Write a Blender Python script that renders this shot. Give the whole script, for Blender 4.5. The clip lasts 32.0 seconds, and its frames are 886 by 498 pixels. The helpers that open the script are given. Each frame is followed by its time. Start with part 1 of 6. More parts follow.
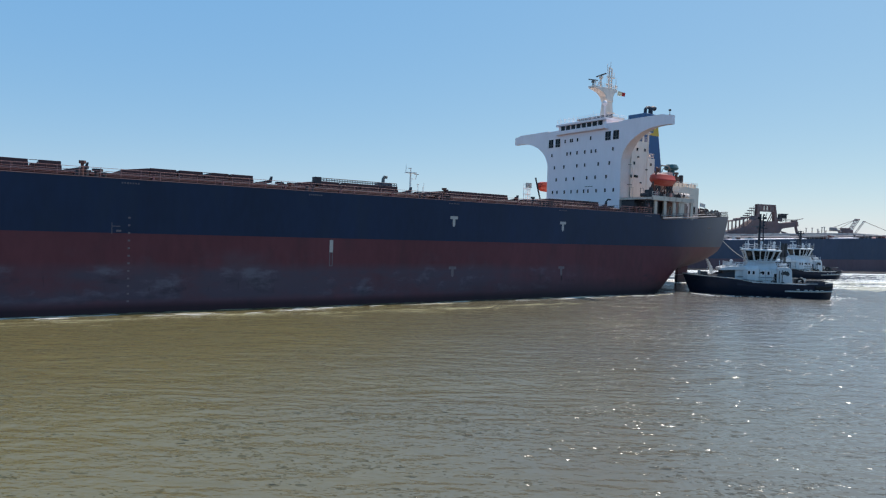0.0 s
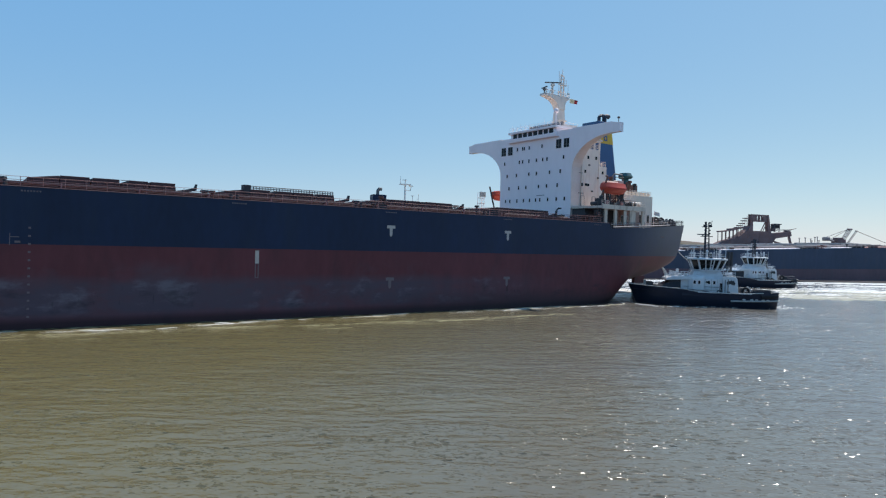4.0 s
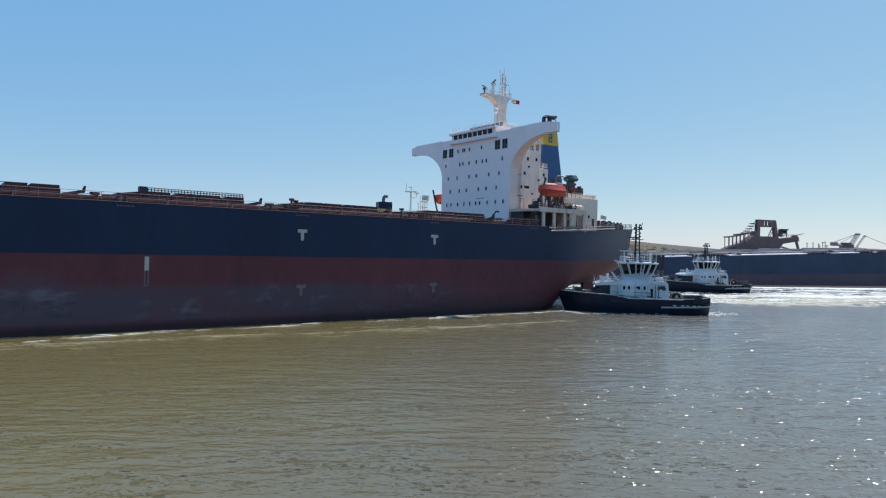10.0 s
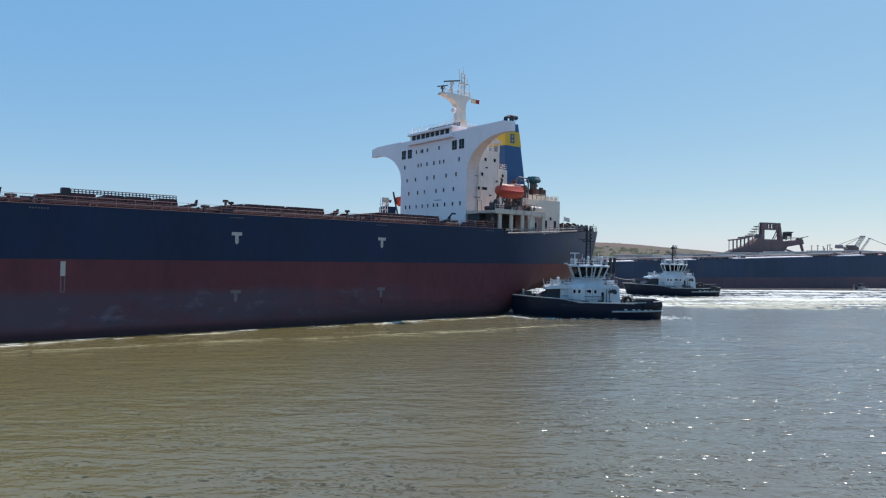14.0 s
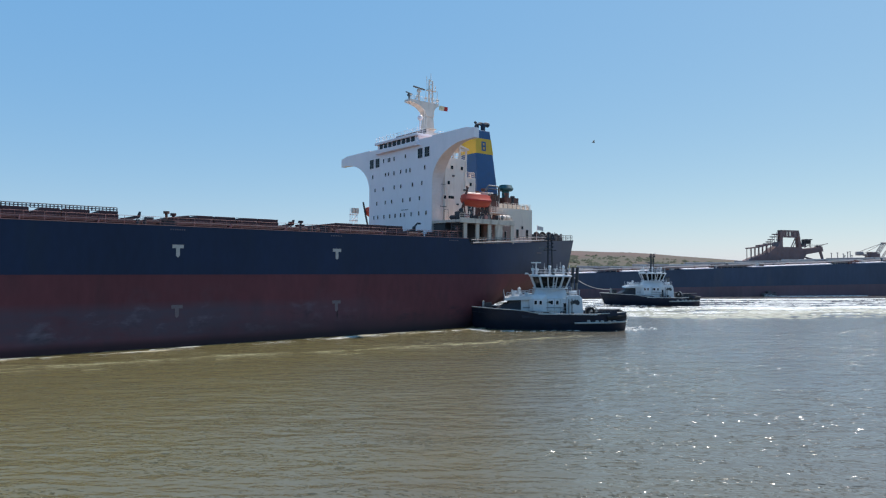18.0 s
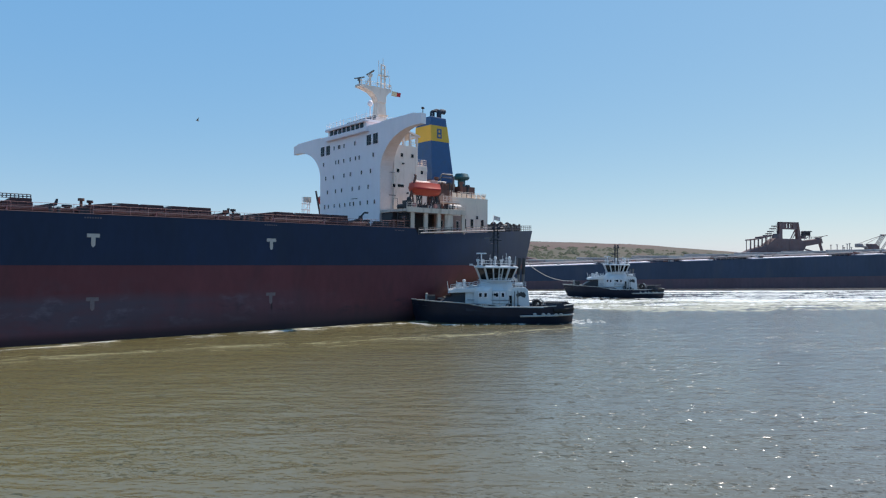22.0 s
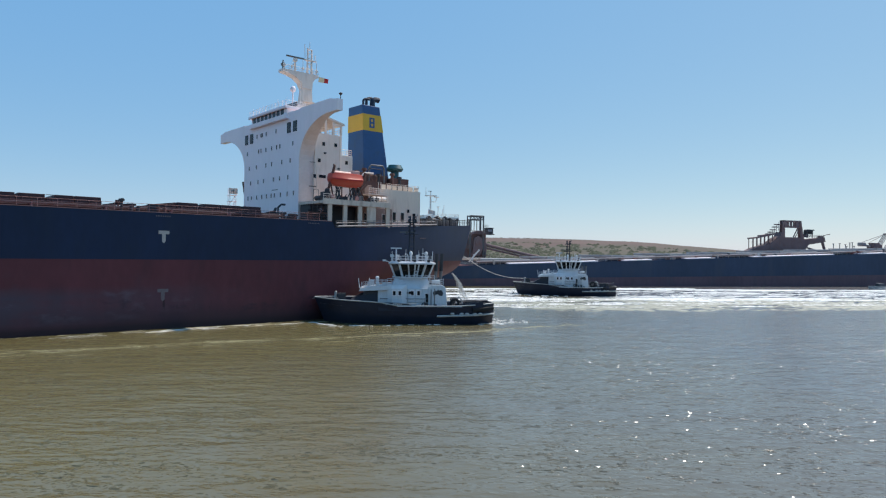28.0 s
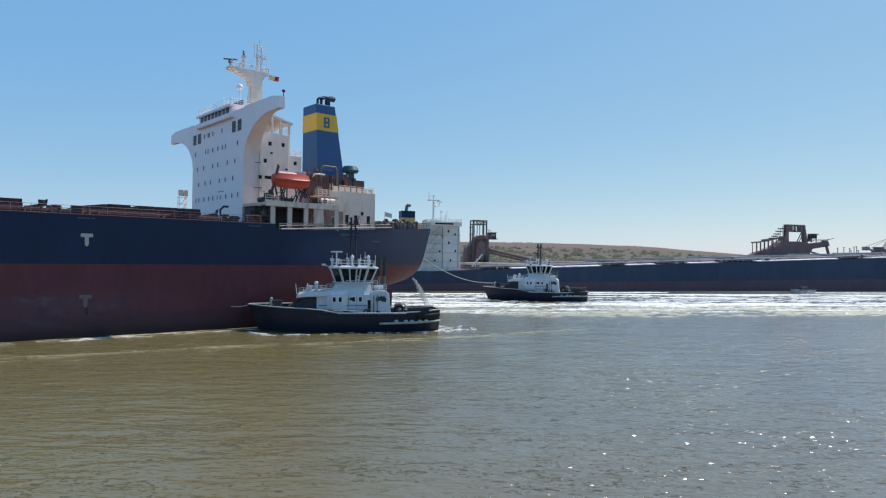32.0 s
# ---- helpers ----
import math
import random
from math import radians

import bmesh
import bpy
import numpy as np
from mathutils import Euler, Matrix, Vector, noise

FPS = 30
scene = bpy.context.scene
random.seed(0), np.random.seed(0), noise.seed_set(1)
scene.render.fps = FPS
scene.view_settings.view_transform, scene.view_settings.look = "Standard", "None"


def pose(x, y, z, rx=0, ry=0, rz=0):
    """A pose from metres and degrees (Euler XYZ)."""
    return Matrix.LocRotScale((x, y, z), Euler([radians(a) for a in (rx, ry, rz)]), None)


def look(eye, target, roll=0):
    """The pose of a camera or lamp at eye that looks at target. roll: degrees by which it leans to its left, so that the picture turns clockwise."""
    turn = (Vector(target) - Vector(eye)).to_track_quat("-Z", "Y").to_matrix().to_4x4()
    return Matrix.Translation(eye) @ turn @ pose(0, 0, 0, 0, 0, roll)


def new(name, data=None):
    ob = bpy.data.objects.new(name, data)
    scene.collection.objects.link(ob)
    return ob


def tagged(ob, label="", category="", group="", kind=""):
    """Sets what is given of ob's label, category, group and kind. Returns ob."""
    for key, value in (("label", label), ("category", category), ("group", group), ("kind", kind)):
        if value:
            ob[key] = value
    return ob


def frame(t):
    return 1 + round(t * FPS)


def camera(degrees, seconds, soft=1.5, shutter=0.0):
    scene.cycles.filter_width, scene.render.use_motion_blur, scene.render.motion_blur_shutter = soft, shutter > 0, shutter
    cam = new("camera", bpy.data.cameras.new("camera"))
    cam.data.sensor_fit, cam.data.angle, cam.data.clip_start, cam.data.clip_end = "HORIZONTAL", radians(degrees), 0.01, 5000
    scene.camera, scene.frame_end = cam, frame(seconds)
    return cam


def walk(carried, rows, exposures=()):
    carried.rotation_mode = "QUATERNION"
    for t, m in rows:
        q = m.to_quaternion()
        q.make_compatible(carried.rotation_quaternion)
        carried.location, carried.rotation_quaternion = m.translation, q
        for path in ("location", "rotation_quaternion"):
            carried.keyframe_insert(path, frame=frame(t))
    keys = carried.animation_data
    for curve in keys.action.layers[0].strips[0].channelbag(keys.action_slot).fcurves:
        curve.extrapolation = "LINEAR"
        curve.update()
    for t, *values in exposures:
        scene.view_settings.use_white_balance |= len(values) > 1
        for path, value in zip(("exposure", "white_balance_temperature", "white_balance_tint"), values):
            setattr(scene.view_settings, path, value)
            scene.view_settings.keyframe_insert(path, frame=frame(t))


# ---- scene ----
EYE = Vector((0.0, 0.0, 9.96))


def aim(yaw, pitch, roll):
    """A camera pose at EYE: yaw to the right of +y, pitch up, roll, in degrees."""
    y, p = radians(yaw), radians(pitch)
    return look(EYE, EYE + Vector((math.sin(y) * math.cos(p), math.cos(y) * math.cos(p), math.sin(p))), roll)


cam = camera(67.475, 32.0, soft=1.2)
walk(cam, [(t, aim(y, p, r)) for t, y, p, r in (
    (0, 34.08, -1.45, 1.91),    (0.5, 33.71, -1.42, 2.12),    (1, 33.41, -1.40, 1.75),    (1.5, 33.22, -1.54, 1.64),
    (2, 33.84, -1.40, 1.84),    (2.5, 34.41, -1.17, 1.82),    (3, 34.46, -0.78, 1.74),    (3.5, 34.53, -0.42, 1.67),
    (5.5, 34.04, -0.70, 1.39),    (6, 33.82, -0.76, 1.34),    (6.5, 33.79, -0.75, 1.22),    (7, 33.71, -0.62, 1.23),
    (7.5, 33.92, -0.47, 1.30),    (8, 33.73, -0.26, 1.28),    (8.5, 33.81, -0.19, 1.35),    (9, 33.92, -0.10, 1.33),
    (9.5, 34.06, 0.10, 1.33),    (10, 33.96, 0.14, 1.36),    (10.5, 33.97, 0.09, 1.42),    (11, 33.85, 0.17, 1.40),
    (11.5, 33.74, -0.03, 1.38),    (12, 33.90, -0.17, 1.39),    (12.5, 33.77, -0.25, 1.36),    (13, 33.75, -0.18, 1.29),
    (13.5, 33.69, 0.06, 1.24),    (14, 33.64, 0.51, 1.11),    (14.5, 33.38, 0.85, 0.70),    (16.5, 32.80, 2.59, 0.30),
    (17, 32.67, 2.48, 0.42),    (17.5, 32.38, 2.09, 0.47),    (18, 32.34, 1.50, 0.47),    (18.5, 32.37, 1.46, 0.54),
    (19, 32.32, 1.32, 0.53),    (19.5, 32.20, 1.08, 0.58),    (20, 32.14, 0.86, 0.57),    (20.5, 32.21, 0.62, 0.60),
    (21, 32.04, 0.48, 0.59),    (21.5, 32.33, 0.64, 0.56),    (22, 32.38, 0.75, 0.55),    (22.5, 32.28, 0.91, 0.60),
    (23, 32.34, 1.01, 0.62),    (23.5, 32.32, 1.03, 0.66),    (24, 32.56, 0.99, 0.75),    (24.5, 32.55, 0.85, 0.87),
    (25, 32.54, 0.80, 0.90),    (25.5, 32.68, 0.88, 0.92),    (27.5, 32.39, 0.58, 0.90),    (28, 32.22, 0.43, 0.91),
    (28.5, 32.27, 0.41, 0.94),    (29, 32.27, 0.55, 0.86),    (29.5, 32.17, 0.64, 0.82),    (30, 32.10, 0.81, 0.77),
    (30.5, 31.97, 0.90, 0.83),    (31, 31.91, 0.84, 0.83),    (31.5, 32.02, 0.82, 0.78),    (32, 31.95, 0.83, 0.84),
)], exposures=((0.0, 0.0, 6650, 13), (32.0, 0.0, 6650, 13)))

# ---- light ----
SUN_AZ, SUN_EL = radians(80), radians(55)
world = bpy.data.worlds.new("world")
scene.world = world
world.use_nodes = True
wn = world.node_tree
sky = wn.nodes.new("ShaderNodeTexSky")
sky.sky_type, sky.sun_disc = "NISHITA", False
sky.sun_elevation, sky.sun_rotation = SUN_EL, SUN_AZ
sky.air_density, sky.dust_density, sky.ozone_density = 0.75, 0.4, 1.2
# thin bright haze: evens the sky out towards the horizon
haze = wn.nodes.new("ShaderNodeVectorMath")
haze.operation = "MULTIPLY_ADD"
haze.inputs[1].default_value, haze.inputs[2].default_value = (0.078, 0.058, 0.018), (0.069, 0.292, 0.673)
wn.links.new(sky.outputs[0], haze.inputs[0])
wn.links.new(haze.outputs[0], wn.nodes["Background"].inputs[0])
wn.nodes["Background"].inputs[1].default_value = 1.0
sun_lamp = bpy.data.lights.new("sun", "SUN")
sun_lamp.energy, sun_lamp.angle, sun_lamp.color = 4.3, radians(0.53), (1.0, 0.95, 0.87)
sun = new("sun", sun_lamp)
SUN_DIR = Vector((math.sin(SUN_AZ) * math.cos(SUN_EL), math.cos(SUN_AZ) * math.cos(SUN_EL), math.sin(SUN_EL)))
sun.matrix_world = look(SUN_DIR * 500, (0, 0, 0))


# ---- materials ----
def mat(name, base, rough=0.6, metal=0.0, var=0.18, scale=0.6, bump=0.0, grime=None, stretch=(1, 1, 1), spec=0.5):
    """Paint or bare surface: two scales of tone variation, optional grime (colour, amount) and fine relief."""
    m = bpy.data.materials.new(name)
    m.use_nodes = True
    nt = m.node_tree
    b = nt.nodes["Principled BSDF"]
    b.inputs["Roughness"].default_value, b.inputs["Metallic"].default_value = rough, metal
    tc = nt.nodes.new("ShaderNodeTexCoord")
    mp = nt.nodes.new("ShaderNodeMapping")
    mp.inputs["Scale"].default_value = stretch
    nt.links.new(tc.outputs["Object"], mp.inputs[0])

    def noise_at(s, d):
        n = nt.nodes.new("ShaderNodeTexNoise")
        n.inputs["Scale"].default_value, n.inputs["Detail"].default_value = s, d
        nt.links.new(mp.outputs[0], n.inputs["Vector"])
        return n
    big, fine = noise_at(scale, 4), noise_at(scale * 9, 3)
    mul = nt.nodes.new("ShaderNodeMath")
    mul.operation = "MULTIPLY_ADD"
    mul.inputs[1].default_value = 0.4
    nt.links.new(fine.outputs[0], mul.inputs[0])
    sc = nt.nodes.new("ShaderNodeMath")
    sc.operation = "MULTIPLY"
    sc.inputs[1].default_value = 0.6
    nt.links.new(big.outputs[0], sc.inputs[0])
    nt.links.new(sc.outputs[0], mul.inputs[2])
    ramp = nt.nodes.new("ShaderNodeMapRange")
    ramp.inputs[1].default_value, ramp.inputs[2].default_value = 0.3, 0.7
    ramp.inputs[3].default_value, ramp.inputs[4].default_value = 1 - var, 1 + var * 0.6
    nt.links.new(mul.outputs[0], ramp.inputs[0])
    mix = nt.nodes.new("ShaderNodeMix")
    mix.data_type, mix.blend_type = "RGBA", "MULTIPLY"
    mix.inputs[0].default_value = 1.0
    mix.inputs[6].default_value = (*base, 1)
    nt.links.new(ramp.outputs[0], mix.inputs[7])
    out = mix.outputs[2]
    if grime:
        col, amount = grime
        g = noise_at(scale * 2.3, 6)
        gr = nt.nodes.new("ShaderNodeMapRange")
        gr.inputs[1].default_value, gr.inputs[2].default_value = 0.52, 0.72
        gr.inputs[3].default_value, gr.inputs[4].default_value = 0.0, amount
        nt.links.new(g.outputs[0], gr.inputs[0])
        mx = nt.nodes.new("ShaderNodeMix")
        mx.data_type = "RGBA"
        nt.links.new(gr.outputs[0], mx.inputs[0])
        nt.links.new(out, mx.inputs[6])
        mx.inputs[7].default_value = (*col, 1)
        out = mx.outputs[2]
    nt.links.new(out, b.inputs["Base Color"])
    if bump:
        bp = nt.nodes.new("ShaderNodeBump")
        bp.inputs["Strength"].default_value, bp.inputs["Distance"].default_value = 0.5, bump
        nt.links.new(fine.outputs[0], bp.inputs["Height"])
        nt.links.new(bp.outputs[0], b.inputs["Normal"])
    b.inputs["Specular IOR Level"].default_value = spec
    return m


M_CAP_SHIP = mat("pale_lamp_housing", (0.55, 0.55, 0.53), 0.5, scale=2.0)
RUST = (0.16, 0.07, 0.035)
M_BLUE = mat("navy_hull_paint", (0.0085, 0.021, 0.059), 0.45, var=0.3, scale=0.16, grime=((0.013, 0.025, 0.050), 0.5), spec=0.28, stretch=(1, 1, 0.35))
M_DECK = mat("oxide_red_deck_paint", (0.17, 0.042, 0.036), 0.75, var=0.3, scale=0.5, grime=(RUST, 0.5))
M_RAIL = mat("rail_paint", (0.40, 0.20, 0.18), 0.6, scale=1.0)
M_HATCH = mat("hatch_cover_paint", (0.060, 0.024, 0.026), 0.6, var=0.3, scale=0.4, grime=((0.15, 0.055, 0.045), 0.4))
M_WHITE = mat("white_ship_paint", (0.95, 0.835, 0.84), 0.45, var=0.05, scale=0.3, grime=((0.62, 0.52, 0.46), 0.10), stretch=(1, 1, 0.25))
M_CREAM = mat("cream_ship_paint", (0.82, 0.70, 0.61), 0.5, var=0.10, scale=0.45, grime=((0.45, 0.30, 0.20), 0.3), stretch=(1, 1, 0.25))
M_MARK = mat("white_marking_paint", (0.52, 0.46, 0.42), 0.6, scale=1.5, grime=((0.30, 0.25, 0.24), 0.5))
M_MARK_OLD = mat("faded_marking_paint", (0.17, 0.135, 0.145), 0.7, scale=1.5, grime=((0.12, 0.06, 0.06), 0.7))
M_ORANGE = mat("orange_grp", (0.52, 0.062, 0.032), 0.4, var=0.12, scale=0.7)
M_PALE = mat("sunlit_pale_grp", (0.62, 0.38, 0.32), 0.4, var=0.1)
M_FBLUE = mat("funnel_blue_paint", (0.018, 0.085, 0.22), 0.45, var=0.14, scale=0.3, grime=((0.05, 0.08, 0.11), 0.3))
M_YELLOW = mat("funnel_yellow_paint", (0.72, 0.42, 0.03), 0.45, var=0.1, scale=0.4)
M_NAVYPIPE = mat("sooty_navy_pipe", (0.014, 0.026, 0.05), 0.6, scale=1.5)
M_TEAL = mat("dark_teal_paint", (0.012, 0.095, 0.115), 0.5)
M_BLACK = mat("black_hull_paint", (0.015, 0.021, 0.040), 0.4, var=0.3, scale=0.5, grime=((0.014, 0.016, 0.022), 0.5), spec=0.3)
M_RUBBER = mat("black_rubber", (0.012, 0.012, 0.013), 0.85, var=0.2, bump=0.02)
M_STEEL = mat("weathered_grey_steel", (0.16, 0.16, 0.16), 0.55, metal=0.2, scale=1.0, grime=(RUST, 0.4))
M_DARK = mat("dark_steel", (0.035, 0.035, 0.04), 0.6, scale=1.0)
M_BROWNBOX = mat("brown_rusty_steel", (0.13, 0.06, 0.048), 0.75, scale=0.8, grime=(RUST, 0.6))
M_GLASS = mat("dark_window_glass", (0.008, 0.009, 0.013), 0.12, var=0.05, spec=0.22)
M_TGLASS = mat("tinted_wheelhouse_glass", (0.010, 0.012, 0.013), 0.1, var=0.05, spec=0.2)
M_ROPE = mat("pale_mooring_rope", (0.46, 0.45, 0.42), 0.9, scale=6.0, bump=0.01)
# far hull paints, paled: distance haze is put into their colours
M_FARBLUE = mat("hazed_far_hull_blue_paint", (0.036, 0.056, 0.100), 0.55, var=0.25, scale=0.08, grime=((0.060, 0.070, 0.095), 0.5), spec=0.3, stretch=(1, 1, 0.4))
M_FARRED = mat("hazed_far_hull_red_paint", (0.125, 0.075, 0.092), 0.6, var=0.25, scale=0.1, grime=((0.09, 0.075, 0.09), 0.6), spec=0.3, stretch=(1, 1, 0.4))
# ore dust on steel, lightened by distance haze mixed into the base colour
M_LOADER = mat("hazed_ore_dusted_steel", (0.205, 0.142, 0.138), 0.85, var=0.25, scale=0.3, grime=((0.22, 0.10, 0.07), 0.6))
M_LOADER_L = mat("ore_dusted_light_steel", (0.36, 0.31, 0.29), 0.8, var=0.2, scale=0.4)
M_FOAM = mat("sea_foam", (0.86, 0.85, 0.80), 0.85, var=0.2, scale=1.2)
M_THINFOAM = mat("thin_grey_froth", (0.50, 0.43, 0.29), 0.85, var=0.25, scale=1.2)
M_OLDFOAM = mat("thin_yellowish_froth", (0.52, 0.47, 0.27), 0.8, var=0.25, scale=1.2)
# cream for the curving front's sides and underside: shade and stains in its colour
M_SOFFIT = mat("stained_shaded_cream_paint", (0.74, 0.65, 0.61), 0.6, var=0.12, scale=0.3, grime=((0.58, 0.47, 0.40), 0.3))
M_MILK = mat("churned_milky_water", (0.30, 0.31, 0.24), 0.6, var=0.25, scale=0.6)
M_SPRAY = mat("white_water_spray", (0.85, 0.85, 0.85), 0.5, var=0.05)
spray_nodes = M_SPRAY.node_tree
glow = spray_nodes.nodes.new("ShaderNodeBsdfTranslucent")
glow.inputs[0].default_value = (0.85, 0.85, 0.85, 1)
both_sides = spray_nodes.nodes.new("ShaderNodeMixShader")
spray_nodes.links.new(spray_nodes.nodes["Principled BSDF"].outputs[0], both_sides.inputs[1])
spray_nodes.links.new(glow.outputs[0], both_sides.inputs[2])
spray_nodes.links.new(both_sides.outputs[0], spray_nodes.nodes["Material Output"].inputs[0])
M_TAN = mat("tan_ship_paint", (0.86, 0.70, 0.55), 0.55, var=0.10, scale=0.3, grime=((0.42, 0.25, 0.15), 0.5), stretch=(1, 1, 0.25))
M_GRIMY = mat("grimy_cream_paint", (0.66, 0.53, 0.43), 0.6, var=0.2, scale=0.5, grime=((0.24, 0.14, 0.09), 0.6), stretch=(1, 1, 0.3))
# grimy brown; on the bulkhead it also holds the shade of the boat deck
M_SHADEWALL = mat("shaded_grimy_brown_paint", (0.34, 0.22, 0.17), 0.65, var=0.25, scale=0.6, grime=((0.12, 0.06, 0.04), 0.6))
M_RED = mat("red_cloth", (0.5, 0.03, 0.03), 0.8)
M_YCLOTH = mat("pale_yellow_cloth", (0.80, 0.66, 0.42), 0.8)
M_BIRD = mat("grey_feathers", (0.28, 0.28, 0.29), 0.8)


def red_hull():
    """Red antifouling with a scuffed grey belt and dark runs below the paint line."""
    m = mat("red_antifouling_paint", (0.135, 0.036, 0.044), 0.6, var=0.25, scale=0.14, grime=((0.075, 0.028, 0.034), 0.6), spec=0.3, stretch=(1, 1, 0.4))
    nt = m.node_tree
    b = nt.nodes["Principled BSDF"]
    prev = b.inputs["Base Color"].links[0].from_socket
    tc = nt.nodes.new("ShaderNodeTexCoord")
    sep = nt.nodes.new("ShaderNodeSeparateXYZ")
    nt.links.new(tc.outputs["Object"], sep.inputs[0])

    def nz(stretch, s, lo, hi):
        mp = nt.nodes.new("ShaderNodeMapping")
        mp.inputs["Scale"].default_value = stretch
        nt.links.new(tc.outputs["Object"], mp.inputs[0])
        n = nt.nodes.new("ShaderNodeTexNoise")
        n.inputs["Scale"].default_value, n.inputs["Detail"].default_value, n.inputs["Roughness"].default_value = s, 8, 0.66
        nt.links.new(mp.outputs[0], n.inputs["Vector"])
        r = nt.nodes.new("ShaderNodeMapRange")
        r.inputs[1].default_value, r.inputs[2].default_value = lo, hi
        nt.links.new(n.outputs[0], r.inputs[0])
        return r.outputs[0]

    def band(lo0, lo1, hi0, hi1):
        a = nt.nodes.new("ShaderNodeMapRange")
        a.inputs[1].default_value, a.inputs[2].default_value = lo0, lo1
        nt.links.new(sep.outputs[2], a.inputs[0])
        c = nt.nodes.new("ShaderNodeMapRange")
        c.inputs[1].default_value, c.inputs[2].default_value = hi1, hi0
        nt.links.new(sep.outputs[2], c.inputs[0])
        return times(a.outputs[0], c.outputs[0])

    def times(a, c):
        k = nt.nodes.new("ShaderNodeMath")
        k.operation = "MULTIPLY"
        nt.links.new(a, k.inputs[0])
        if isinstance(c, float):
            k.inputs[1].default_value = c
        else:
            nt.links.new(c, k.inputs[1])
        return k.outputs[0]

    def over(fac, col, prev):
        mx = nt.nodes.new("ShaderNodeMix")
        mx.data_type = "RGBA"
        nt.links.new(fac, mx.inputs[0])
        nt.links.new(prev, mx.inputs[6])
        mx.inputs[7].default_value = (*col, 1)
        return mx.outputs[2]
    def along(lo, hi):
        r = nt.nodes.new("ShaderNodeMapRange")
        r.inputs[1].default_value, r.inputs[2].default_value = lo, hi
        nt.links.new(sep.outputs[0], r.inputs[0])
        return r.outputs[0]
    aft = along(36.0, 2.0)
    scuff = times(times(band(0.4, 1.6, 4.3, 5.6), nz((0.30, 1, 0.7), 0.30, 0.24, 0.52)), times(aft, 0.92))
    prev = over(scuff, (0.078, 0.060, 0.084), prev)
    haze_top = times(times(band(3.6, 5.0, 6.0, 7.6), nz((0.4, 1, 0.6), 0.22, 0.50, 0.66)), times(aft, 0.55))
    prev = over(haze_top, (0.100, 0.068, 0.088), prev)
    pale = times(times(band(1.0, 2.2, 4.6, 5.4), nz((0.45, 1, 0.9), 0.42, 0.53, 0.66)), times(aft, 0.75))
    prev = over(pale, (0.160, 0.140, 0.172), prev)
    smear = times(band(0.8, 1.6, 3.2, 4.6), nz((0.35, 1, 0.9), 0.55, 0.55, 0.70))
    prev = over(times(smear, 0.75), (0.030, 0.022, 0.032), prev)
    cluster = nz((0.12, 1, 0.1), 0.6, 0.50, 0.60)
    runs = times(times(band(1.6, 2.4, 3.8, 5.0), nz((2.6, 1, 0.30), 0.8, 0.60, 0.68)), cluster)
    prev = over(times(runs, 0.9), (0.012, 0.010, 0.012), prev)
    # darker towards the waterline, first increasingly aft, then along the whole length
    low_aft_dark = times(band(-3.0, -2.0, 1.2, 3.4), times(along(-8.0, 24.0), 0.75))
    prev = over(low_aft_dark, (0.030, 0.020, 0.028), prev)
    waterline_dark = band(-3.0, -2.0, 0.5, 1.2)
    prev = over(times(waterline_dark, 0.75), (0.016, 0.012, 0.017), prev)
    nt.links.new(prev, b.inputs["Base Color"])
    return m


M_REDHULL = red_hull()


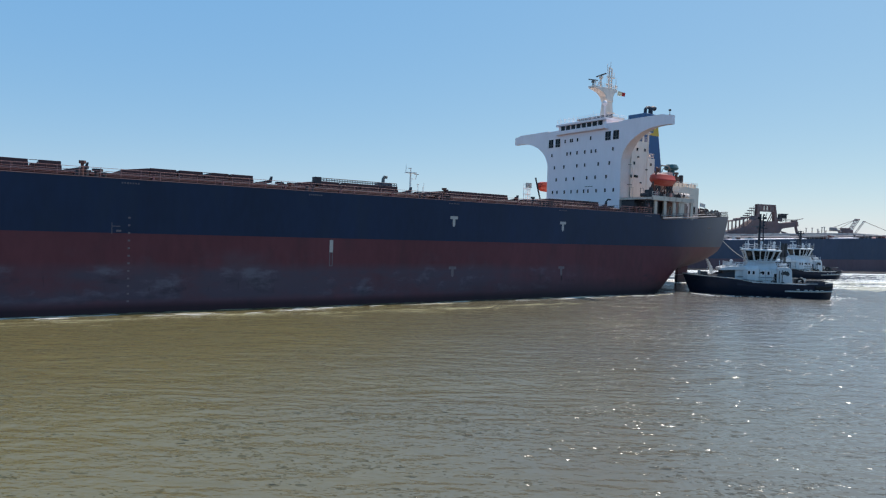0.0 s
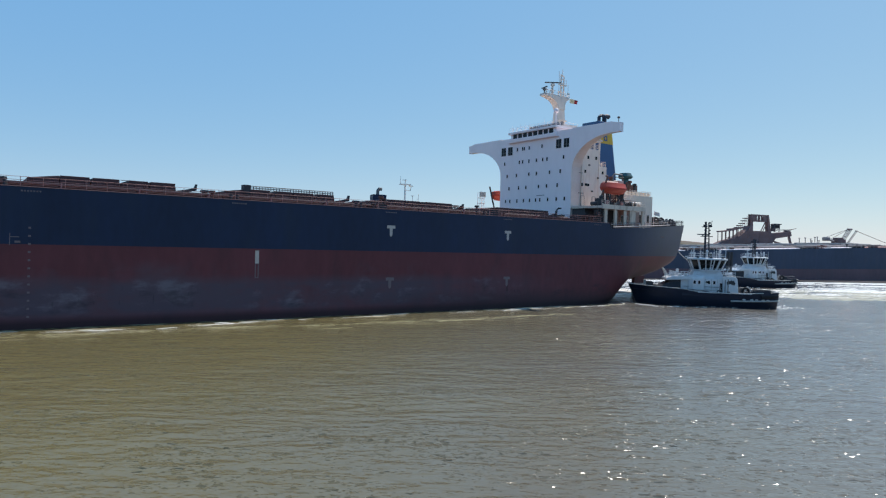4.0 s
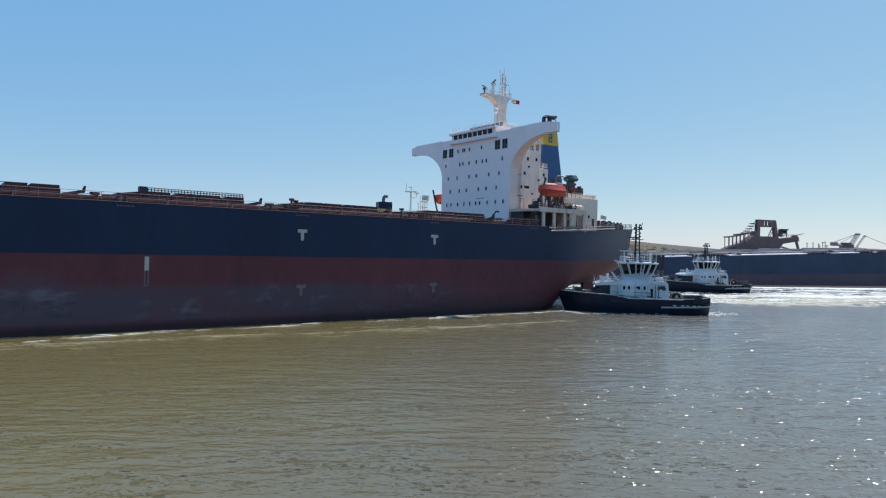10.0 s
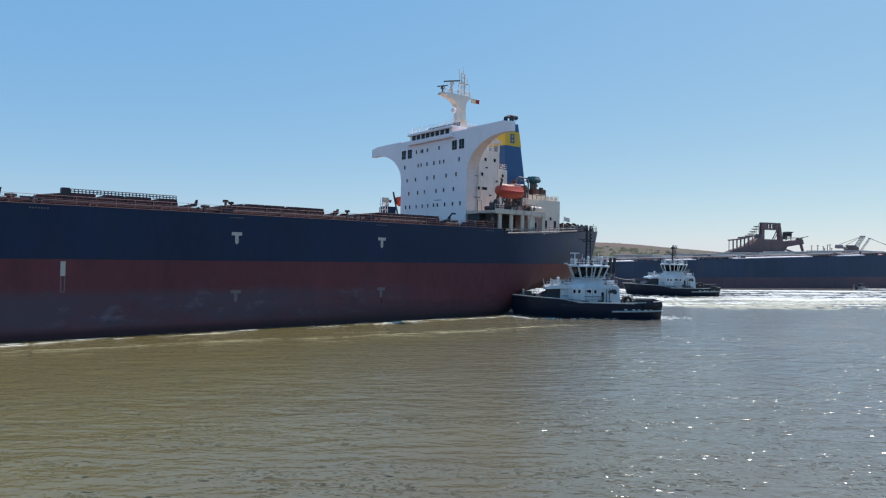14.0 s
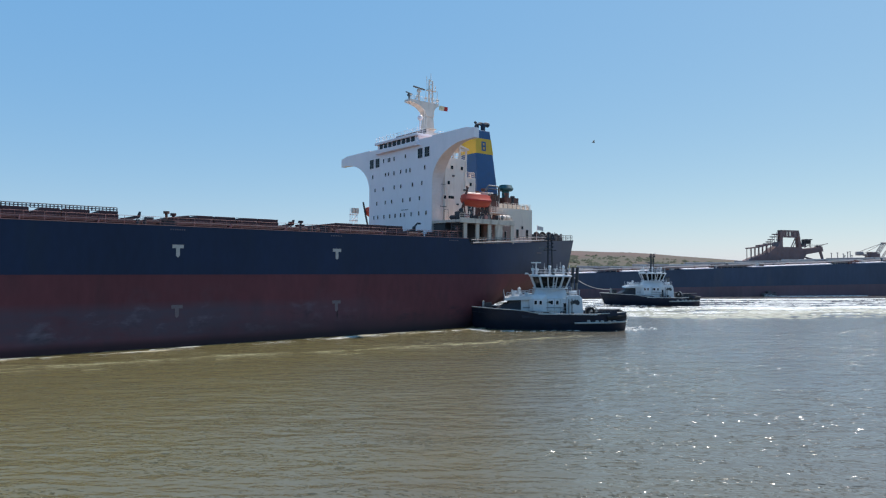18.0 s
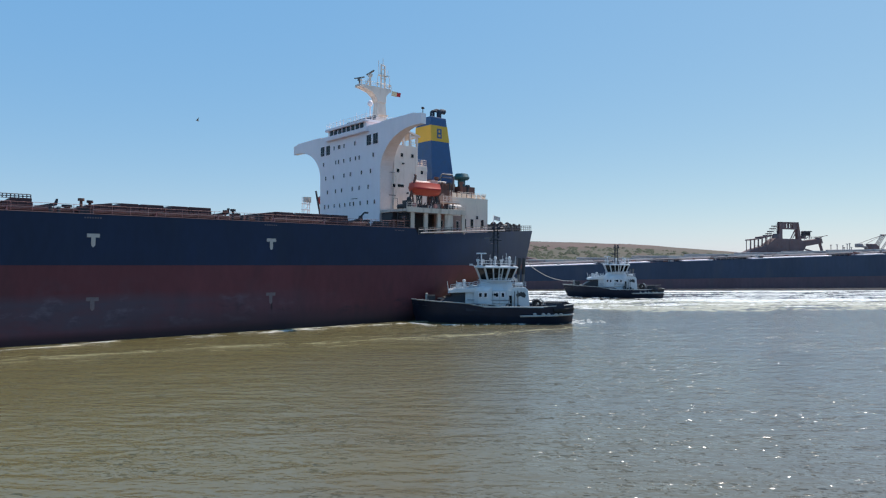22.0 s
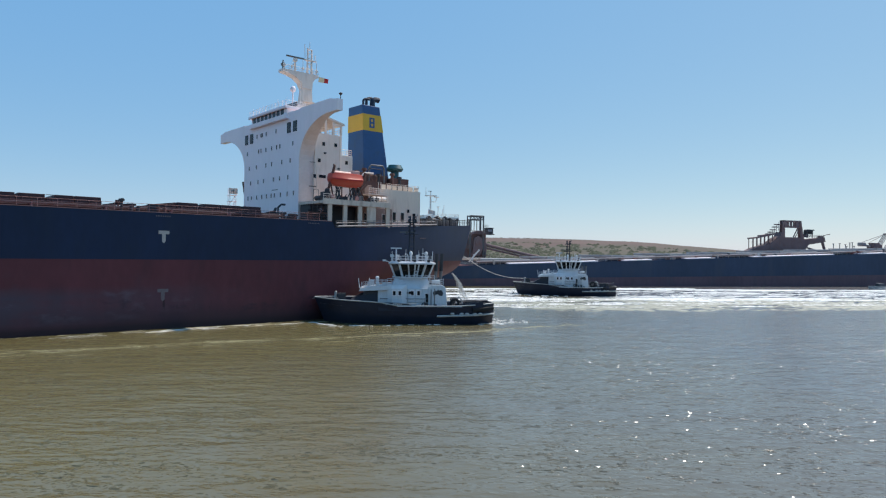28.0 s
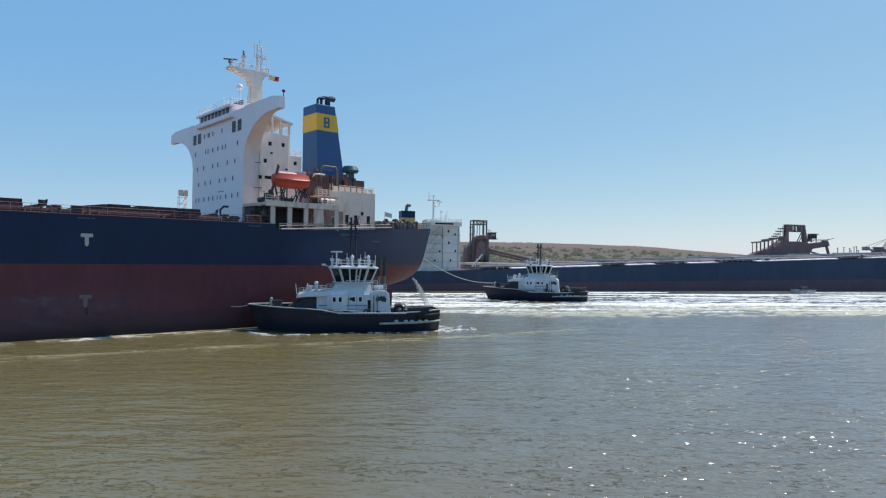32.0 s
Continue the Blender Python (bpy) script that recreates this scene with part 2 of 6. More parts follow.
def water_material():
    m = bpy.data.materials.new("murky_green_sea_water")
    m.use_nodes = True
    nt = m.node_tree
    b = nt.nodes["Principled BSDF"]
    b.inputs["Roughness"].default_value, b.inputs["IOR"].default_value = 0.13, 1.42
    b.inputs["Coat Weight"].default_value, b.inputs["Coat Roughness"].default_value, b.inputs["Coat IOR"].default_value = 0.35, 0.5, 1.33
    tc = nt.nodes.new("ShaderNodeTexCoord")

    def nz(along, s, detail, rough=0.55, turn=-33):
        """Noise drawn out along the crests, which lie across the wind."""
        mp = nt.nodes.new("ShaderNodeMapping")
        mp.vector_type = "TEXTURE"
        mp.inputs["Scale"].default_value = (along, 1, 1)
        mp.inputs["Rotation"].default_value = (0, 0, radians(turn))
        nt.links.new(tc.outputs["Object"], mp.inputs[0])
        n = nt.nodes.new("ShaderNodeTexNoise")
        n.inputs["Scale"].default_value, n.inputs["Detail"].default_value, n.inputs["Roughness"].default_value = s, detail, rough
        nt.links.new(mp.outputs[0], n.inputs["Vector"])
        return n.outputs[0]
    def math_node(op, a, c=None, d=None):
        k = nt.nodes.new("ShaderNodeMath")
        k.operation = op
        for n, v in enumerate((a, c, d)):
            if isinstance(v, (int, float)):
                k.inputs[n].default_value = v
            elif v is not None:
                nt.links.new(v, k.inputs[n])
        return k.outputs[0]

    normal = None
    for along, s, det, dist, turn, sharp in ((3.2, 0.10, 2, 0.22, -33, 0), (3.0, 0.30, 3, 0.36, -24, 1), (2.4, 0.6, 3, 0.20, -38, 1), (2.4, 1.6, 3, 0.085, -42, 0), (1.6, 5.0, 2, 0.018, -15, 0)):
        bp = nt.nodes.new("ShaderNodeBump")
        bp.inputs["Strength"].default_value, bp.inputs["Distance"].default_value = 1.0, dist
        height = nz(along, s, det, turn=turn)
        if sharp:
            height = math_node("MULTIPLY", math_node("ABSOLUTE", math_node("SUBTRACT", height, 0.5)), -1.0)
        nt.links.new(height, bp.inputs["Height"])
        if normal:
            nt.links.new(normal, bp.inputs["Normal"])
        normal = bp.outputs[0]
    # scattered steep lee faces of wind wavelets, which catch the sun
    gust = nt.nodes.new("ShaderNodeMapRange")
    gust.inputs[1].default_value, gust.inputs[2].default_value = 0.19, 0.40
    nt.links.new(math_node("MULTIPLY", nz(2.5, 0.20, 2, turn=-45), nz(3.5, 0.75, 2, turn=-35)), gust.inputs[0])
    total = None
    for scale, share, squash in ((7.0, 0.20, 0.6), (3.6, 0.19, 0.5), (1.9, 0.12, 0.45)):
        mp = nt.nodes.new("ShaderNodeMapping")
        mp.vector_type = "TEXTURE"
        mp.inputs["Scale"].default_value = (1, squash, 1)
        mp.inputs["Rotation"].default_value = (0, 0, radians(-33))
        nt.links.new(tc.outputs["Object"], mp.inputs[0])
        vor = nt.nodes.new("ShaderNodeTexVoronoi")
        vor.voronoi_dimensions = "2D"
        vor.inputs["Scale"].default_value = scale
        nt.links.new(mp.outputs[0], vor.inputs["Vector"])
        away = nt.nodes.new("ShaderNodeVectorMath")
        away.operation = "SUBTRACT"
        nt.links.new(mp.outputs[0], away.inputs[0])
        nt.links.new(vor.outputs["Position"], away.inputs[1])
        rnd = nt.nodes.new("ShaderNodeSeparateColor")
        nt.links.new(vor.outputs["Color"], rnd.inputs[0])
        xyz = nt.nodes.new("ShaderNodeSeparateXYZ")
        nt.links.new(away.outputs[0], xyz.inputs[0])
        side = math_node("MULTIPLY", xyz.outputs[0], math_node("MULTIPLY_ADD", rnd.outputs[1], 0.56, -0.20))
        rise = math_node("MULTIPLY", xyz.outputs[1], math_node("MULTIPLY_ADD", rnd.outputs[2], 0.46 * squash, 0.42 * squash))
        some = math_node("LESS_THAN", rnd.outputs[0], math_node("MULTIPLY", gust.outputs[0], share))
        fade = nt.nodes.new("ShaderNodeMapRange")
        fade.interpolation_type = "SMOOTHSTEP"
        fade.inputs[1].default_value, fade.inputs[2].default_value = 0.62, 0.40
        nt.links.new(vor.outputs["Distance"], fade.inputs[0])
        face = math_node("MULTIPLY", math_node("MULTIPLY", math_node("ADD", side, rise), some), fade.outputs[0])
        total = face if total is None else math_node("ADD", total, face)
    bp = nt.nodes.new("ShaderNodeBump")
    bp.inputs["Strength"].default_value, bp.inputs["Distance"].default_value = 1.0, 1.0
    nt.links.new(total, bp.inputs["Height"])
    nt.links.new(normal, bp.inputs["Normal"])
    normal = bp.outputs[0]
    nt.links.new(normal, b.inputs["Normal"])
    mx = nt.nodes.new("ShaderNodeMix")
    mx.data_type = "RGBA"
    # hull and sky reflections in the base colour: olive by the carrier, bluer beyond
    place = nt.nodes.new("ShaderNodeSeparateXYZ")
    nt.links.new(tc.outputs["Object"], place.inputs[0])
    across = math_node("MULTIPLY_ADD", place.outputs[0], 0.75, math_node("MULTIPLY", place.outputs[1], -0.66))
    reflection_mix = nt.nodes.new("ShaderNodeMapRange")
    reflection_mix.inputs[1].default_value, reflection_mix.inputs[2].default_value = -22.0, 26.0
    nt.links.new(math_node("MULTIPLY_ADD", nz(2.0, 0.05, 3), 36.0, math_node("SUBTRACT", across, 18.0)), reflection_mix.inputs[0])
    nt.links.new(reflection_mix.outputs[0], mx.inputs[0])
    mx.inputs[6].default_value, mx.inputs[7].default_value = (0.158, 0.129, 0.050, 1), (0.112, 0.104, 0.092, 1)
    nt.links.new(mx.outputs[2], b.inputs["Base Color"])
    return m


M_WATER = water_material()


# ---- mesh building ----
class Shape:
    """Collects vertices and faces, each face with a slot number for its material."""

    def __init__(self):
        self.v, self.f, self.s = [], [], []

    def add(self, verts, faces, slot=0):
        o = len(self.v)
        self.v += [tuple(p) for p in verts]
        self.f += [tuple(i + o for i in f) for f in faces]
        self.s += [slot] * len(faces)
        return self

    def box(self, x0, x1, y0, y1, z0, z1, slot=0):
        vs = [(x, y, z) for z in (z0, z1) for y in (y0, y1) for x in (x0, x1)]
        return self.add(vs, [(0, 2, 3, 1), (4, 5, 7, 6), (0, 1, 5, 4), (2, 6, 7, 3), (0, 4, 6, 2), (1, 3, 7, 5)], slot)

    def taper(self, lo, hi, slot=0):
        """A block between a lower and an upper rectangle, each (x0, x1, y0, y1, z)."""
        vs = []
        for x0, x1, y0, y1, z in (lo, hi):
            vs += [(x0, y0, z), (x1, y0, z), (x0, y1, z), (x1, y1, z)]
        return self.add(vs, [(0, 2, 3, 1), (4, 5, 7, 6), (0, 1, 5, 4), (2, 6, 7, 3), (0, 4, 6, 2), (1, 3, 7, 5)], slot)

    def rod(self, a, b, r, r2=None, seg=8, slot=0):
        a, b = Vector(a), Vector(b)
        r2 = r if r2 is None else r2
        d = (b - a).normalized()
        u = d.orthogonal().normalized()
        w = d.cross(u)
        ring = [(math.cos(i * math.tau / seg), math.sin(i * math.tau / seg)) for i in range(seg)]
        vs = [a + (u * c + w * s) * r for c, s in ring] + [b + (u * c + w * s) * r2 for c, s in ring]
        fs = [(i, (i + 1) % seg, seg + (i + 1) % seg, seg + i) for i in range(seg)]
        fs += [tuple(range(seg))[::-1], tuple(range(seg, 2 * seg))]
        return self.add(vs, fs, slot)

    def path(self, pts, r, seg=6, slot=0):
        """One tube through the points, mitred at its bends."""
        pts = [Vector(p) for p in pts]
        dirs = [(b - a).normalized() for a, b in zip(pts, pts[1:])]
        u = dirs[0].orthogonal().normalized()
        rings = []
        for i, p in enumerate(pts):
            d = dirs[0] if i == 0 else dirs[-1] if i == len(pts) - 1 else (dirs[i - 1] + dirs[i]).normalized()
            u = (u - d * u.dot(d)).normalized()
            w = d.cross(u)
            rings.append([p + (u * math.cos(k * math.tau / seg) + w * math.sin(k * math.tau / seg)) * r for k in range(seg)])
        return self.loft(rings, slot=slot)

    def prism(self, poly, axis, lo, hi, slot=0):
        """A polygon in the plane across axis, drawn out from lo to hi."""
        n = len(poly)

        def put(p, k):
            return {"x": (k, p[0], p[1]), "y": (p[0], k, p[1]), "z": (p[0], p[1], k)}[axis]
        vs = [put(p, lo) for p in poly] + [put(p, hi) for p in poly]
        fs = [(i, (i + 1) % n, n + (i + 1) % n, n + i) for i in range(n)] + [tuple(range(n))[::-1], tuple(range(n, 2 * n))]
        return self.add(vs, fs, slot)

    def loft(self, rings, closed=True, caps=True, slot=0):
        n = len(rings[0])
        vs = [p for r in rings for p in r]
        m = n if closed else n - 1
        fs = [(k * n + i, k * n + (i + 1) % n, (k + 1) * n + (i + 1) % n, (k + 1) * n + i) for k in range(len(rings) - 1) for i in range(m)]
        if caps:
            fs += [tuple(range(n))[::-1], tuple(range((len(rings) - 1) * n, len(rings) * n))]
        return self.add(vs, fs, slot)

    def ball(self, c, rx, ry, rz, seg=10, rows=6, slot=0):
        rings = []
        for k in range(rows + 1):
            a = -math.pi / 2 + math.pi * k / rows
            rr = max(math.cos(a), 0.02)
            rings.append([(c[0] + rx * rr * math.cos(i * math.tau / seg), c[1] + ry * rr * math.sin(i * math.tau / seg), c[2] + rz * math.sin(a)) for i in range(seg)])
        return self.loft(rings, slot=slot)

    def mesh(self, name, *materials, smooth=False):
        me = bpy.data.meshes.new(name)
        me.from_pydata(self.v, [], self.f)
        for m in materials:
            me.materials.append(m)
        me.polygons.foreach_set("material_index", self.s)
        bm = bmesh.new()
        bm.from_mesh(me)
        bmesh.ops.recalc_face_normals(bm, faces=bm.faces)
        bm.to_mesh(me)
        bm.free()
        if smooth:
            me.polygons.foreach_set("use_smooth", [True] * len(me.polygons))
            me.set_sharp_from_angle(angle=radians(35))
        return me


def part(name, shape, material, parent, label="", smooth=False, bevel=0.0):
    """Links one mesh as a part of a thing, in the thing's space."""
    me = shape if isinstance(shape, bpy.types.Mesh) else shape.mesh(name, *(material if isinstance(material, tuple) else (material,)), smooth=smooth)
    ob = new(name, me)
    ob.parent = parent
    if label:
        ob["label"] = label
    if bevel:
        mod = ob.modifiers.new("edge", "BEVEL")
        mod.width, mod.segments, mod.limit_method, mod.angle_limit = bevel, 2, "ANGLE", radians(40)
    return ob


def at(ob, *place):
    """Moves a part to a place (metres, then degrees) in its parent's space."""
    ob.matrix_local = pose(*place)
    return ob


def railing(pts, height=1.05, step=2.0, r=0.035, rails=3):
    """Posts and rails along a line of points at deck level."""
    s = Shape()
    for a, b in zip(pts, pts[1:]):
        a, b = Vector(a), Vector(b)
        n = max(1, round((b - a).length / step))
        for k in range(n + 1):
            p = a.lerp(b, k / n)
            s.rod(p, p + Vector((0, 0, height)), r, seg=5)
        for j in range(rails):
            up = Vector((0, 0, height * (j + 1) / rails))
            s.rod(a + up, b + up, r * 0.8, seg=5)
    return s


def window_mesh(w, h, axis, glass=None, frame_mat=None):
    """A framed pane: the pane lies 2 cm behind the frame's face."""
    s = Shape()
    fr = 0.07

    def slab(u0, u1, v0, v1, d0, d1, slot):
        if axis == "x":
            s.box(d0, d1, u0, u1, v0, v1, slot)
        else:
            s.box(u0, u1, d0, d1, v0, v1, slot)
    slab(-w / 2, w / 2, -h / 2, h / 2, -0.03, 0.05, 0)
    slab(-w / 2 - fr, w / 2 + fr, h / 2, h / 2 + fr, -0.06, 0.05, 1)
    slab(-w / 2 - fr, w / 2 + fr, -h / 2 - fr, -h / 2, -0.06, 0.05, 1)
    slab(-w / 2 - fr, -w / 2, -h / 2, h / 2, -0.06, 0.05, 1)
    slab(w / 2, w / 2 + fr, -h / 2, h / 2, -0.06, 0.05, 1)
    return s.mesh("window", glass or M_GLASS, frame_mat or M_WHITE)


# ---- the sea ----
sea = Shape()
sea.add([(x, y, 0) for y in (-4000, -200, 0, 300, 1200, 4800) for x in (-4000, -600, -100, 300, 900, 4200)],
        [(j * 6 + i, j * 6 + i + 1, j * 6 + i + 7, j * 6 + i + 6) for j in range(5) for i in range(5)])
water = new("water", sea.mesh("water", M_WATER))
tagged(water, "murky green-brown harbour water with small wind ripples", "water", kind="structure")


# ---- the bulk carrier under way ----
ship = new("bulk_carrier")
tagged(ship, "navy blue and red bulk carrier with white accommodation block", "ship")
MID, TOP, LINE = 19.0, 14.6, 8.7


def deck_z(x):
    if x <= 46:
        return TOP + max(0.0, (-120 - x) / 60) ** 2 * 1.5
    return 13.6 + min(1, (x - 46.6) / 37.4) * 2.1 if x > 46.6 else TOP - (x - 46) / 0.6 * 1.0


def deck_half(x):
    if x > 48:
        return 19.0 - 10.5 * ((x - 48) / 36) ** 1.75
    if x < -150:
        return 19.0 * max(0.03, 1 - ((-150 - x) / 33) ** 2.4)
    return 19.0


def keel_z(x):
    knots = ((42, -7.5), (50, -4.8), (58, 0.0), (63, 1.4), (67, 2.1), (72, 2.7), (76, 3.2), (80, 4.0), (84, 4.7))
    if x <= 42:
        return -7.5
    for (a, p), (b, q) in zip(knots, knots[1:]):
        if x <= b:
            return p + (q - p) * (x - a) / (b - a)
    return 4.7


def hull_y(x, z):
    """Half breadth of the hull at x and height z."""
    zb = keel_z(x)
    s = min(1, max(0, (z - zb) / (deck_z(x) - zb)))
    k = min(1, max(0, (x - 22) / 55))
    p = max(2.1 + 38 * (1 - k) ** 3, 4.2 + 2.6 * min(1, max(0, (x - 64) / 20)))
    if x < -130:
        p = max(2.5, 40 - (-130 - x) * 1.0)
    return deck_half(x) * (1 - (1 - s) ** p)


stations = [-182, -180, -176, -170, -163, -155, -147, -138, -125] + [-110 + 10 * i for i in range(13)] + [18, 24, 30, 36, 41, 46, 46.6, 50, 54, 58, 62, 66, 70, 74, 78, 81, 84]


def rake(x, z):
    """How far the sloping stern lies ahead of the deck edge."""
    return max(0.0, (x - 66) / 18) * 0.29 * max(0.0, deck_z(x) - z)


def hull_part(name, lo, hi, material, label):
    s = Shape()
    for side in (-1, 1):
        rings = []
        for x in stations:
            a, b = lo(x), hi(x)
            zs = [a + (b - a) * k / 8 for k in range(9)]
            rings.append([(x - rake(x, z), MID + side * hull_y(x, z), z) for z in zs])
        s.loft(rings, closed=False, caps=False)
    a, b = lo(84), hi(84)
    zs = [a + (b - a) * k / 8 for k in range(9)]
    s.add([(84 - rake(84, z), MID - hull_y(84, z), z) for z in zs] + [(84 - rake(84, z), MID + hull_y(84, z), z) for z in zs], [(k, k + 1, k + 10, k + 9) for k in range(8)])
    return part(name, s, material, ship, label, smooth=True)


hull_part("hull_upper", lambda x: LINE, deck_z, M_BLUE, "navy blue painted hull side")
hull_part("hull_bottom", keel_z, lambda x: LINE, M_REDHULL, "scuffed red antifouling on the lower hull")
s = Shape()
for a, b in zip(stations, stations[1:]):
    za, zb = deck_z(a) - 0.25, deck_z(b) - 0.25
    ha, hb = deck_half(a) - 0.1, deck_half(b) - 0.1
    s.add([(a, MID - ha, za), (b, MID - hb, zb), (b, MID + hb, zb), (a, MID + ha, za)], [(0, 1, 2, 3)])
part("main_deck", s, M_DECK, ship)

# markings on the port side
def t_mark(x, z, material, name, label):
    s = Shape()
    s.box(-0.66, 0.66, -0.02, 0.03, 0.35, 0.78)
    s.add([(-0.22, -0.02, 0.35), (0.22, -0.02, 0.35), (0.22, -0.02, -0.55), (0.0, -0.02, -0.8), (-0.22, -0.02, -0.55)] +
          [(-0.22, 0.03, 0.35), (0.22, 0.03, 0.35), (0.22, 0.03, -0.55), (0.0, 0.03, -0.8), (-0.22, 0.03, -0.55)],
          [(0, 1, 2, 3, 4), (9, 8, 7, 6, 5), (0, 5, 6, 1), (1, 6, 7, 2), (2, 7, 8, 3), (3, 8, 9, 4), (4, 9, 5, 0)])
    return at(part(name, s, material, ship, label), x, MID - hull_y(x, z), z)


for x in (0.0, 21.75):
    t_mark(x, 11.55, M_MARK, "tug_mark", "white T-shaped tug push mark")
    t_mark(x, 4.25, M_MARK_OLD, "tug_mark", "faded T-shaped tug push mark")
at(part("load_line_bar", Shape().box(-0.24, 0.24, -0.02, 0.03, -0.8, 0.8), M_MARK, ship, "white load line bar"), -19.2, 0, 7.68)
at(part("load_line_bar", Shape().box(-0.24, -0.12, -0.02, 0.03, -0.9, 0.9).box(0.12, 0.24, -0.02, 0.03, -0.9, 0.9).box(-0.12, 0.12, -0.02, 0.03, -0.9, -0.8), M_MARK_OLD, ship, "faded outlined bar"), -19.2, 0, 5.98)
tick = Shape().box(-0.13, 0.10, -0.02, 0.03, -0.10, 0.10).mesh("draught_mark", M_MARK_OLD)
for k in range(12):
    at(part("draught_mark", tick, None, ship), -43.1, 0, 10.4 - 0.83 * k)
at(part("load_line_disc", Shape().box(-0.4, 0.4, -0.02, 0.03, 0.2, 0.28).box(-0.45, -0.38, -0.02, 0.03, -0.6, 0.6).box(0.0, 0.5, -0.02, 0.03, -0.35, -0.15), M_MARK_OLD, ship), -44.4, 0, 9.2)

# hatches, each with its coaming, covers and the folding stop at its after end
for k, (x0, x1) in enumerate(((-131, -115), (-109, -93), (-87, -71), (-65, -49), (-43, -27), (-21, -5), (0.6, 16.4), (22.6, 38.4))):
    hatch = part("hatch", Shape().box(x0, x1, MID - 11, MID + 11, 14.3, 15.6), M_DECK, ship, "red oxide hatch coaming")
    w = (x1 - x0) / 5
    for j in range(5):
        a, b = x0 + j * w + 0.06, x0 + (j + 1) * w - 0.06
        lo = 15.6
        gap = (0.0, 0.2, 0.85, 0.15, 0.85)[(j + k) % 5]
        s = Shape().box(a, b, MID - 11.3, MID + 11.3, lo, 16.1)
        if j == 0:
            s.prism([(a, 16.1), (b, 16.1), (b, 16.52)], "y", MID - 11.2, MID + 11.2)
        else:
            s.box(a + gap, b - 0.05, MID - 11.2, MID + 11.2, 16.1, 16.56)
            if gap > 0.5:
                s.box(a - 0.1, a + gap, MID - 11.2, MID - 11.1, 16.47, 16.54)
        for q in range(3):
            s.box(a + 0.5 + q * w / 3.2, a + 0.62 + q * w / 3.2, MID - 11.42, MID - 11.2, lo, 16.05)
        part("hatch_cover", s, M_HATCH, hatch, "dark rust-brown steel hatch cover", bevel=0.05)
    for y in (MID - 10.6, MID + 10.6):
        s = Shape().prism([(x1 + 0.2, 15.2), (x1 + 2.6, 15.9), (x1 + 2.7, 16.7), (x1 + 2.5, 16.7), (x1 + 2.3, 16.2), (x1 + 0.2, 15.7)], "y", y - 0.2, y + 0.2)
        for q in range(4):
            s.box(x1 + 0.4 + q * 0.55, x1 + 0.55 + q * 0.55, y - 0.15, y + 0.15, 14.3, 15.4)
        part("cover_ramp", s, M_DARK, hatch, "dark folding hatch ramp")
    s = Shape()
    s.rod((x1 + 3.6, MID - 11, 14.3), (x1 + 3.6, MID - 11, 15.7), 0.35, seg=10).rod((x1 + 3.6, MID - 11, 15.7), (x1 + 3.6, MID - 11, 16.0), 0.6, seg=10)
    part("deck_vent", s, M_DARK, hatch, smooth=True)
random.seed(14)
for x1 in (-115, -93, -71, -49, -27, -5, 16.4, 38.4):
    for q in range(9):
        x, y, h = x1 + random.uniform(0.8, 5.6), random.uniform(1.2, 9.5), random.uniform(0.5, 1.5)
        z = deck_z(x)
        m = random.choice((M_DARK, M_BROWNBOX, M_DARK, M_HATCH, M_DARK))
        if q % 3 == 0:
            part("deck_vent", Shape().rod((x, y, z), (x, y, z + h), 0.16, seg=8).rod((x, y, z + h), (x, y, z + h + 0.3), 0.36, seg=10), m, ship, smooth=True)
        elif q % 3 == 1:
            part("deck_locker", Shape().box(x - 0.5, x + 0.5, y - 0.4, y + 0.4, z, z + h * 0.8).box(x - 0.56, x + 0.56, y - 0.46, y + 0.46, z + h * 0.8, z + h * 0.8 + 0.08), m, ship)
        else:
            part("mooring_bollard", Shape().rod((x, y, z), (x, y, z + 0.8), 0.22, seg=8).rod((x + 0.8, y, z), (x + 0.8, y, z + 0.8), 0.22, seg=8).box(x - 0.3, x + 1.1, y - 0.3, y + 0.3, z, z + 0.12), m, ship, smooth=True)
for x in range(-128, 40, 8):
    part("pipe_support", Shape().box(x, x + 0.12, 4.2, 5.5, 14.3, 15.4), M_RAIL, ship)
part("hatch_railing", railing([(-17.4, MID - 11, 16.5), (-5.2, MID - 11, 16.5)], 0.5, 0.4, 0.07, 2), M_STEEL, ship, "grey lattice rail along the hatch top")
part("hatch_end_post", Shape().box(-18.4, -17.5, MID - 11.3, MID - 10.2, 15.6, 17.1), M_DARK, ship)

# port side deck railing and pipe runs
for a in range(-180, 44, 16):
    b = min(a + 16, 44)
    part("deck_railing", railing([(a, MID - deck_half(a) + 0.25, deck_z(a)), (b, MID - deck_half(b) + 0.25, deck_z(b))], 1.0, 2.0, 0.03), M_RAIL, ship, "rust-pink deck railing")
part("deck_pipe", Shape().rod((-140, 4.5, 15.25), (40, 4.5, 15.25), 0.16).rod((-140, 5.2, 15.05), (40, 5.2, 15.05), 0.12), M_HATCH, ship)
part("sheer_strake", Shape().box(-125, 46, -0.05, 0.12, 14.56, 14.64), M_RAIL, ship, "rust-pink gunwale edge")

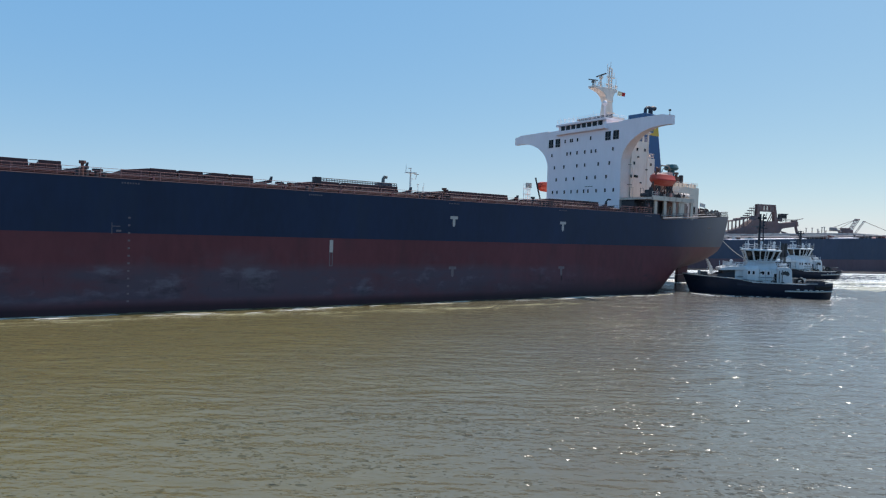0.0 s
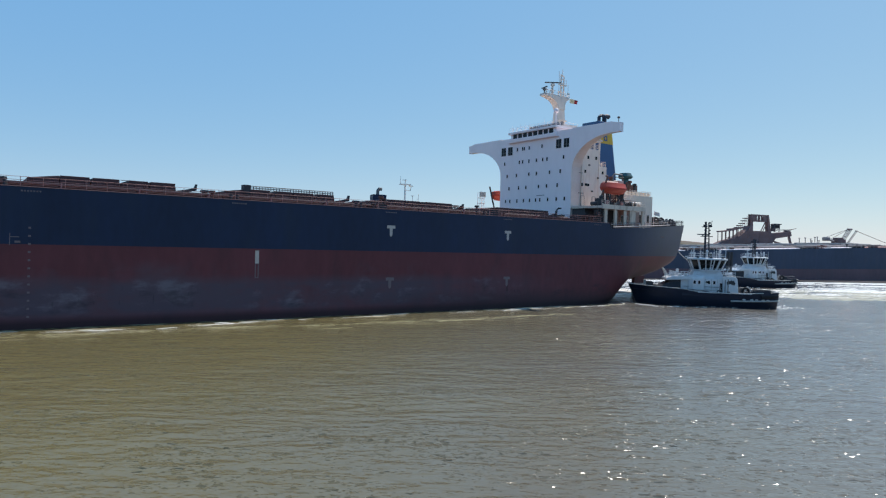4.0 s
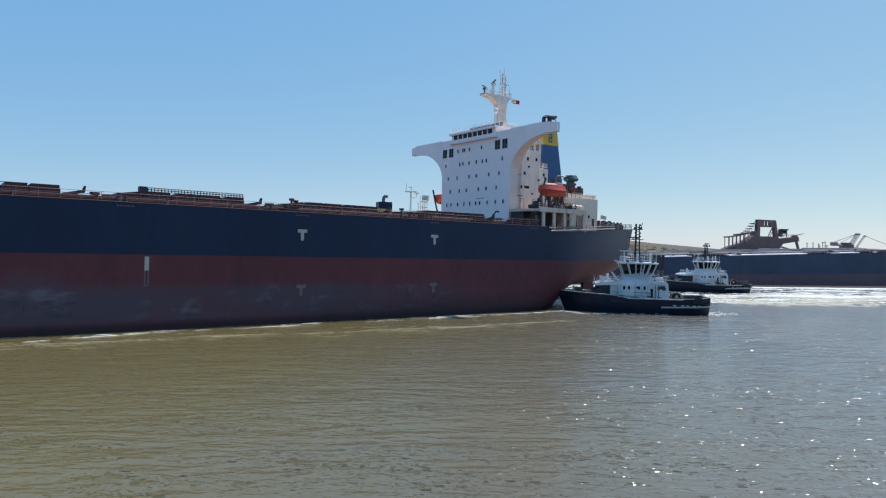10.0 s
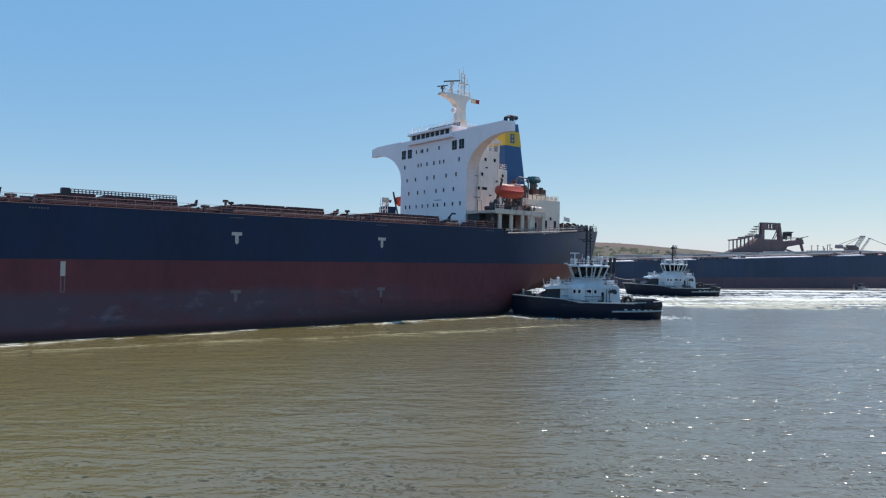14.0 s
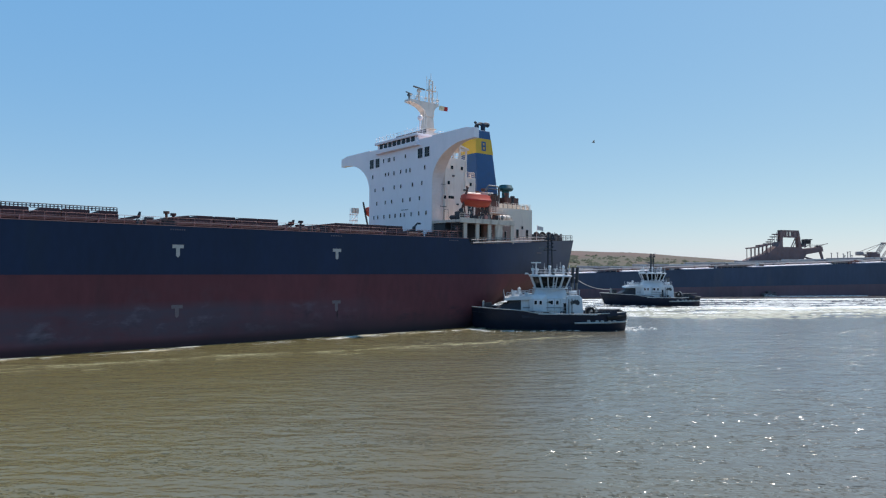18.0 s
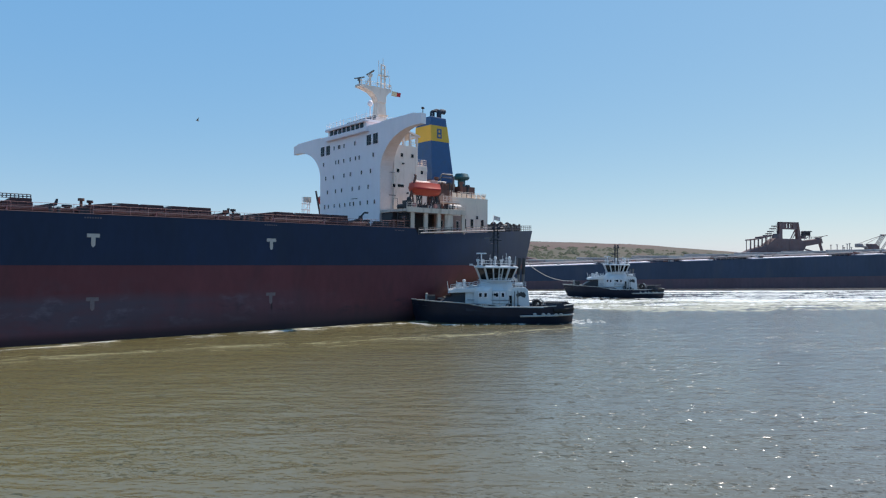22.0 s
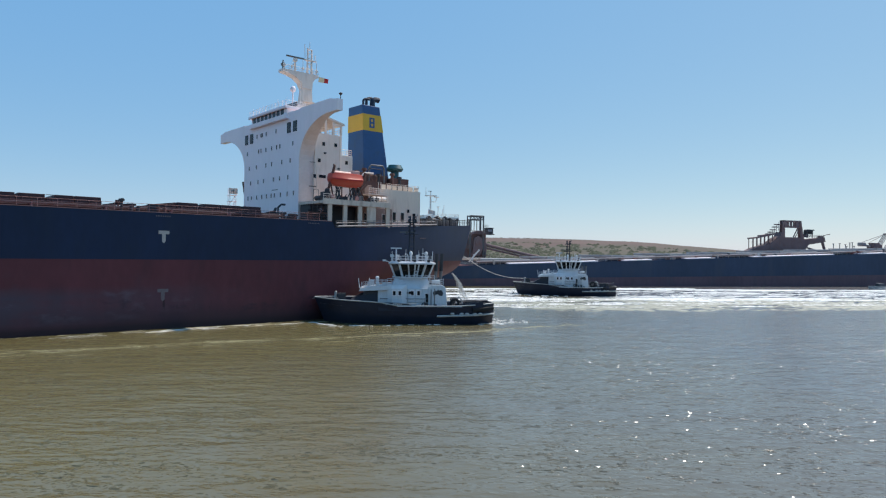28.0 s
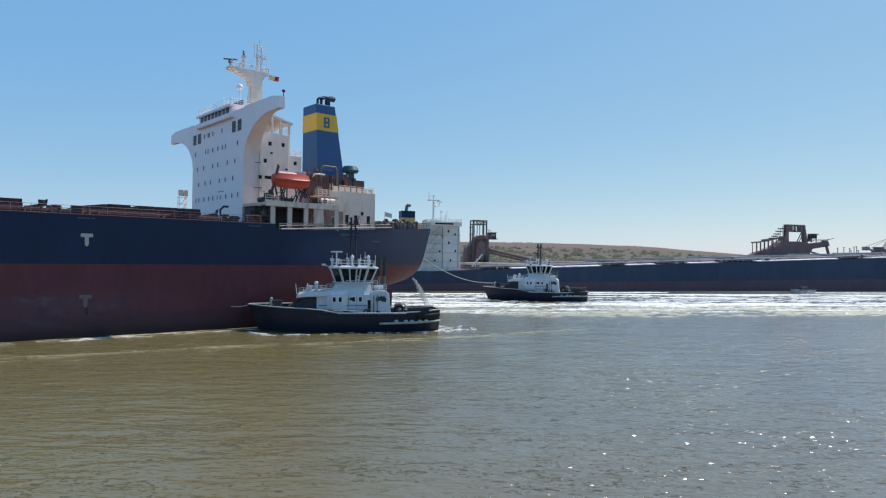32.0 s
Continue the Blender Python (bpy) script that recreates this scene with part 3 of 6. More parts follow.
# ---- accommodation block ----
XF = 45.0
s = Shape().box(XF, XF + 2.6, 8.7, 2 * MID - 8.7, 14.3, 32.6)
# slot 1: side faces in the cream that has shade put in
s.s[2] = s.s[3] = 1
for side in (-1, 1):
    rings = []
    for k in range(15):
        a = radians(90 * k / 12) if k <= 12 else radians(90)
        y = 8.7 - 9.3 * (1 - math.cos(a)) - (0, 1.0, 2.0)[max(0, k - 12)]
        z = 24.6 + 6.15 * math.sin(a)
        d = 2.6 - 1.7 * min(1, (8.7 - y) / 9.0)
        up = 32.6 + (0.15 if k < 13 else -0.1 * (k - 12))
        rings.append([(x, MID + side * (MID - y), w) for x, w in ((XF, z), (XF + d, z), (XF + d, up), (XF, up))])
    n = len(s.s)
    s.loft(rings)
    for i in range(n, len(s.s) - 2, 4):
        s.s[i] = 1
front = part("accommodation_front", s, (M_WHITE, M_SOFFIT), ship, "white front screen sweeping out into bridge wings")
body = part("accommodation_side", Shape().box(XF + 2.6, 52.6, 8.35, 29.7, 14.3, 29.2).box(52.6, 54.9, 8.6, 29.4, 14.3, 26.1), M_CREAM, ship, "cream side wall of the accommodation block", bevel=0.05)
small = window_mesh(0.42, 0.72, "x")
big = window_mesh(1.45, 1.75, "x")
BARS = Shape().box(-0.06, 0.02, -0.05, 0.05, -0.85, 0.85).box(-0.06, 0.02, -0.72, -0.05, -0.32, -0.26).box(-0.06, 0.02, 0.05, 0.72, -0.32, -0.26).mesh("window_bar", M_STEEL)
for y, z in ((28.4, 29.95), (26.3, 29.95), (12.2, 30.1), (10.15, 30.1)):
    at(part("large_window", big, None, front, "large square window"), XF - 0.01, y, z)
    at(part("window_bar", BARS, None, front, "grey window bars"), XF - 0.01, y, z)
ROWS = ((30.1, (24.1, 22.5, 22.0, 20.5, 16.8)), (27.4, (28.0, 23.4, 22.4, 20.5, 18.3, 16.5, 15.3, 10.8)), (24.7, (27.1, 24.2, 20.4, 18.2, 14.5, 11.6)),
        (22.05, (26.4, 23.4, 21.2, 17.5, 15.2, 12.3)), (19.35, (27.4, 26.0, 23.8, 21.8, 20.0, 18.2, 17.0, 14.8, 12.45, 10.3)))
for z, ys in ROWS:
    for y in ys:
        at(part("window", small, None, front), XF - 0.01, y, z)
side_small = window_mesh(0.55, 0.6, "y", frame_mat=M_CREAM)
for x, z in ((49.15, 27.5), (51.4, 27.55), (48.4, 24.75), (53.7, 24.9), (47.6, 22.15)):
    at(part("window", side_small, None, body), x, (8.34 if x < 52.6 else 8.59), z)
at(part("window", window_mesh(1.3, 0.5, "y", frame_mat=M_CREAM), None, body), 49.0, 8.34, 22.2)

for x, z, w, h in ((47.9, 19.0, 0.8, 1.9), (51.0, 19.0, 0.8, 1.9)):
    at(part("door", window_mesh(w, h, "y", glass=M_CREAM, frame_mat=M_STEEL), None, body, "cream steel door"), x, 8.34, z)
part("drain_pipe", Shape().path([(52.2, 8.28, 18.0), (52.2, 8.28, 29.0)], 0.06), M_CREAM, body)
part("drain_pipe", Shape().path([(48.0, 8.28, 18.0), (48.0, 8.28, 23.6), (47.7, 8.28, 24.0)], 0.05), M_CREAM, body)
for x, z in ((50.4, 20.9), (49.4, 25.9), (52.0, 23.6)):
    part("wall_lamp", Shape().box(x - 0.15, x + 0.15, 8.05, 8.35, z, z + 0.25), M_DARK, body)
part("wall_sign", Shape().box(46.6, 48.0, 8.3, 8.35, 20.4, 20.55).box(46.7, 47.7, 8.3, 8.35, 24.3, 24.4), M_STEEL, body, "small grey notice strips")
part("front_sign", Shape().box(44.97, 45.0, 15.8, 18.0, 20.2, 20.32), M_STEEL, front, "small grey notice strip")
wheel = part("wheelhouse", Shape().box(44.4, 50.5, 12.6, 26.2, 31.6, 32.35).box(44.75, 50.5, 12.8, 26.0, 32.35, 33.3).box(44.3, 50.8, 12.4, 26.4, 33.3, 33.75), M_WHITE, ship, "white wheelhouse with a band of dark windows", bevel=0.05)
wpane = window_mesh(1.2, 0.9, "x")
for k in range(8):
    at(part("window", wpane, None, wheel), 44.73, 14.1 + k * 1.5, 32.85)
part("wheelhouse_rail", railing([(44.5, 26.2, 33.75), (44.5, 12.6, 33.75), (50.5, 12.6, 33.75)], 0.9, 1.2, 0.03), M_WHITE, ship)
part("bridge_sill", Shape().box(44.5, 45.0, 12.2, 26.6, 31.55, 31.7), M_WHITE, ship)
s = Shape().prism([(47.0, 32.2), (47.0, 32.5), (48.0, 32.5), (53.0, 31.2), (53.0, 30.9), (48.0, 32.2)], "y", 8.2, 29.8)
for x, z in ((49.6, 31.7), (51.0, 31.4), (52.5, 31.0)):
    for y in (8.5, 29.5):
        s.box(x - 0.16, x + 0.16, y - 0.12, y + 0.12, 29.2, z)
s.box(51.0, 52.5, 8.4, 8.6, 30.7, 31.1)
part("bridge_deck_canopy", s, M_CREAM, ship, "cream canopy on posts")
part("bridge_deck_house", Shape().box(47.6, 50.2, 11, 27, 29.2, 31.35), M_CREAM, ship)
part("bridge_deck_rail", railing([(47.7, 8.5, 29.2), (52.5, 8.5, 29.2), (52.5, 29.5, 29.2)], 1.0, 1.2, 0.035), M_CREAM, ship)
part("casing_rail", railing([(52.7, 8.8, 26.1), (54.8, 8.8, 26.1), (54.8, 20, 26.1)], 1.0, 1.1, 0.035), M_CREAM, ship)

# radar mast
s = Shape()
s.taper((50.0, 52.5, 17.7, 19.6, 33.75), (50.5, 52.2, 18.0, 19.3, 39.2))
s.prism([(50.5, 39.0), (50.0, 40.0), (49.0, 40.75), (47.6, 41.15), (46.5, 41.35), (46.5, 41.75), (53.4, 41.75), (53.4, 41.3), (52.7, 40.9), (52.25, 40.2), (52.2, 39.0)], "y", 17.8, 19.5)
s.box(50.2, 52.5, 17.4, 18.1, 36.6, 36.75).box(49.6, 53.6, 17.5, 19.8, 34.9, 35.1)
mast = part("radar_mast", s, M_CREAM, ship, "cream radar mast with spreading platform")
mast.location.z = -0.5
part("mast_rail", railing([(46.6, 17.9, 41.75), (53.3, 17.75, 41.75), (53.3, 19.6, 41.75)], 0.8, 1.1, 0.03), M_CREAM, mast)
s = Shape().rod((51.6, 18.6, 41.9), (51.6, 18.6, 46.4), 0.2, 0.14).rod((52.4, 18.6, 41.9), (52.4, 18.6, 46.2), 0.2, 0.14).rod((52.0, 18.6, 46.0), (52.0, 18.6, 47.6), 0.08, 0.04)
for z in (42.8, 43.7, 44.6, 45.5, 46.2):
    s.rod((51.6, 18.6, z), (52.4, 18.6, z), 0.08)
s.box(51.0, 53.2, 18.4, 18.8, 44.2, 44.35).rod((53.1, 18.6, 44.3), (53.1, 18.6, 45.4), 0.06).rod((51.1, 18.6, 44.3), (51.0, 18.6, 47.0), 0.05)
part("mast_pole", s, M_CREAM, mast, "cream twin signal mast")
for x, h in ((46.9, 1.2), (48.3, 1.6), (50.4, 2.2), (53.1, 2.6)):
    part("mast_antenna", Shape().rod((x, 18.0, 41.7), (x, 18.0, 41.7 + h), 0.07, 0.04).box(x - 0.15, x + 0.15, 17.85, 18.15, 42.3, 42.6), M_CREAM, mast)
part("scanner_post", Shape().rod((49.2, 18.6, 41.7), (49.2, 18.6, 44.2), 0.22, 0.16).box(48.9, 49.5, 18.3, 18.9, 43.6, 44.1).path([(48.2, 18.6, 41.8), (49.0, 18.6, 43.2)], 0.07), M_CREAM, mast, "cream scanner post")
scanner = part("radar_scanner", Shape().box(-1.65, 1.65, -0.13, 0.13, 0.12, 0.34).rod((0, 0, 0), (0, 0, 0.2), 0.2), M_STEEL, mast, "grey rotating radar scanner bar")
at(scanner, 49.2, 18.6, 44.1)
part("scanner_post", Shape().rod((46.9, 18.6, 41.7), (46.9, 18.6, 42.8), 0.14).box(46.6, 47.2, 18.4, 18.8, 42.4, 42.8), M_STEEL, mast)
small_scanner = part("radar_scanner", Shape().box(-1.1, 1.1, -0.1, 0.1, 0.1, 0.28).rod((0, 0, 0), (0, 0, 0.2), 0.14), M_STEEL, mast, "small rotating radar scanner bar")
at(small_scanner, 46.9, 18.6, 42.8)
part("mast_ladder", railing([(49.7, 17.5, 34), (49.75, 17.5, 34.01)], 6.2, 1, 0.04, 14), M_CREAM, mast)
part("signal_flag", Shape().box(0, 1.0, -0.02, 0.02, -0.45, 0.45, 0).box(1.0, 1.7, -0.02, 0.02, -0.4, 0.4, 1), (M_YCLOTH, M_RED), mast, "pale yellow and dark red signal flag").matrix_local = pose(53.3, 17.6, 41.0, 0, 8, -25)
part("satellite_dome", Shape().rod((47.2, 15.4, 33.75), (47.2, 15.4, 36.9), 0.12).ball((47.2, 15.4, 37.3), 0.5, 0.5, 0.55, 12, 8), M_WHITE, ship, "white satellite dome on a pole", smooth=True)
for y in (13.2, 14.6, 16.4, 20.8, 22.0, 23.3, 24.6, 25.8):
    part("whip_antenna", Shape().rod((45.0, y, 33.7), (45.0, y, 35.3 + 0.5 * math.sin(y * 5)), 0.035, 0.02, 5), M_WHITE, ship)
for k in range(9):
    part("canvas_screen", Shape().box(46.6, 46.66, 12.7 + 1.1 * k, 13.65 + 1.1 * k, 34.0, 34.75), M_STEEL, ship, "grey canvas rail screen")
part("upper_bridge_house", Shape().box(47.8, 53.5, 15.6, 22.4, 33.75, 35.0), M_CREAM, ship)
part("wing_light", Shape().rod((46.5, -1.0, 32.7), (46.5, -1.0, 33.5), 0.06).ball((46.5, -1.0, 33.6), 0.28, 0.28, 0.2), M_DARK, ship)

# funnel
fun = part("funnel", Shape().taper((63.2, 69.4, 17.4, 23.4, 20.5), (62.8, 66.7, 17.9, 22.7, 37.7)), M_FBLUE, ship, "blue funnel with a yellow band", bevel=0.12)


def funnel_at(z):
    k = (z - 20.5) / 17.2
    return 63.2 - 0.4 * k, 69.4 - 2.7 * k, 17.4 + 0.5 * k, 23.4 - 0.7 * k


s = Shape()
lo, hi = funnel_at(32.9), funnel_at(36.0)
e = 0.03
s.taper((lo[0] - e, lo[1] + e, lo[2] - e, lo[3] + e, 32.9), (hi[0] - e, hi[1] + e, hi[2] - e, hi[3] + e, 36.0))
part("funnel_band", s, M_YELLOW, fun, "yellow funnel band")
s = Shape().box(0, 1.15, -0.03, 0.02, 0, 1.9, 0).box(0.35, 0.8, -0.05, 0.0, 0.3, 0.75, 1).box(0.35, 0.75, -0.05, 0.0, 1.15, 1.6, 1)
at(part("funnel_emblem", s, (M_FBLUE, M_YELLOW), fun, "dark blue emblem plate"), 64.35, 17.74, 33.5, -1.6)
for x, y, h, r in ((63.5, 18.7, 0.9, 0.22), (64.6, 19.3, 1.3, 0.26), (65.7, 18.9, 1.1, 0.5)):
    bend = [(x + 0.95 * (1 - math.cos(a)), y, 37.6 + h + 0.55 * math.sin(a)) for a in (radians(15 * k) for k in range(9))]
    part("exhaust_pipe", Shape().path([(x, y, 37.4), (x, y, 37.6 + h * 0.5)] + bend, r, 10), M_NAVYPIPE, fun, "dark curved exhaust pipe", smooth=True)
part("funnel_casing", Shape().box(58.5, 69.5, 12.5, 25.5, 17.5, 22.5).box(60, 66, 14, 24, 22.5, 24.2), M_BROWNBOX, ship, "rust-brown engine casing", bevel=0.05)

# boat deck with pillars, lifeboat and davit
s = Shape().box(44.9, 57.2, 0.8, 8.4, 17.35, 17.75).box(44.9, 57.2, 0.7, 0.95, 17.2, 18.0)
boat_deck = part("boat_deck", s, M_GRIMY, ship, "cream boat deck on pillars")
pil = Shape().box(-0.35, 0.35, -0.15, 0.15, 0, 3.4).mesh("pillar", M_GRIMY)
for x in (46.2, 48.9, 51.6, 54.2, 56.9):
    at(part("pillar", pil, None, boat_deck), x, 1.1, 14.0)
# dark and brown bulkheads: shade of the pillared recess put into their colours
part("boat_deck_bulkhead", Shape().box(45.2, 53.4, 5.2, 8.3, 13.3, 17.35), M_DARK, ship)
part("boat_deck_bulkhead", Shape().box(53.4, 60.4, 4.6, 8.3, 13.3, 17.35), M_SHADEWALL, ship, "grimy bulkhead, brown with the shade below the boat deck put in")
part("boat_deck_bulkhead", Shape().box(52.9, 53.9, 0.95, 1.2, 13.6, 17.35), M_GRIMY, ship, "wide grimy cream pillar plate")
for x in (55.0, 56.4, 58.6):
    at(part("bulkhead_door", window_mesh(0.6, 1.6, "y", frame_mat=M_CREAM), None, ship), x, 4.59, 15.6)
part("boat_deck_railing", railing([(45, 1.0, 17.75), (47, 1.0, 17.75)], 1.0, 1.0, 0.03), M_CREAM, boat_deck)
part("boat_deck_railing", railing([(53.6, 1.0, 17.75), (57.1, 1.0, 17.75), (57.1, 8, 17.75)], 1.0, 1.2, 0.03), M_CREAM, boat_deck)
rings = []
for x, w, lo, hi in ((-3.05, 0.2, -0.2, 0.55), (-2.8, 0.8, -0.65, 0.85), (-2.0, 1.2, -1.05, 1.05), (0, 1.35, -1.15, 1.12), (1.9, 1.3, -1.1, 1.1), (2.8, 1.05, -0.85, 1.0), (2.95, 0.6, -0.35, 0.7)):
    rings.append([(x, w * y, lo + (hi - lo) * z) for y, z in ((-0.35, 0), (-0.8, 0.22), (-1, 0.46), (-1.0, 0.54), (-0.9, 0.62), (-0.72, 0.94), (-0.4, 1), (0.4, 1), (0.72, 0.94), (0.9, 0.62), (1.0, 0.54), (1, 0.46), (0.8, 0.22), (0.35, 0))])
lifeboat = part("lifeboat", Shape().loft(rings), M_ORANGE, ship, "enclosed orange lifeboat", smooth=True)
at(lifeboat, 49.75, 2.6, 21.25)
lifeboat.scale = (0.99, 0.95, 0.98)
# sunlight on the lifeboat's top is put into this pale colour
part("lifeboat_canopy", Shape().box(0.9, 2.3, -0.7, 0.7, 0.9, 1.55).taper((-2.5, 0.9, -0.75, 0.75, 0.95), (-2.1, 0.9, -0.55, 0.55, 1.27)), M_PALE, lifeboat, "lifeboat top, coloured pale for the sun on it", bevel=0.1)
part("lifeboat_fender", Shape().box(-2.6, 2.5, -1.42, -1.25, -0.12, 0.02), M_RED, lifeboat)
for y in (35.4,):
    twin = part("lifeboat", lifeboat.data, None, ship, "enclosed orange lifeboat on the far side")
    at(twin, 51.0, y, 21.25)
    part("davit", Shape().path([(48.0, 34.4, 17.7), (47.9, 35.2, 20.0), (47.8, 36.2, 23.2)], 0.2), M_DARK, ship, "dark davit arm")
part("starboard_boat_deck", Shape().box(44.9, 57.2, 29.7, 37.2, 17.35, 17.75), M_CREAM, ship)
davit = part("davit", Shape().path([(46.8, 3.6, 17.7), (46.9, 2.6, 20.0), (47.4, 1.9, 23.2), (47.6, 2.4, 23.4)], 0.2).path([(48.3, 3.4, 17.7), (47.2, 2.6, 20.6)], 0.13), M_BROWNBOX, ship, "rusty davit arm")
part("davit", Shape().path([(52.6, 3.6, 17.7), (52.6, 2.6, 20.0), (53.0, 1.9, 22.6)], 0.2).path([(53.9, 3.4, 17.7), (52.7, 2.6, 20.4)], 0.13), M_BROWNBOX, ship, "rusty davit arm")
for x, y, q in ((49.2, 2.6, 0.0), (51.2, 3.0, -0.6)):
    part("davit_strut", Shape().rod((x, y, 17.7), (x + q, 2.6, 20.2), 0.1), M_BROWNBOX, ship)
for x, q in ((47.9, 0.9), (48.8, -0.7), (50.2, 1.0), (51.4, 0.9), (52.0, -0.8), (53.0, -1.0)):
    part("davit_strut", Shape().rod((x, 1.9, 17.75), (x + q, 2.3, 20.1), 0.11).rod((x, 3.2, 17.75), (x + q, 2.6, 20.3), 0.09), M_DARK, ship)
part("davit_winch", Shape().rod((51.6, 2.0, 18.3), (51.6, 3.4, 18.3), 0.55, seg=10).box(52.0, 52.8, 2.0, 3.2, 17.75, 18.9), M_STEEL, davit)
part("boat_deck_winch", Shape().rod((45.4, 2.2, 18.2), (45.4, 3.8, 18.2), 0.38, seg=10).box(46.0, 46.9, 2.2, 3.6, 17.75, 19.2).ball((46.6, 2.6, 19.4), 0.4, 0.4, 0.4), M_DARK, ship)
part("raft_canister", Shape().rod((54.6, 2.0, 18.6), (56.0, 2.0, 18.6), 0.42, seg=12).rod((56.2, 2.0, 18.6), (57.0, 2.0, 18.6), 0.42, seg=12).box(54.5, 57, 1.7, 2.3, 17.75, 18.2), M_CREAM, ship, "cream raft canisters")
part("boat_deck_stair", Shape().prism([(52.8, 17.75), (53.2, 17.75), (57.2, 21.8), (56.8, 21.8)], "y", 6.6, 6.7).prism([(52.8, 17.75), (53.2, 17.75), (57.2, 21.8), (56.8, 21.8)], "y", 7.6, 7.7), M_BROWNBOX, ship)

# clutter about the boat deck and casing
part("casing_pipe", Shape().path([(58.6, 9.6, 22.3), (58.6, 9.6, 24.2), (59.0, 9.6, 24.6), (61.4, 9.6, 24.6), (61.6, 9.6, 23.5)], 0.08), M_DARK, ship, "dark bent pipe")
part("casing_pipe", Shape().path([(58.0, 11.8, 22.4), (58.0, 11.8, 24.0), (60.5, 11.8, 24.0)], 0.12), M_BROWNBOX, ship)
part("casing_side", Shape().box(55.0, 60.3, 8.9, 24.0, 17.3, 22.3), M_BROWNBOX, ship, "rust-red engine casing wall")
part("casing_side_rail", railing([(55.1, 9.0, 22.3), (60.2, 9.0, 22.3)], 1.0, 0.9, 0.05), M_BROWNBOX, ship)
part("casing_platform", Shape().box(56.4, 60.4, 5.8, 8.9, 19.7, 19.85).rod((56.6, 6.0, 17.7), (56.6, 6.0, 19.7), 0.09).rod((60.2, 6.0, 17.7), (60.2, 6.0, 19.7), 0.09), M_CREAM, ship)
part("casing_platform_rail", railing([(56.5, 5.9, 19.85), (60.3, 5.9, 19.85)], 0.95, 0.8, 0.04), M_CREAM, ship)
part("casing_pipe", Shape().path([(60.2, 11.4, 22.4), (60.2, 11.4, 25.0), (60.6, 11.4, 25.5), (63.0, 11.4, 25.5), (63.4, 11.4, 25.0), (63.4, 11.4, 22.5)], 0.16, 8), M_STEEL, ship, "pale bent pipe", smooth=True)
part("casing_pipe", Shape().path([(56.2, 8.7, 18.0), (56.2, 8.7, 22.4), (57.4, 8.6, 23.6), (59.2, 8.6, 23.6)], 0.14, 8), M_CREAM, ship, "cream bent pipe", smooth=True)
for x, h in ((57.0, 1.4), (58.6, 2.0), (61.6, 1.2), (64.6, 1.6), (66.2, 1.1)):
    part("casing_vent", Shape().rod((x, 10.6, 22.2), (x, 10.6, 22.3 + h), 0.28, seg=10).rod((x, 10.6, 22.3 + h), (x, 10.6, 22.7 + h), 0.5, 0.42, 10), M_BROWNBOX if h > 1.3 else M_DARK, ship, "rusty mushroom vent", smooth=True)
part("casing_ladder", Shape().path([(60.4, 8.8, 17.8), (60.4, 8.8, 22.3)], 0.05).path([(60.9, 8.8, 17.8), (60.9, 8.8, 22.3)], 0.05), M_CREAM, ship)
part("casing_box", Shape().box(57.2, 58.6, 8.2, 8.9, 20.0, 21.5).box(58.9, 59.7, 8.3, 8.9, 20.2, 21.0), M_SHADEWALL, ship, "brown equipment boxes", bevel=0.05)
for x in (61.2, 62.4, 63.6, 64.8, 66.0, 67.2, 68.4):
    part("roof_louvre", Shape().box(x, x + 0.9, 9.0, 9.15, 21.15, 21.95), M_TAN, ship, bevel=0.03)
random.seed(12)
for k in range(14):
    x, y = random.uniform(43.6, 47.0), random.uniform(2.0, 6.5)
    h = random.uniform(0.5, 1.6)
    part("deck_fitting", Shape().rod((x, y, 14.3), (x, y, 14.3 + h), random.uniform(0.12, 0.35), seg=8).box(x - 0.4, x + 0.4, y - 0.3, y + 0.3, 14.3 + h, 14.5 + h), random.choice((M_BROWNBOX, M_DARK, M_RAIL)), ship)
for k in range(10):
    x, y = random.uniform(47.5, 57.0), random.uniform(2.2, 4.2)
    h = random.uniform(0.4, 1.0)
    part("boat_deck_fitting", Shape().box(x - 0.3, x + 0.3, y - 0.25, y + 0.25, 17.75, 17.75 + h).rod((x, y, 17.75 + h), (x + 0.2, y, 18.1 + h), 0.08), random.choice((M_BROWNBOX, M_DARK, M_CREAM)), ship)
for k in range(26):
    x = random.uniform(71, 82.5)
    y = MID - deck_half(x) + random.uniform(0.8, 4)
    h = random.uniform(0.5, 1.5)
    part("poop_fitting", Shape().rod((x, y, deck_z(x) - 0.3), (x, y, deck_z(x) + h), random.uniform(0.1, 0.3), seg=8).ball((x, y, deck_z(x) + h), 0.25, 0.25, 0.2, 8, 4), random.choice((M_DARK, M_DARK, M_STEEL)), ship)
for z in (14.4, 15.9):
    part("side_stage_rail", railing([(43.4, 1.2, z), (46.4, 1.2, z), (46.4, 5.0, z)], 1.2, 0.8, 0.07), M_DARK, ship, "dark gangway stage rail")
part("gangway_stage", Shape().box(43.4, 46.4, 1.2, 5.0, 15.75, 15.9), M_BROWNBOX, ship)
for k in range(16):
    x, y = random.uniform(43.8, 56.5), random.uniform(1.6, 4.6)
    z = 17.75 if x > 47 else 15.9
    h = random.uniform(0.5, 1.4)
    part("boat_deck_fitting", Shape().rod((x, y, z), (x, y, z + h), random.uniform(0.1, 0.25), seg=8).box(x - 0.3, x + 0.25, y - 0.25, y + 0.25, z + h * 0.4, z + h * 0.8), random.choice((M_BROWNBOX, M_DARK, M_DARK, M_RAIL)), ship)
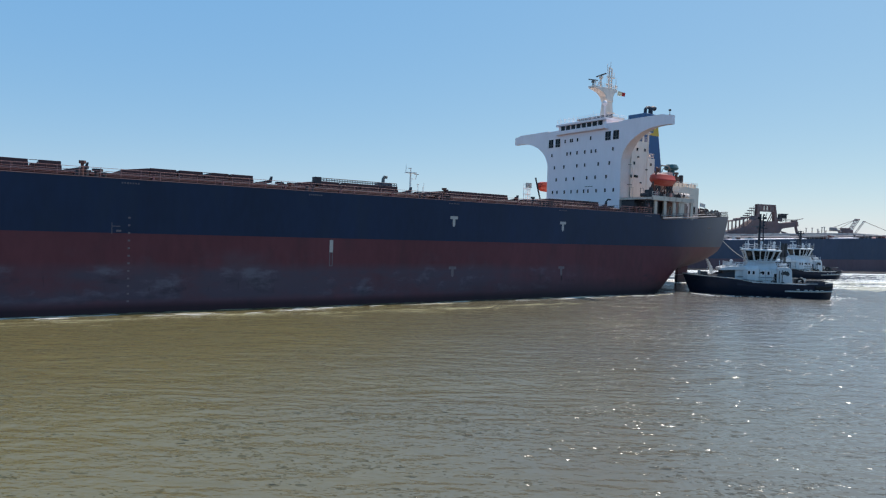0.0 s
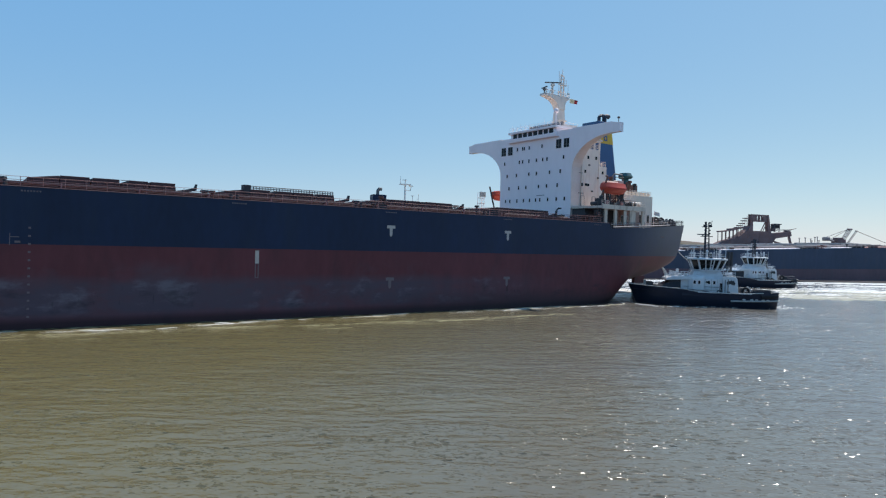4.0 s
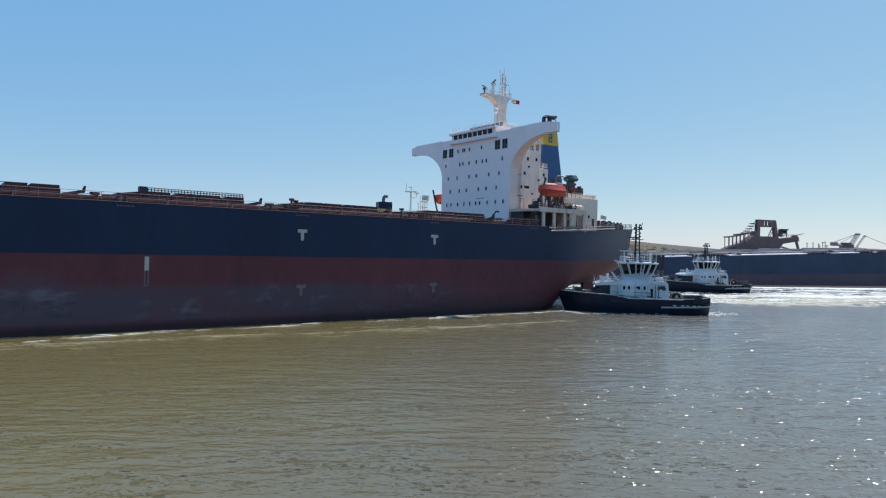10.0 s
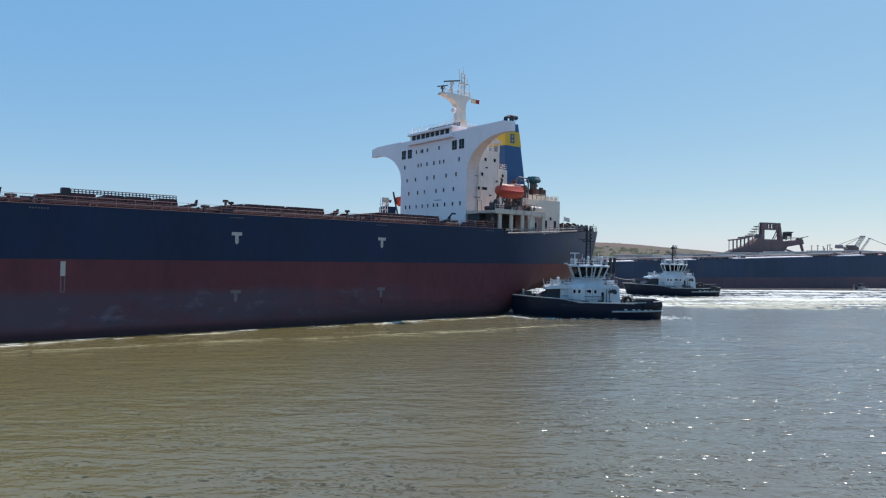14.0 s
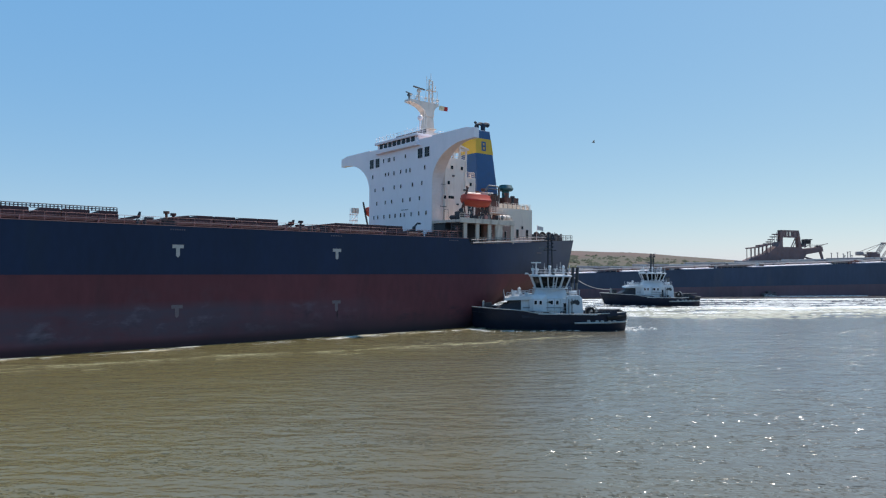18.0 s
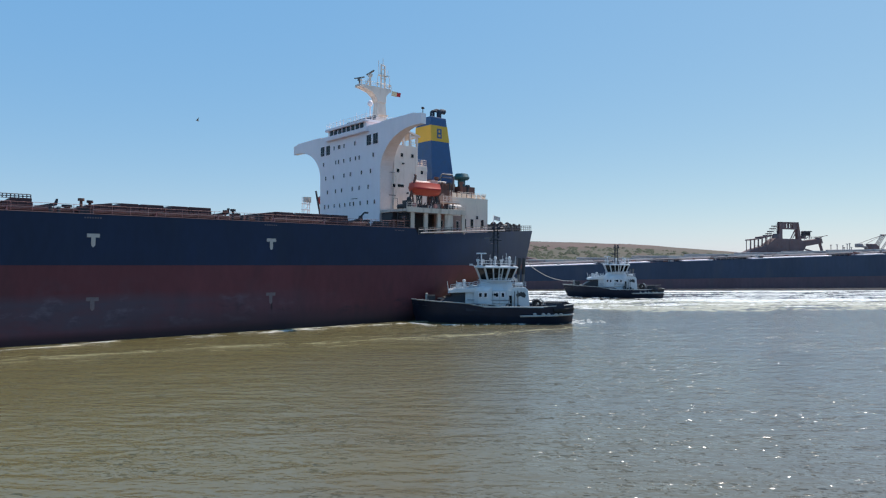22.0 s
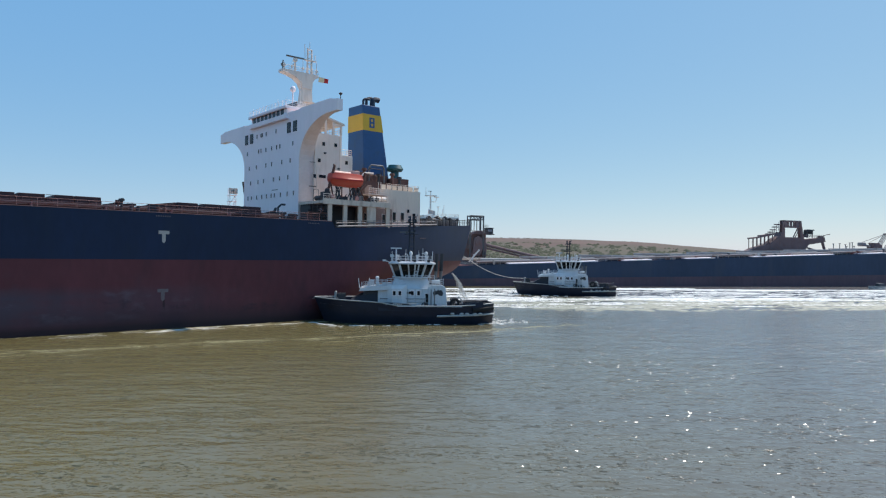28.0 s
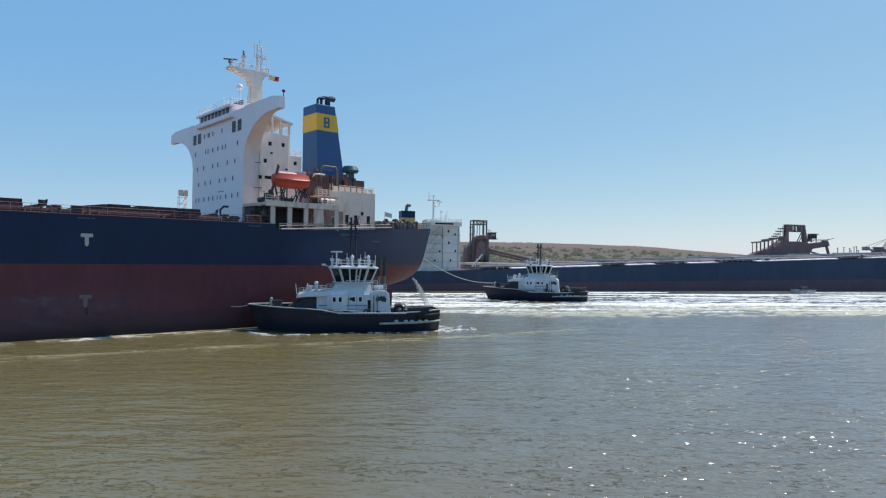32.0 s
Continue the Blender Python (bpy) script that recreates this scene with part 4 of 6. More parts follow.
part("fairlead_frame", Shape().path([(74.0, 9.8, 15.0), (74.0, 9.8, 16.3), (75.6, 9.9, 16.3), (75.6, 9.9, 15.0)], 0.18), M_DARK, ship, "dark fairlead frame")
bars = Shape()
for k in range(7):
    bars.box(-0.95 + 0.27 * k, -0.80 + 0.27 * k, -0.02, 0.03, -0.08, 0.08)
bars = bars.mesh("side_lettering", M_MARK_OLD)
for x in (-43.0, -21.5, 0.0, 21.7, 43.0):
    at(part("side_lettering", bars, None, ship, "small pale lettering bars"), x, 0, 14.15)["kind"] = "stuff"
at(part("side_lettering", bars, None, ship, "small pale lettering bars"), 66.0, MID - hull_y(66.0, 12.6) - 0.02, 12.6, 0, 0, math.degrees(math.atan2(hull_y(65, 12.6) - hull_y(67, 12.6), 2)))["kind"] = "stuff"

# after deckhouse with rounded corner, mushroom vent and poop fittings
poly = [(69.2, 8.2), (69.2, 29.8), (60.4, 29.8), (60.4, 10.4)] + [(62.6 - 2.2 * math.cos(radians(a)), 10.4 - 2.2 * math.sin(radians(a))) for a in (15, 30, 45, 60, 75, 90)]
after = part("after_deckhouse", Shape().prism(poly, "z", 14.0, 21.1), M_TAN, ship, "tan after deckhouse with rounded corner")
door = window_mesh(0.7, 1.7, "y", frame_mat=M_CREAM)
for x in (61.9, 63.4, 65.2, 67.8):
    at(part("door", door, None, after), x, (8.19 if x > 62.6 else 8.35), 16.3)
at(part("window", side_small, None, after), 66.5, 8.19, 17.5)
part("after_rail", railing([(62, 8.5, 21.1), (69.0, 8.5, 21.1), (69.0, 29, 21.1)], 1.0, 1.0, 0.035), M_CREAM, after)
part("vent_house", Shape().box(66.4, 70.0, 12.8, 17.5, 21.1, 23.8), M_BROWNBOX, ship)
part("mushroom_vent", Shape().rod((68.1, 14.6, 23.0), (68.1, 14.6, 25.4), 0.75, seg=14).rod((68.1, 14.6, 25.3), (68.1, 14.6, 25.7), 1.35, 1.6, 16).rod((68.1, 14.6, 25.7), (68.1, 14.6, 26.45), 1.6, 1.2, 16), M_TEAL, ship, "dark teal mushroom vent", smooth=True)
part("deck_ledge", Shape().path([(x, MID - deck_half(x) - 0.05, deck_z(x) + 0.25) for x in (47, 52, 57, 62, 66, 70)], 0.13), M_LOADER_L, ship, "pale worn deck edge")
part("deck_ledge", Shape().path([(x, MID - deck_half(x) + 0.4, deck_z(x) + 0.75) for x in (47, 52, 57, 62, 66, 70)], 0.09), M_LOADER_L, ship, "pale worn deck edge")
for a, b in ((46.8, 54), (54, 62), (62, 70), (70, 77), (77, 83.6)):
    part("poop_railing", railing([(a, MID - deck_half(a) + 0.2, deck_z(a)), (b, MID - deck_half(b) + 0.2, deck_z(b))], 1.05, 1.3, 0.04), M_STEEL if a < 70 else M_DARK, ship)
part("poop_railing", railing([(83.8, MID - 8, 15.7), (83.8, MID + 8, 15.7)], 1.05, 1.3, 0.04), M_STEEL, ship)
for k, (x, y) in enumerate(((72, 9), (75.5, 10.5), (79, 11.5), (81.5, 13), (82.6, 17), (82.6, 22))):
    s = Shape().rod((0, 0, 0), (0, 0, 1.1), 0.32, seg=10).rod((0, 0, 1.1), (0, 0, 1.3), 0.42, seg=10).rod((0.9, 0, 0), (0.9, 0, 1.1), 0.32, seg=10).rod((0.9, 0, 1.1), (0.9, 0, 1.3), 0.42, seg=10).box(-0.5, 1.4, -0.45, 0.45, -0.4, 0.1)
    at(part("mooring_bollard", s, M_DARK, ship, smooth=True), x, y, deck_z(x))
winch = part("mooring_winch", Shape().rod((0, -1.4, 0.9), (0, 1.4, 0.9), 0.75, seg=14).box(-0.8, 0.8, 1.4, 2.4, 0, 1.8).box(-0.6, 0.6, -1.9, -1.4, 0, 1.6), M_DARK, ship, "dark mooring winch")
at(winch, 72.5, 13.0, 15.0)
for x, y in ((75.5, 12.2), (79.0, 13.8)):
    drum = part("rope_drum", Shape().rod((0, -0.9, 1.0), (0, 0.9, 1.0), 0.6, seg=14).rod((0, -1.0, 1.0), (0, -0.9, 1.0), 1.0, seg=16).rod((0, 0.9, 1.0), (0, 1.0, 1.0), 1.0, seg=16).box(-0.5, 0.5, -1.2, -1.0, -0.2, 1.2).box(-0.5, 0.5, 1.0, 1.2, -0.2, 1.2), M_DARK, ship, "dark mooring rope drum", smooth=True)
    at(drum, x, y, deck_z(x), 0, 0, 90)
part("ensign_staff", Shape().rod((72.7, 10.4, 15), (73.0, 10.4, 18.4), 0.05), M_WHITE, ship)
s = Shape().loft([[(0.22 * k, 0.09 * math.sin(k * 1.1) + d, z - 0.05 * k) for d, z in ((-0.012, 0), (0.012, 0), (0.012, 0.8), (-0.012, 0.8))] for k in range(7)])
part("ensign", s, M_CAP_SHIP, ship, "pale grey ensign rippling in the wind", smooth=True).matrix_local = pose(73.0, 10.4, 17.5, 0, 0, -20)
s = Shape()
for x in (45.4, 46.6):
    for y in (36.6, 37.4):
        s.rod((x, y, 14.4), (x, y, 21.9), 0.06)
for z in (16.6, 18.2, 19.4, 20.6):
    s.box(45.2, 46.8, 36.5, 37.5, z - 0.08, z).rod((45.4, 36.6, z - 1.6), (46.6, 36.6, z), 0.05)
stand = part("light_stand", s, M_WHITE, ship, "white lattice floodlight stand")
for x in (45.2, 46.05):
    part("floodlight", Shape().box(x, x + 0.75, 36.3, 36.6, 20.8, 21.9).rod((x + 0.37, 36.3, 21.35), (x + 0.37, 36.2, 21.35), 0.3), M_CAP_SHIP, stand)
part("swan_neck_vent", Shape().path([(41.8, 9.2, 14.6), (41.8, 9.2, 16.8), (42.3, 9.2, 17.3), (43.0, 9.2, 17.3)], 0.16), M_DARK, ship)
part("rudder", Shape().taper((77.0, 81.0, MID - 0.25, MID + 0.25, -6.0), (77.5, 81.0, MID - 0.4, MID + 0.4, 3.9)), M_REDHULL, ship, "red rudder blade")

# cooling water that pours from the quarter
random.seed(5)
s = Shape()
for k in range(1900):
    u = random.random()
    dx, dz = 4.2 * u, -6.2 * u ** 1.35
    j = 0.06 + 0.5 * u ** 1.1
    c = (dx + random.gauss(0, j * 0.8), random.gauss(0, j * 0.7), dz + random.gauss(0, j * 0.5))
    q = random.uniform(0.020, 0.05) * (1.15 - 0.5 * u)
    s.ball(c, q, q, q * 3, 5, 3)
jet = part("cooling_water_jet", s, M_SPRAY, ship, "white jet of cooling water")
jet["kind"] = "stuff"
at(jet, 84.1, 16.0, 5.9)


# ---- harbour tugs ----
M_NIGHT = mat("dark_navy_steel", (0.022, 0.028, 0.042), 0.6, scale=1.0)
M_TUG = mat("white_tug_paint", (0.64, 0.655, 0.67), 0.4, var=0.08, scale=0.7, grime=((0.42, 0.40, 0.38), 0.3), stretch=(1, 1, 0.3))
M_CAP = mat("worn_pale_grey_paint", (0.42, 0.42, 0.40), 0.6, scale=1.2, grime=((0.10, 0.09, 0.08), 0.6))

def build_tug(knots, line=True, mast_top=15.5, stack_top=10.0):
    """knots: height of the bulwark along the hull."""
    tug = new("harbour_tug")
    st = [-13.4, -13.0, -12.2, -10.5, -8, -5.5, -3.6, -2, -0.5, 1.2, 4, 7, 9.2, 11.0, 12.0, 12.4]

    def half(x):
        if x < -4:
            return 5.1 * max(0.05, 1 - ((-4 - x) / 9.5) ** 2.3)
        if x > 8:
            return 5.1 - 1.9 * ((x - 8) / 4.4) ** 2.2
        return 5.1

    def top(x):
        for (a, p), (b, q) in zip(knots, knots[1:]):
            if x <= b:
                return p + (q - p) * (x - a) / (b - a)
        return knots[-1][1]
    s = Shape()
    rings = []
    for x in st:
        w, t = half(x), top(x)
        back = 0.42 * max(0.0, (-6 - x) / 7.4)
        lift = 0.45 * max(0.0, x - 9.5)
        pts = [(x + back * (t - z), y * w, z + lift * (z < 1)) for y, z in ((-1.0, t), (-0.96, t * 0.5), (-0.86, 0.0), (-0.6, -1.6), (0.6, -1.6), (0.86, 0.0), (0.96, t * 0.5), (1.0, t))]
        rings.append(pts)
    hull = part("hull", s.loft(rings, closed=False), M_BLACK, tug, "black tug hull", smooth=True)
    s = Shape()
    inner = [-12.6] + st[3:]
    for a, b in zip(inner, inner[1:]):
        s.add([(a, -half(a) * 0.97, top(a) - 0.75), (b, -half(b) * 0.97, top(b) - 0.75), (b, half(b) * 0.97, top(b) - 0.75), (a, half(a) * 0.97, top(a) - 0.75)], [(0, 1, 2, 3)])
    part("deck", s, M_STEEL, tug)
    for side in (-1, 1):
        part("bulwark_cap", Shape().path([(x, side * half(x), top(x) + 0.04) for x in st], 0.085), M_CAP, hull, "pale grey worn bulwark cap")
        part("rubbing_strake", Shape().path([(x, side * (half(x) + 0.05), 1.2 + 0.03 * (x - 4)) for x in st if x > 3], 0.15), M_CAP, hull)
        part("side_stripe", Shape().box(-1.6, 7.5, side * 5.1 - 0.06, side * 5.1 + 0.06, top(3) - 0.06, top(3) + 0.08), M_TUG, hull, "white line along the deck edge")
    s = Shape().path([(9.0, -4.95, 2.1), (11.0, -4.2, 2.2), (12.1, -3.2, 2.3), (12.4, 0, 2.3), (12.1, 3.2, 2.3), (11.0, 4.2, 2.2), (9.0, 4.95, 2.1)], 0.36, 10)
    part("stern_fender", s, M_RUBBER, tug, "black rubber stern fender", smooth=True)
    # deckhouse
    s = Shape()
    s.prism([(-4.3, 1.4), (-4.3, 4.95), (3.2, 4.95), (3.2, 1.4)], "y", -3.1, 3.1)
    s.taper((-2.6, 3.3, -2.6, 2.6, 4.95), (-1.8, 2.9, -1.9, 1.9, 6.3))
    house = part("deckhouse", s, M_TUG, tug, "white deckhouse with a raised wheelhouse base", bevel=0.06)
    part("house_trunk", Shape().loft([[(-3.0, -3.4, z0), (-2.3, -w, z0), (-0.9, -w, z0), (-0.2, -3.4, z0), (-0.2, 3.4, z0), (-0.9, w, z0), (-2.3, w, z0), (-3.0, 3.4, z0)] for z0, w in ((2.4, 3.75), (4.9, 3.75), (5.5, 3.4))]), M_TUG, house, "faceted white trunk", bevel=0.06)
    casing = part("engine_casing", Shape().prism([(2.9, 1.4), (2.9, 5.25), (3.5, 5.5), (4.9, 5.5), (5.35, 5.1), (5.7, 1.4)], "y", -3.6, 3.6), M_TUG, tug, "white engine casing with a dark emblem", bevel=0.08)
    part("casing_top", Shape().box(3.2, 4.8, -2.2, 2.2, 5.5, 5.8), M_STEEL, casing)
    part("fore_roof", Shape().prism([(-7.0, 4.5), (-6.8, 4.9), (-5.6, 5.25), (-2.2, 5.35), (-2.2, 4.7), (-5.6, 4.6)], "y", -3.5, 3.5), M_TUG, house, "white sloping roof over the foredeck", bevel=0.05)
    part("fore_screen", Shape().prism([(-6.6, 2.9), (-6.3, 4.85), (-4.3, 5.0), (-4.3, 2.6)], "y", -2.9, 2.9), M_DARK, house, "dark front screen")
    part("jack_staff", Shape().rod((-6.9, -2.4, 4.9), (-7.1, -2.4, 6.3), 0.07, 0.04), M_TUG, house)
    win = window_mesh(0.40, 0.62, "y")
    for x, y in ((-2.0, -3.76), (-1.2, -3.76), (0.6, -3.11), (1.5, -3.11)):
        at(part("window", win, None, house), x, y, 4.3)
    at(part("door", window_mesh(0.65, 1.75, "y"), None, house, "dark open doorway"), 2.7, -3.11, 3.35)
    for x, z, h in ((2.3, 1.5, 1.5), (2.9, 1.5, 1.1), (3.6, 1.5, 1.3), (4.2, 1.5, 0.9)):
        part("deck_box", Shape().box(x, x + 0.45, -4.2, -3.7, z, z + h), M_DARK, tug, bevel=0.04)
    part("pipe_guard", Shape().path([(3.25, -3.75, 2.2), (3.25, -3.75, 4.9)], 0.07).path([(3.75, -3.75, 2.2), (3.75, -3.75, 5.0)], 0.07), M_STEEL, casing)
    s = Shape().prism([(-0.75, 0.05), (-0.45, 0.4), (-0.2, 0.3), (0.0, 0.55), (0.2, 0.35), (0.42, 0.5), (0.75, 0.0), (0.6, -0.4), (0.25, -0.35), (-0.1, -0.15), (-0.6, -0.35)], "y", -0.03, 0.03)
    at(part("house_emblem", s, M_DARK, casing, "dark emblem shape"), 4.25, -3.62, 4.35)
    part("name_board", Shape().box(-3.3, -0.7, -5.05, -4.98, top(-4.2) - 0.42, top(-4.2) - 0.12), M_BLACK, hull)
    s = Shape()
    for k in range(9):
        s.box(-3.2 + 0.26 * k, -3.03 + 0.26 * k, -5.09, -5.04, top(-4.2) - 0.34, top(-4.2) - 0.2)
    part("name_bars", s, M_MARK, hull, "pale name bars")
    part("slanted_bulwark", Shape().prism([(-4.2, top(-4.2)), (-2.4, top(-4.2) - 0.04), (-0.6, top(-4.2) - 0.1), (1.0, top(1.0)), (0.6, 1.9), (-4.2, 1.9)], "y", -5.0, -4.85), M_BLACK, hull)
    part("side_grab_rail", Shape().path([(-2.2, -5.05, 2.95), (1.2, -5.05, 2.9)], 0.05), M_CAP, hull)
    # wheelhouse, flaring upwards, with raked posts
    lo, hi = [(-1.9, -1.9), (3.0, -1.9), (3.0, 1.9), (-1.9, 1.9)], [(-2.7, -2.6), (3.8, -2.6), (3.8, 2.6), (-2.7, 2.6)]

    def octo(x0, x1, w, z, cut):
        return [(x0 + cut, -w, z), (x1 - cut, -w, z), (x1, -w + cut, z), (x1, w - cut, z), (x1 - cut, w, z), (x0 + cut, w, z), (x0, w - cut, z), (x0, -w + cut, z)]
    r0, r1, r2 = octo(-1.7, 2.9, 1.9, 5.7, 1.0), octo(-1.8, 3.0, 2.0, 6.6, 1.0), octo(-2.5, 3.7, 2.7, 8.4, 1.2)
    wh = part("wheelhouse", Shape().loft([r0, r1]), M_TUG, tug, "white flared wheelhouse")
    for i in range(8):
        j = (i + 1) % 8
        a, b, c, d = (Vector(p) for p in (r1[i], r1[j], r2[j], r2[i]))
        n = (b - a).cross(d - a).normalized() * 0.03
        k = 0.06
        q = [a.lerp(b, k), b.lerp(a, k), c.lerp(d, k), d.lerp(c, k)]
        s = Shape().add([p - n for p in q] + [p + n for p in q], [(0, 1, 2, 3), (7, 6, 5, 4), (0, 4, 5, 1), (1, 5, 6, 2), (2, 6, 7, 3), (3, 7, 4, 0)])
        part("window", s, M_TGLASS, wh)
        part("window_post", Shape().rod(a, d, 0.17, seg=6), M_TUG, wh)
        if (b - a).length > 2.5:
            for f in (0.34, 0.60, 0.74):
                part("window_post", Shape().rod(a.lerp(b, f), d.lerp(c, f), 0.12, seg=6), M_TUG, wh)
            u = [a.lerp(b, 0.60), a.lerp(b, 0.74), d.lerp(c, 0.74), d.lerp(c, 0.60)]
            part("window_panel", Shape().rod(u[0].lerp(u[3], 0.45), u[1].lerp(u[2], 0.45), 0.1, seg=6).rod(u[0].lerp(u[3], 0.2), u[1].lerp(u[2], 0.2), 0.1, seg=6), M_TUG, wh)
    part("wheelhouse_roof", Shape().loft([octo(-2.8, 4.0, 3.0, 8.4, 1.3), octo(-2.8, 4.0, 3.0, 8.62, 1.3), octo(-2.3, 3.5, 2.5, 8.8, 1.2)]), M_TUG, wh, "white wheelhouse roof", bevel=0.04)
    part("wheelhouse_ledge", Shape().loft([octo(-2.2, 3.4, 2.4, 6.45, 1.1), octo(-2.2, 3.4, 2.4, 6.6, 1.1)]), M_TUG, wh)
    part("roof_rail", railing([(-2.2, -2.4, 8.7), (3.4, -2.4, 8.7), (3.4, 2.4, 8.7), (-2.2, 2.4, 8.7), (-2.2, -2.4, 8.7)], 0.85, 1.1, 0.032, 2), M_TUG, wh)
    part("house_rail", railing([(-5.6, -3.2, 5.2), (-3.0, -3.2, 5.2)], 0.95, 0.7, 0.04), M_TUG, house)
    part("house_rail", railing([(-0.4, -2.7, 5.9), (3.8, -2.7, 5.9)], 0.9, 0.7, 0.04), M_TUG, house)
    part("house_rail", railing([(-5.6, -3.2, 5.2), (-5.6, 3.2, 5.2)], 0.95, 0.7, 0.04), M_TUG, house)
    mt = mast_top
    m = Shape().rod((0.2, -0.45, 8.7), (0.3, -0.35, mt), 0.13, 0.1).rod((0.2, 0.45, 8.7), (0.3, 0.35, mt), 0.13, 0.1).rod((1.0, 0, 8.7), (0.8, 0, mt - 0.2), 0.13, 0.1)
    for k in range(9):
        z = 9.7 + (mt - 10.3) * k / 8
        m.rod((0.25, -0.4, z), (0.25, 0.4, z), 0.06).rod((0.25, -0.4, z), (0.9, 0, z), 0.06)
    zy = mt - 2.7
    m.box(-0.5, 1.5, -0.7, 0.7, zy - 0.1, zy).box(-0.3, 1.3, -0.9, 0.9, mt - 1.0, mt - 0.9).rod((1.0, -0.6, mt - 0.9), (1.3, -0.6, mt + 0.2), 0.05)
    for y in (-0.85, 0.85):
        m.box(0.0, 0.3, y - 0.12, y + 0.12, mt - 0.9, mt - 0.5).box(0.9, 1.2, y - 0.12, y + 0.12, mt - 0.9, mt - 0.55)
    for z in (zy + 0.5, zy + 1.1, mt - 0.2):
        m.box(0.0, 0.35, -0.62, -0.3, z - 0.15, z + 0.15).box(0.75, 1.1, -0.2, 0.15, z - 0.15, z + 0.15)
    mast = part("mast", m, M_NIGHT, tug, "tall dark lattice mast")
    part("radar_scanner", Shape().rod((-1.7, 0, 8.7), (-1.7, 0, 10.7), 0.1).box(-2.5, -0.9, -0.12, 0.12, 10.6, 10.8), M_TUG, mast, "white radar bar")
    part("radar_scanner", Shape().box(-1.2, 0.9, -0.14, 0.14, zy + 0.2, zy + 0.4).rod((-0.2, 0, zy - 0.1), (-0.2, 0, zy + 0.3), 0.12), M_STEEL, mast, "grey radar bar")
    for x in (0.4, 2.6):
        part("satellite_dome", Shape().rod((x, -1.5, 8.7), (x, -1.5, 9.7), 0.14).ball((x, -1.5, 9.95), 0.26, 0.26, 0.34), M_TUG, wh, "white dome on a post", smooth=True)
        part("searchlight", Shape().rod((x + 0.5, -2.2, 8.7), (x + 0.5, -2.2, 9.3), 0.06).box(x + 0.3, x + 0.7, -2.45, -2.0, 9.2, 9.6), M_STEEL, wh)
    part("roof_lamp", Shape().rod((-2.4, -1.8, 8.7), (-2.4, -1.8, 9.5), 0.07).box(-2.6, -2.1, -2.0, -1.6, 9.4, 9.8), M_TUG, wh)
    part("whip_antenna", Shape().rod((3.5, -2.2, 8.7), (3.5, -2.2, 10.3), 0.05), M_TUG, wh)
    part("yard_arm", Shape().path([(-2.9, -2.6, 8.75), (-3.4, -3.2, 8.9)], 0.08).box(-3.7, -3.2, -3.4, -3.1, 8.8, 9.05), M_TUG, wh)
    for y in (-1.5, 1.5):
        stack = part("exhaust_stack", Shape().rod((4.5 + 0.3 * y, y * 0.5, 5.4), (4.6 + 0.3 * y, y * 0.5, 7.4), 0.25, 0.24, 10), M_STEEL, tug, "grey exhaust stack", smooth=True)
        part("stack_tip", Shape().rod((4.6 + 0.3 * y, y * 0.5, 7.4), (4.7 + 0.3 * y, y * 0.5, stack_top), 0.3, 0.26, 10), M_DARK, stack, "sooty black stack tip", smooth=True)
    # decks
    winch = part("bow_winch", Shape().rod((-9.6, -1.0, 3.3), (-9.6, 1.0, 3.3), 0.55, seg=12).box(-10.2, -9.0, -1.5, -1.0, 2.2, 4.0).box(-10.2, -9.0, 1.0, 1.5, 2.2, 4.0), M_DARK, tug, "dark towing winch")
    part("bow_staple", Shape().path([(-10.4, -0.7, 2.3), (-10.4, -0.6, 4.2), (-10.4, 0.6, 4.2), (-10.4, 0.7, 2.3)], 0.17), M_CAP, tug, "grey towing staple")
    part("foredeck_cover", Shape().prism([(-8.6, 2.2), (-8.2, 3.1), (-6.8, 3.9), (-4.4, 4.3), (-4.4, 2.0)], "y", -3.0, 3.0), M_NIGHT, tug, "dark foredeck cover")
    part("aft_locker", Shape().box(6.7, 7.4, 0.2, 2.6, 1.4, 3.3), M_DARK, tug, bevel=0.05)
    part("tall_locker", Shape().box(6.9, 7.7, 0.6, 2.8, 1.4, 3.4), M_DARK, tug, "dark deck locker", bevel=0.04)
    part("towing_staple", Shape().path([(7.0, -1.6, 1.4), (7.2, -1.6, 3.3), (7.5, -1.6, 3.7), (7.9, -1.6, 3.3), (8.2, -1.6, 1.4)], 0.15), M_CAP, tug, "pale towing arch")
    part("aft_bulwark", Shape().prism([(6.6, top(6.6) - 0.2), (7.4, top(7.4) + 0.35), (10.6, top(10.6) + 0.4), (10.6, top(10.6) - 0.4)], "y", -4.95, -4.8), M_BLACK, hull)
    part("aft_winch", Shape().rod((9.2, -1.3, 2.3), (9.2, 1.3, 2.3), 0.8, seg=12).box(8.4, 10.0, -1.8, -1.3, 1.3, 3.3), M_DARK, tug)
    part("tow_hook_frame", Shape().path([(10.4, -1.0, 1.4), (10.4, -0.8, 3.1), (10.4, 0.8, 3.1), (10.4, 1.0, 1.4)], 0.16), M_DARK, tug)
    part("aft_rail", Shape().path([(7.4, -4.6, 3.3), (10.0, -4.2, 3.35), (11.5, -2.8, 3.35), (12.0, 0, 3.4)], 0.06), M_STEEL, tug)
    # a slack line at the bow and fittings along the house
    if line:
        part("bow_line", Shape().path([(-12.9, 0.2, 3.4), (-14.5, 0.8, 3.0), (-16.5, 1.4, 3.0), (-18.5, 2.0, 3.4), (-19.8, 2.4, 4.0)], 0.03), M_ROPE, tug, "slack pale line at the bow")
    ring = Shape()
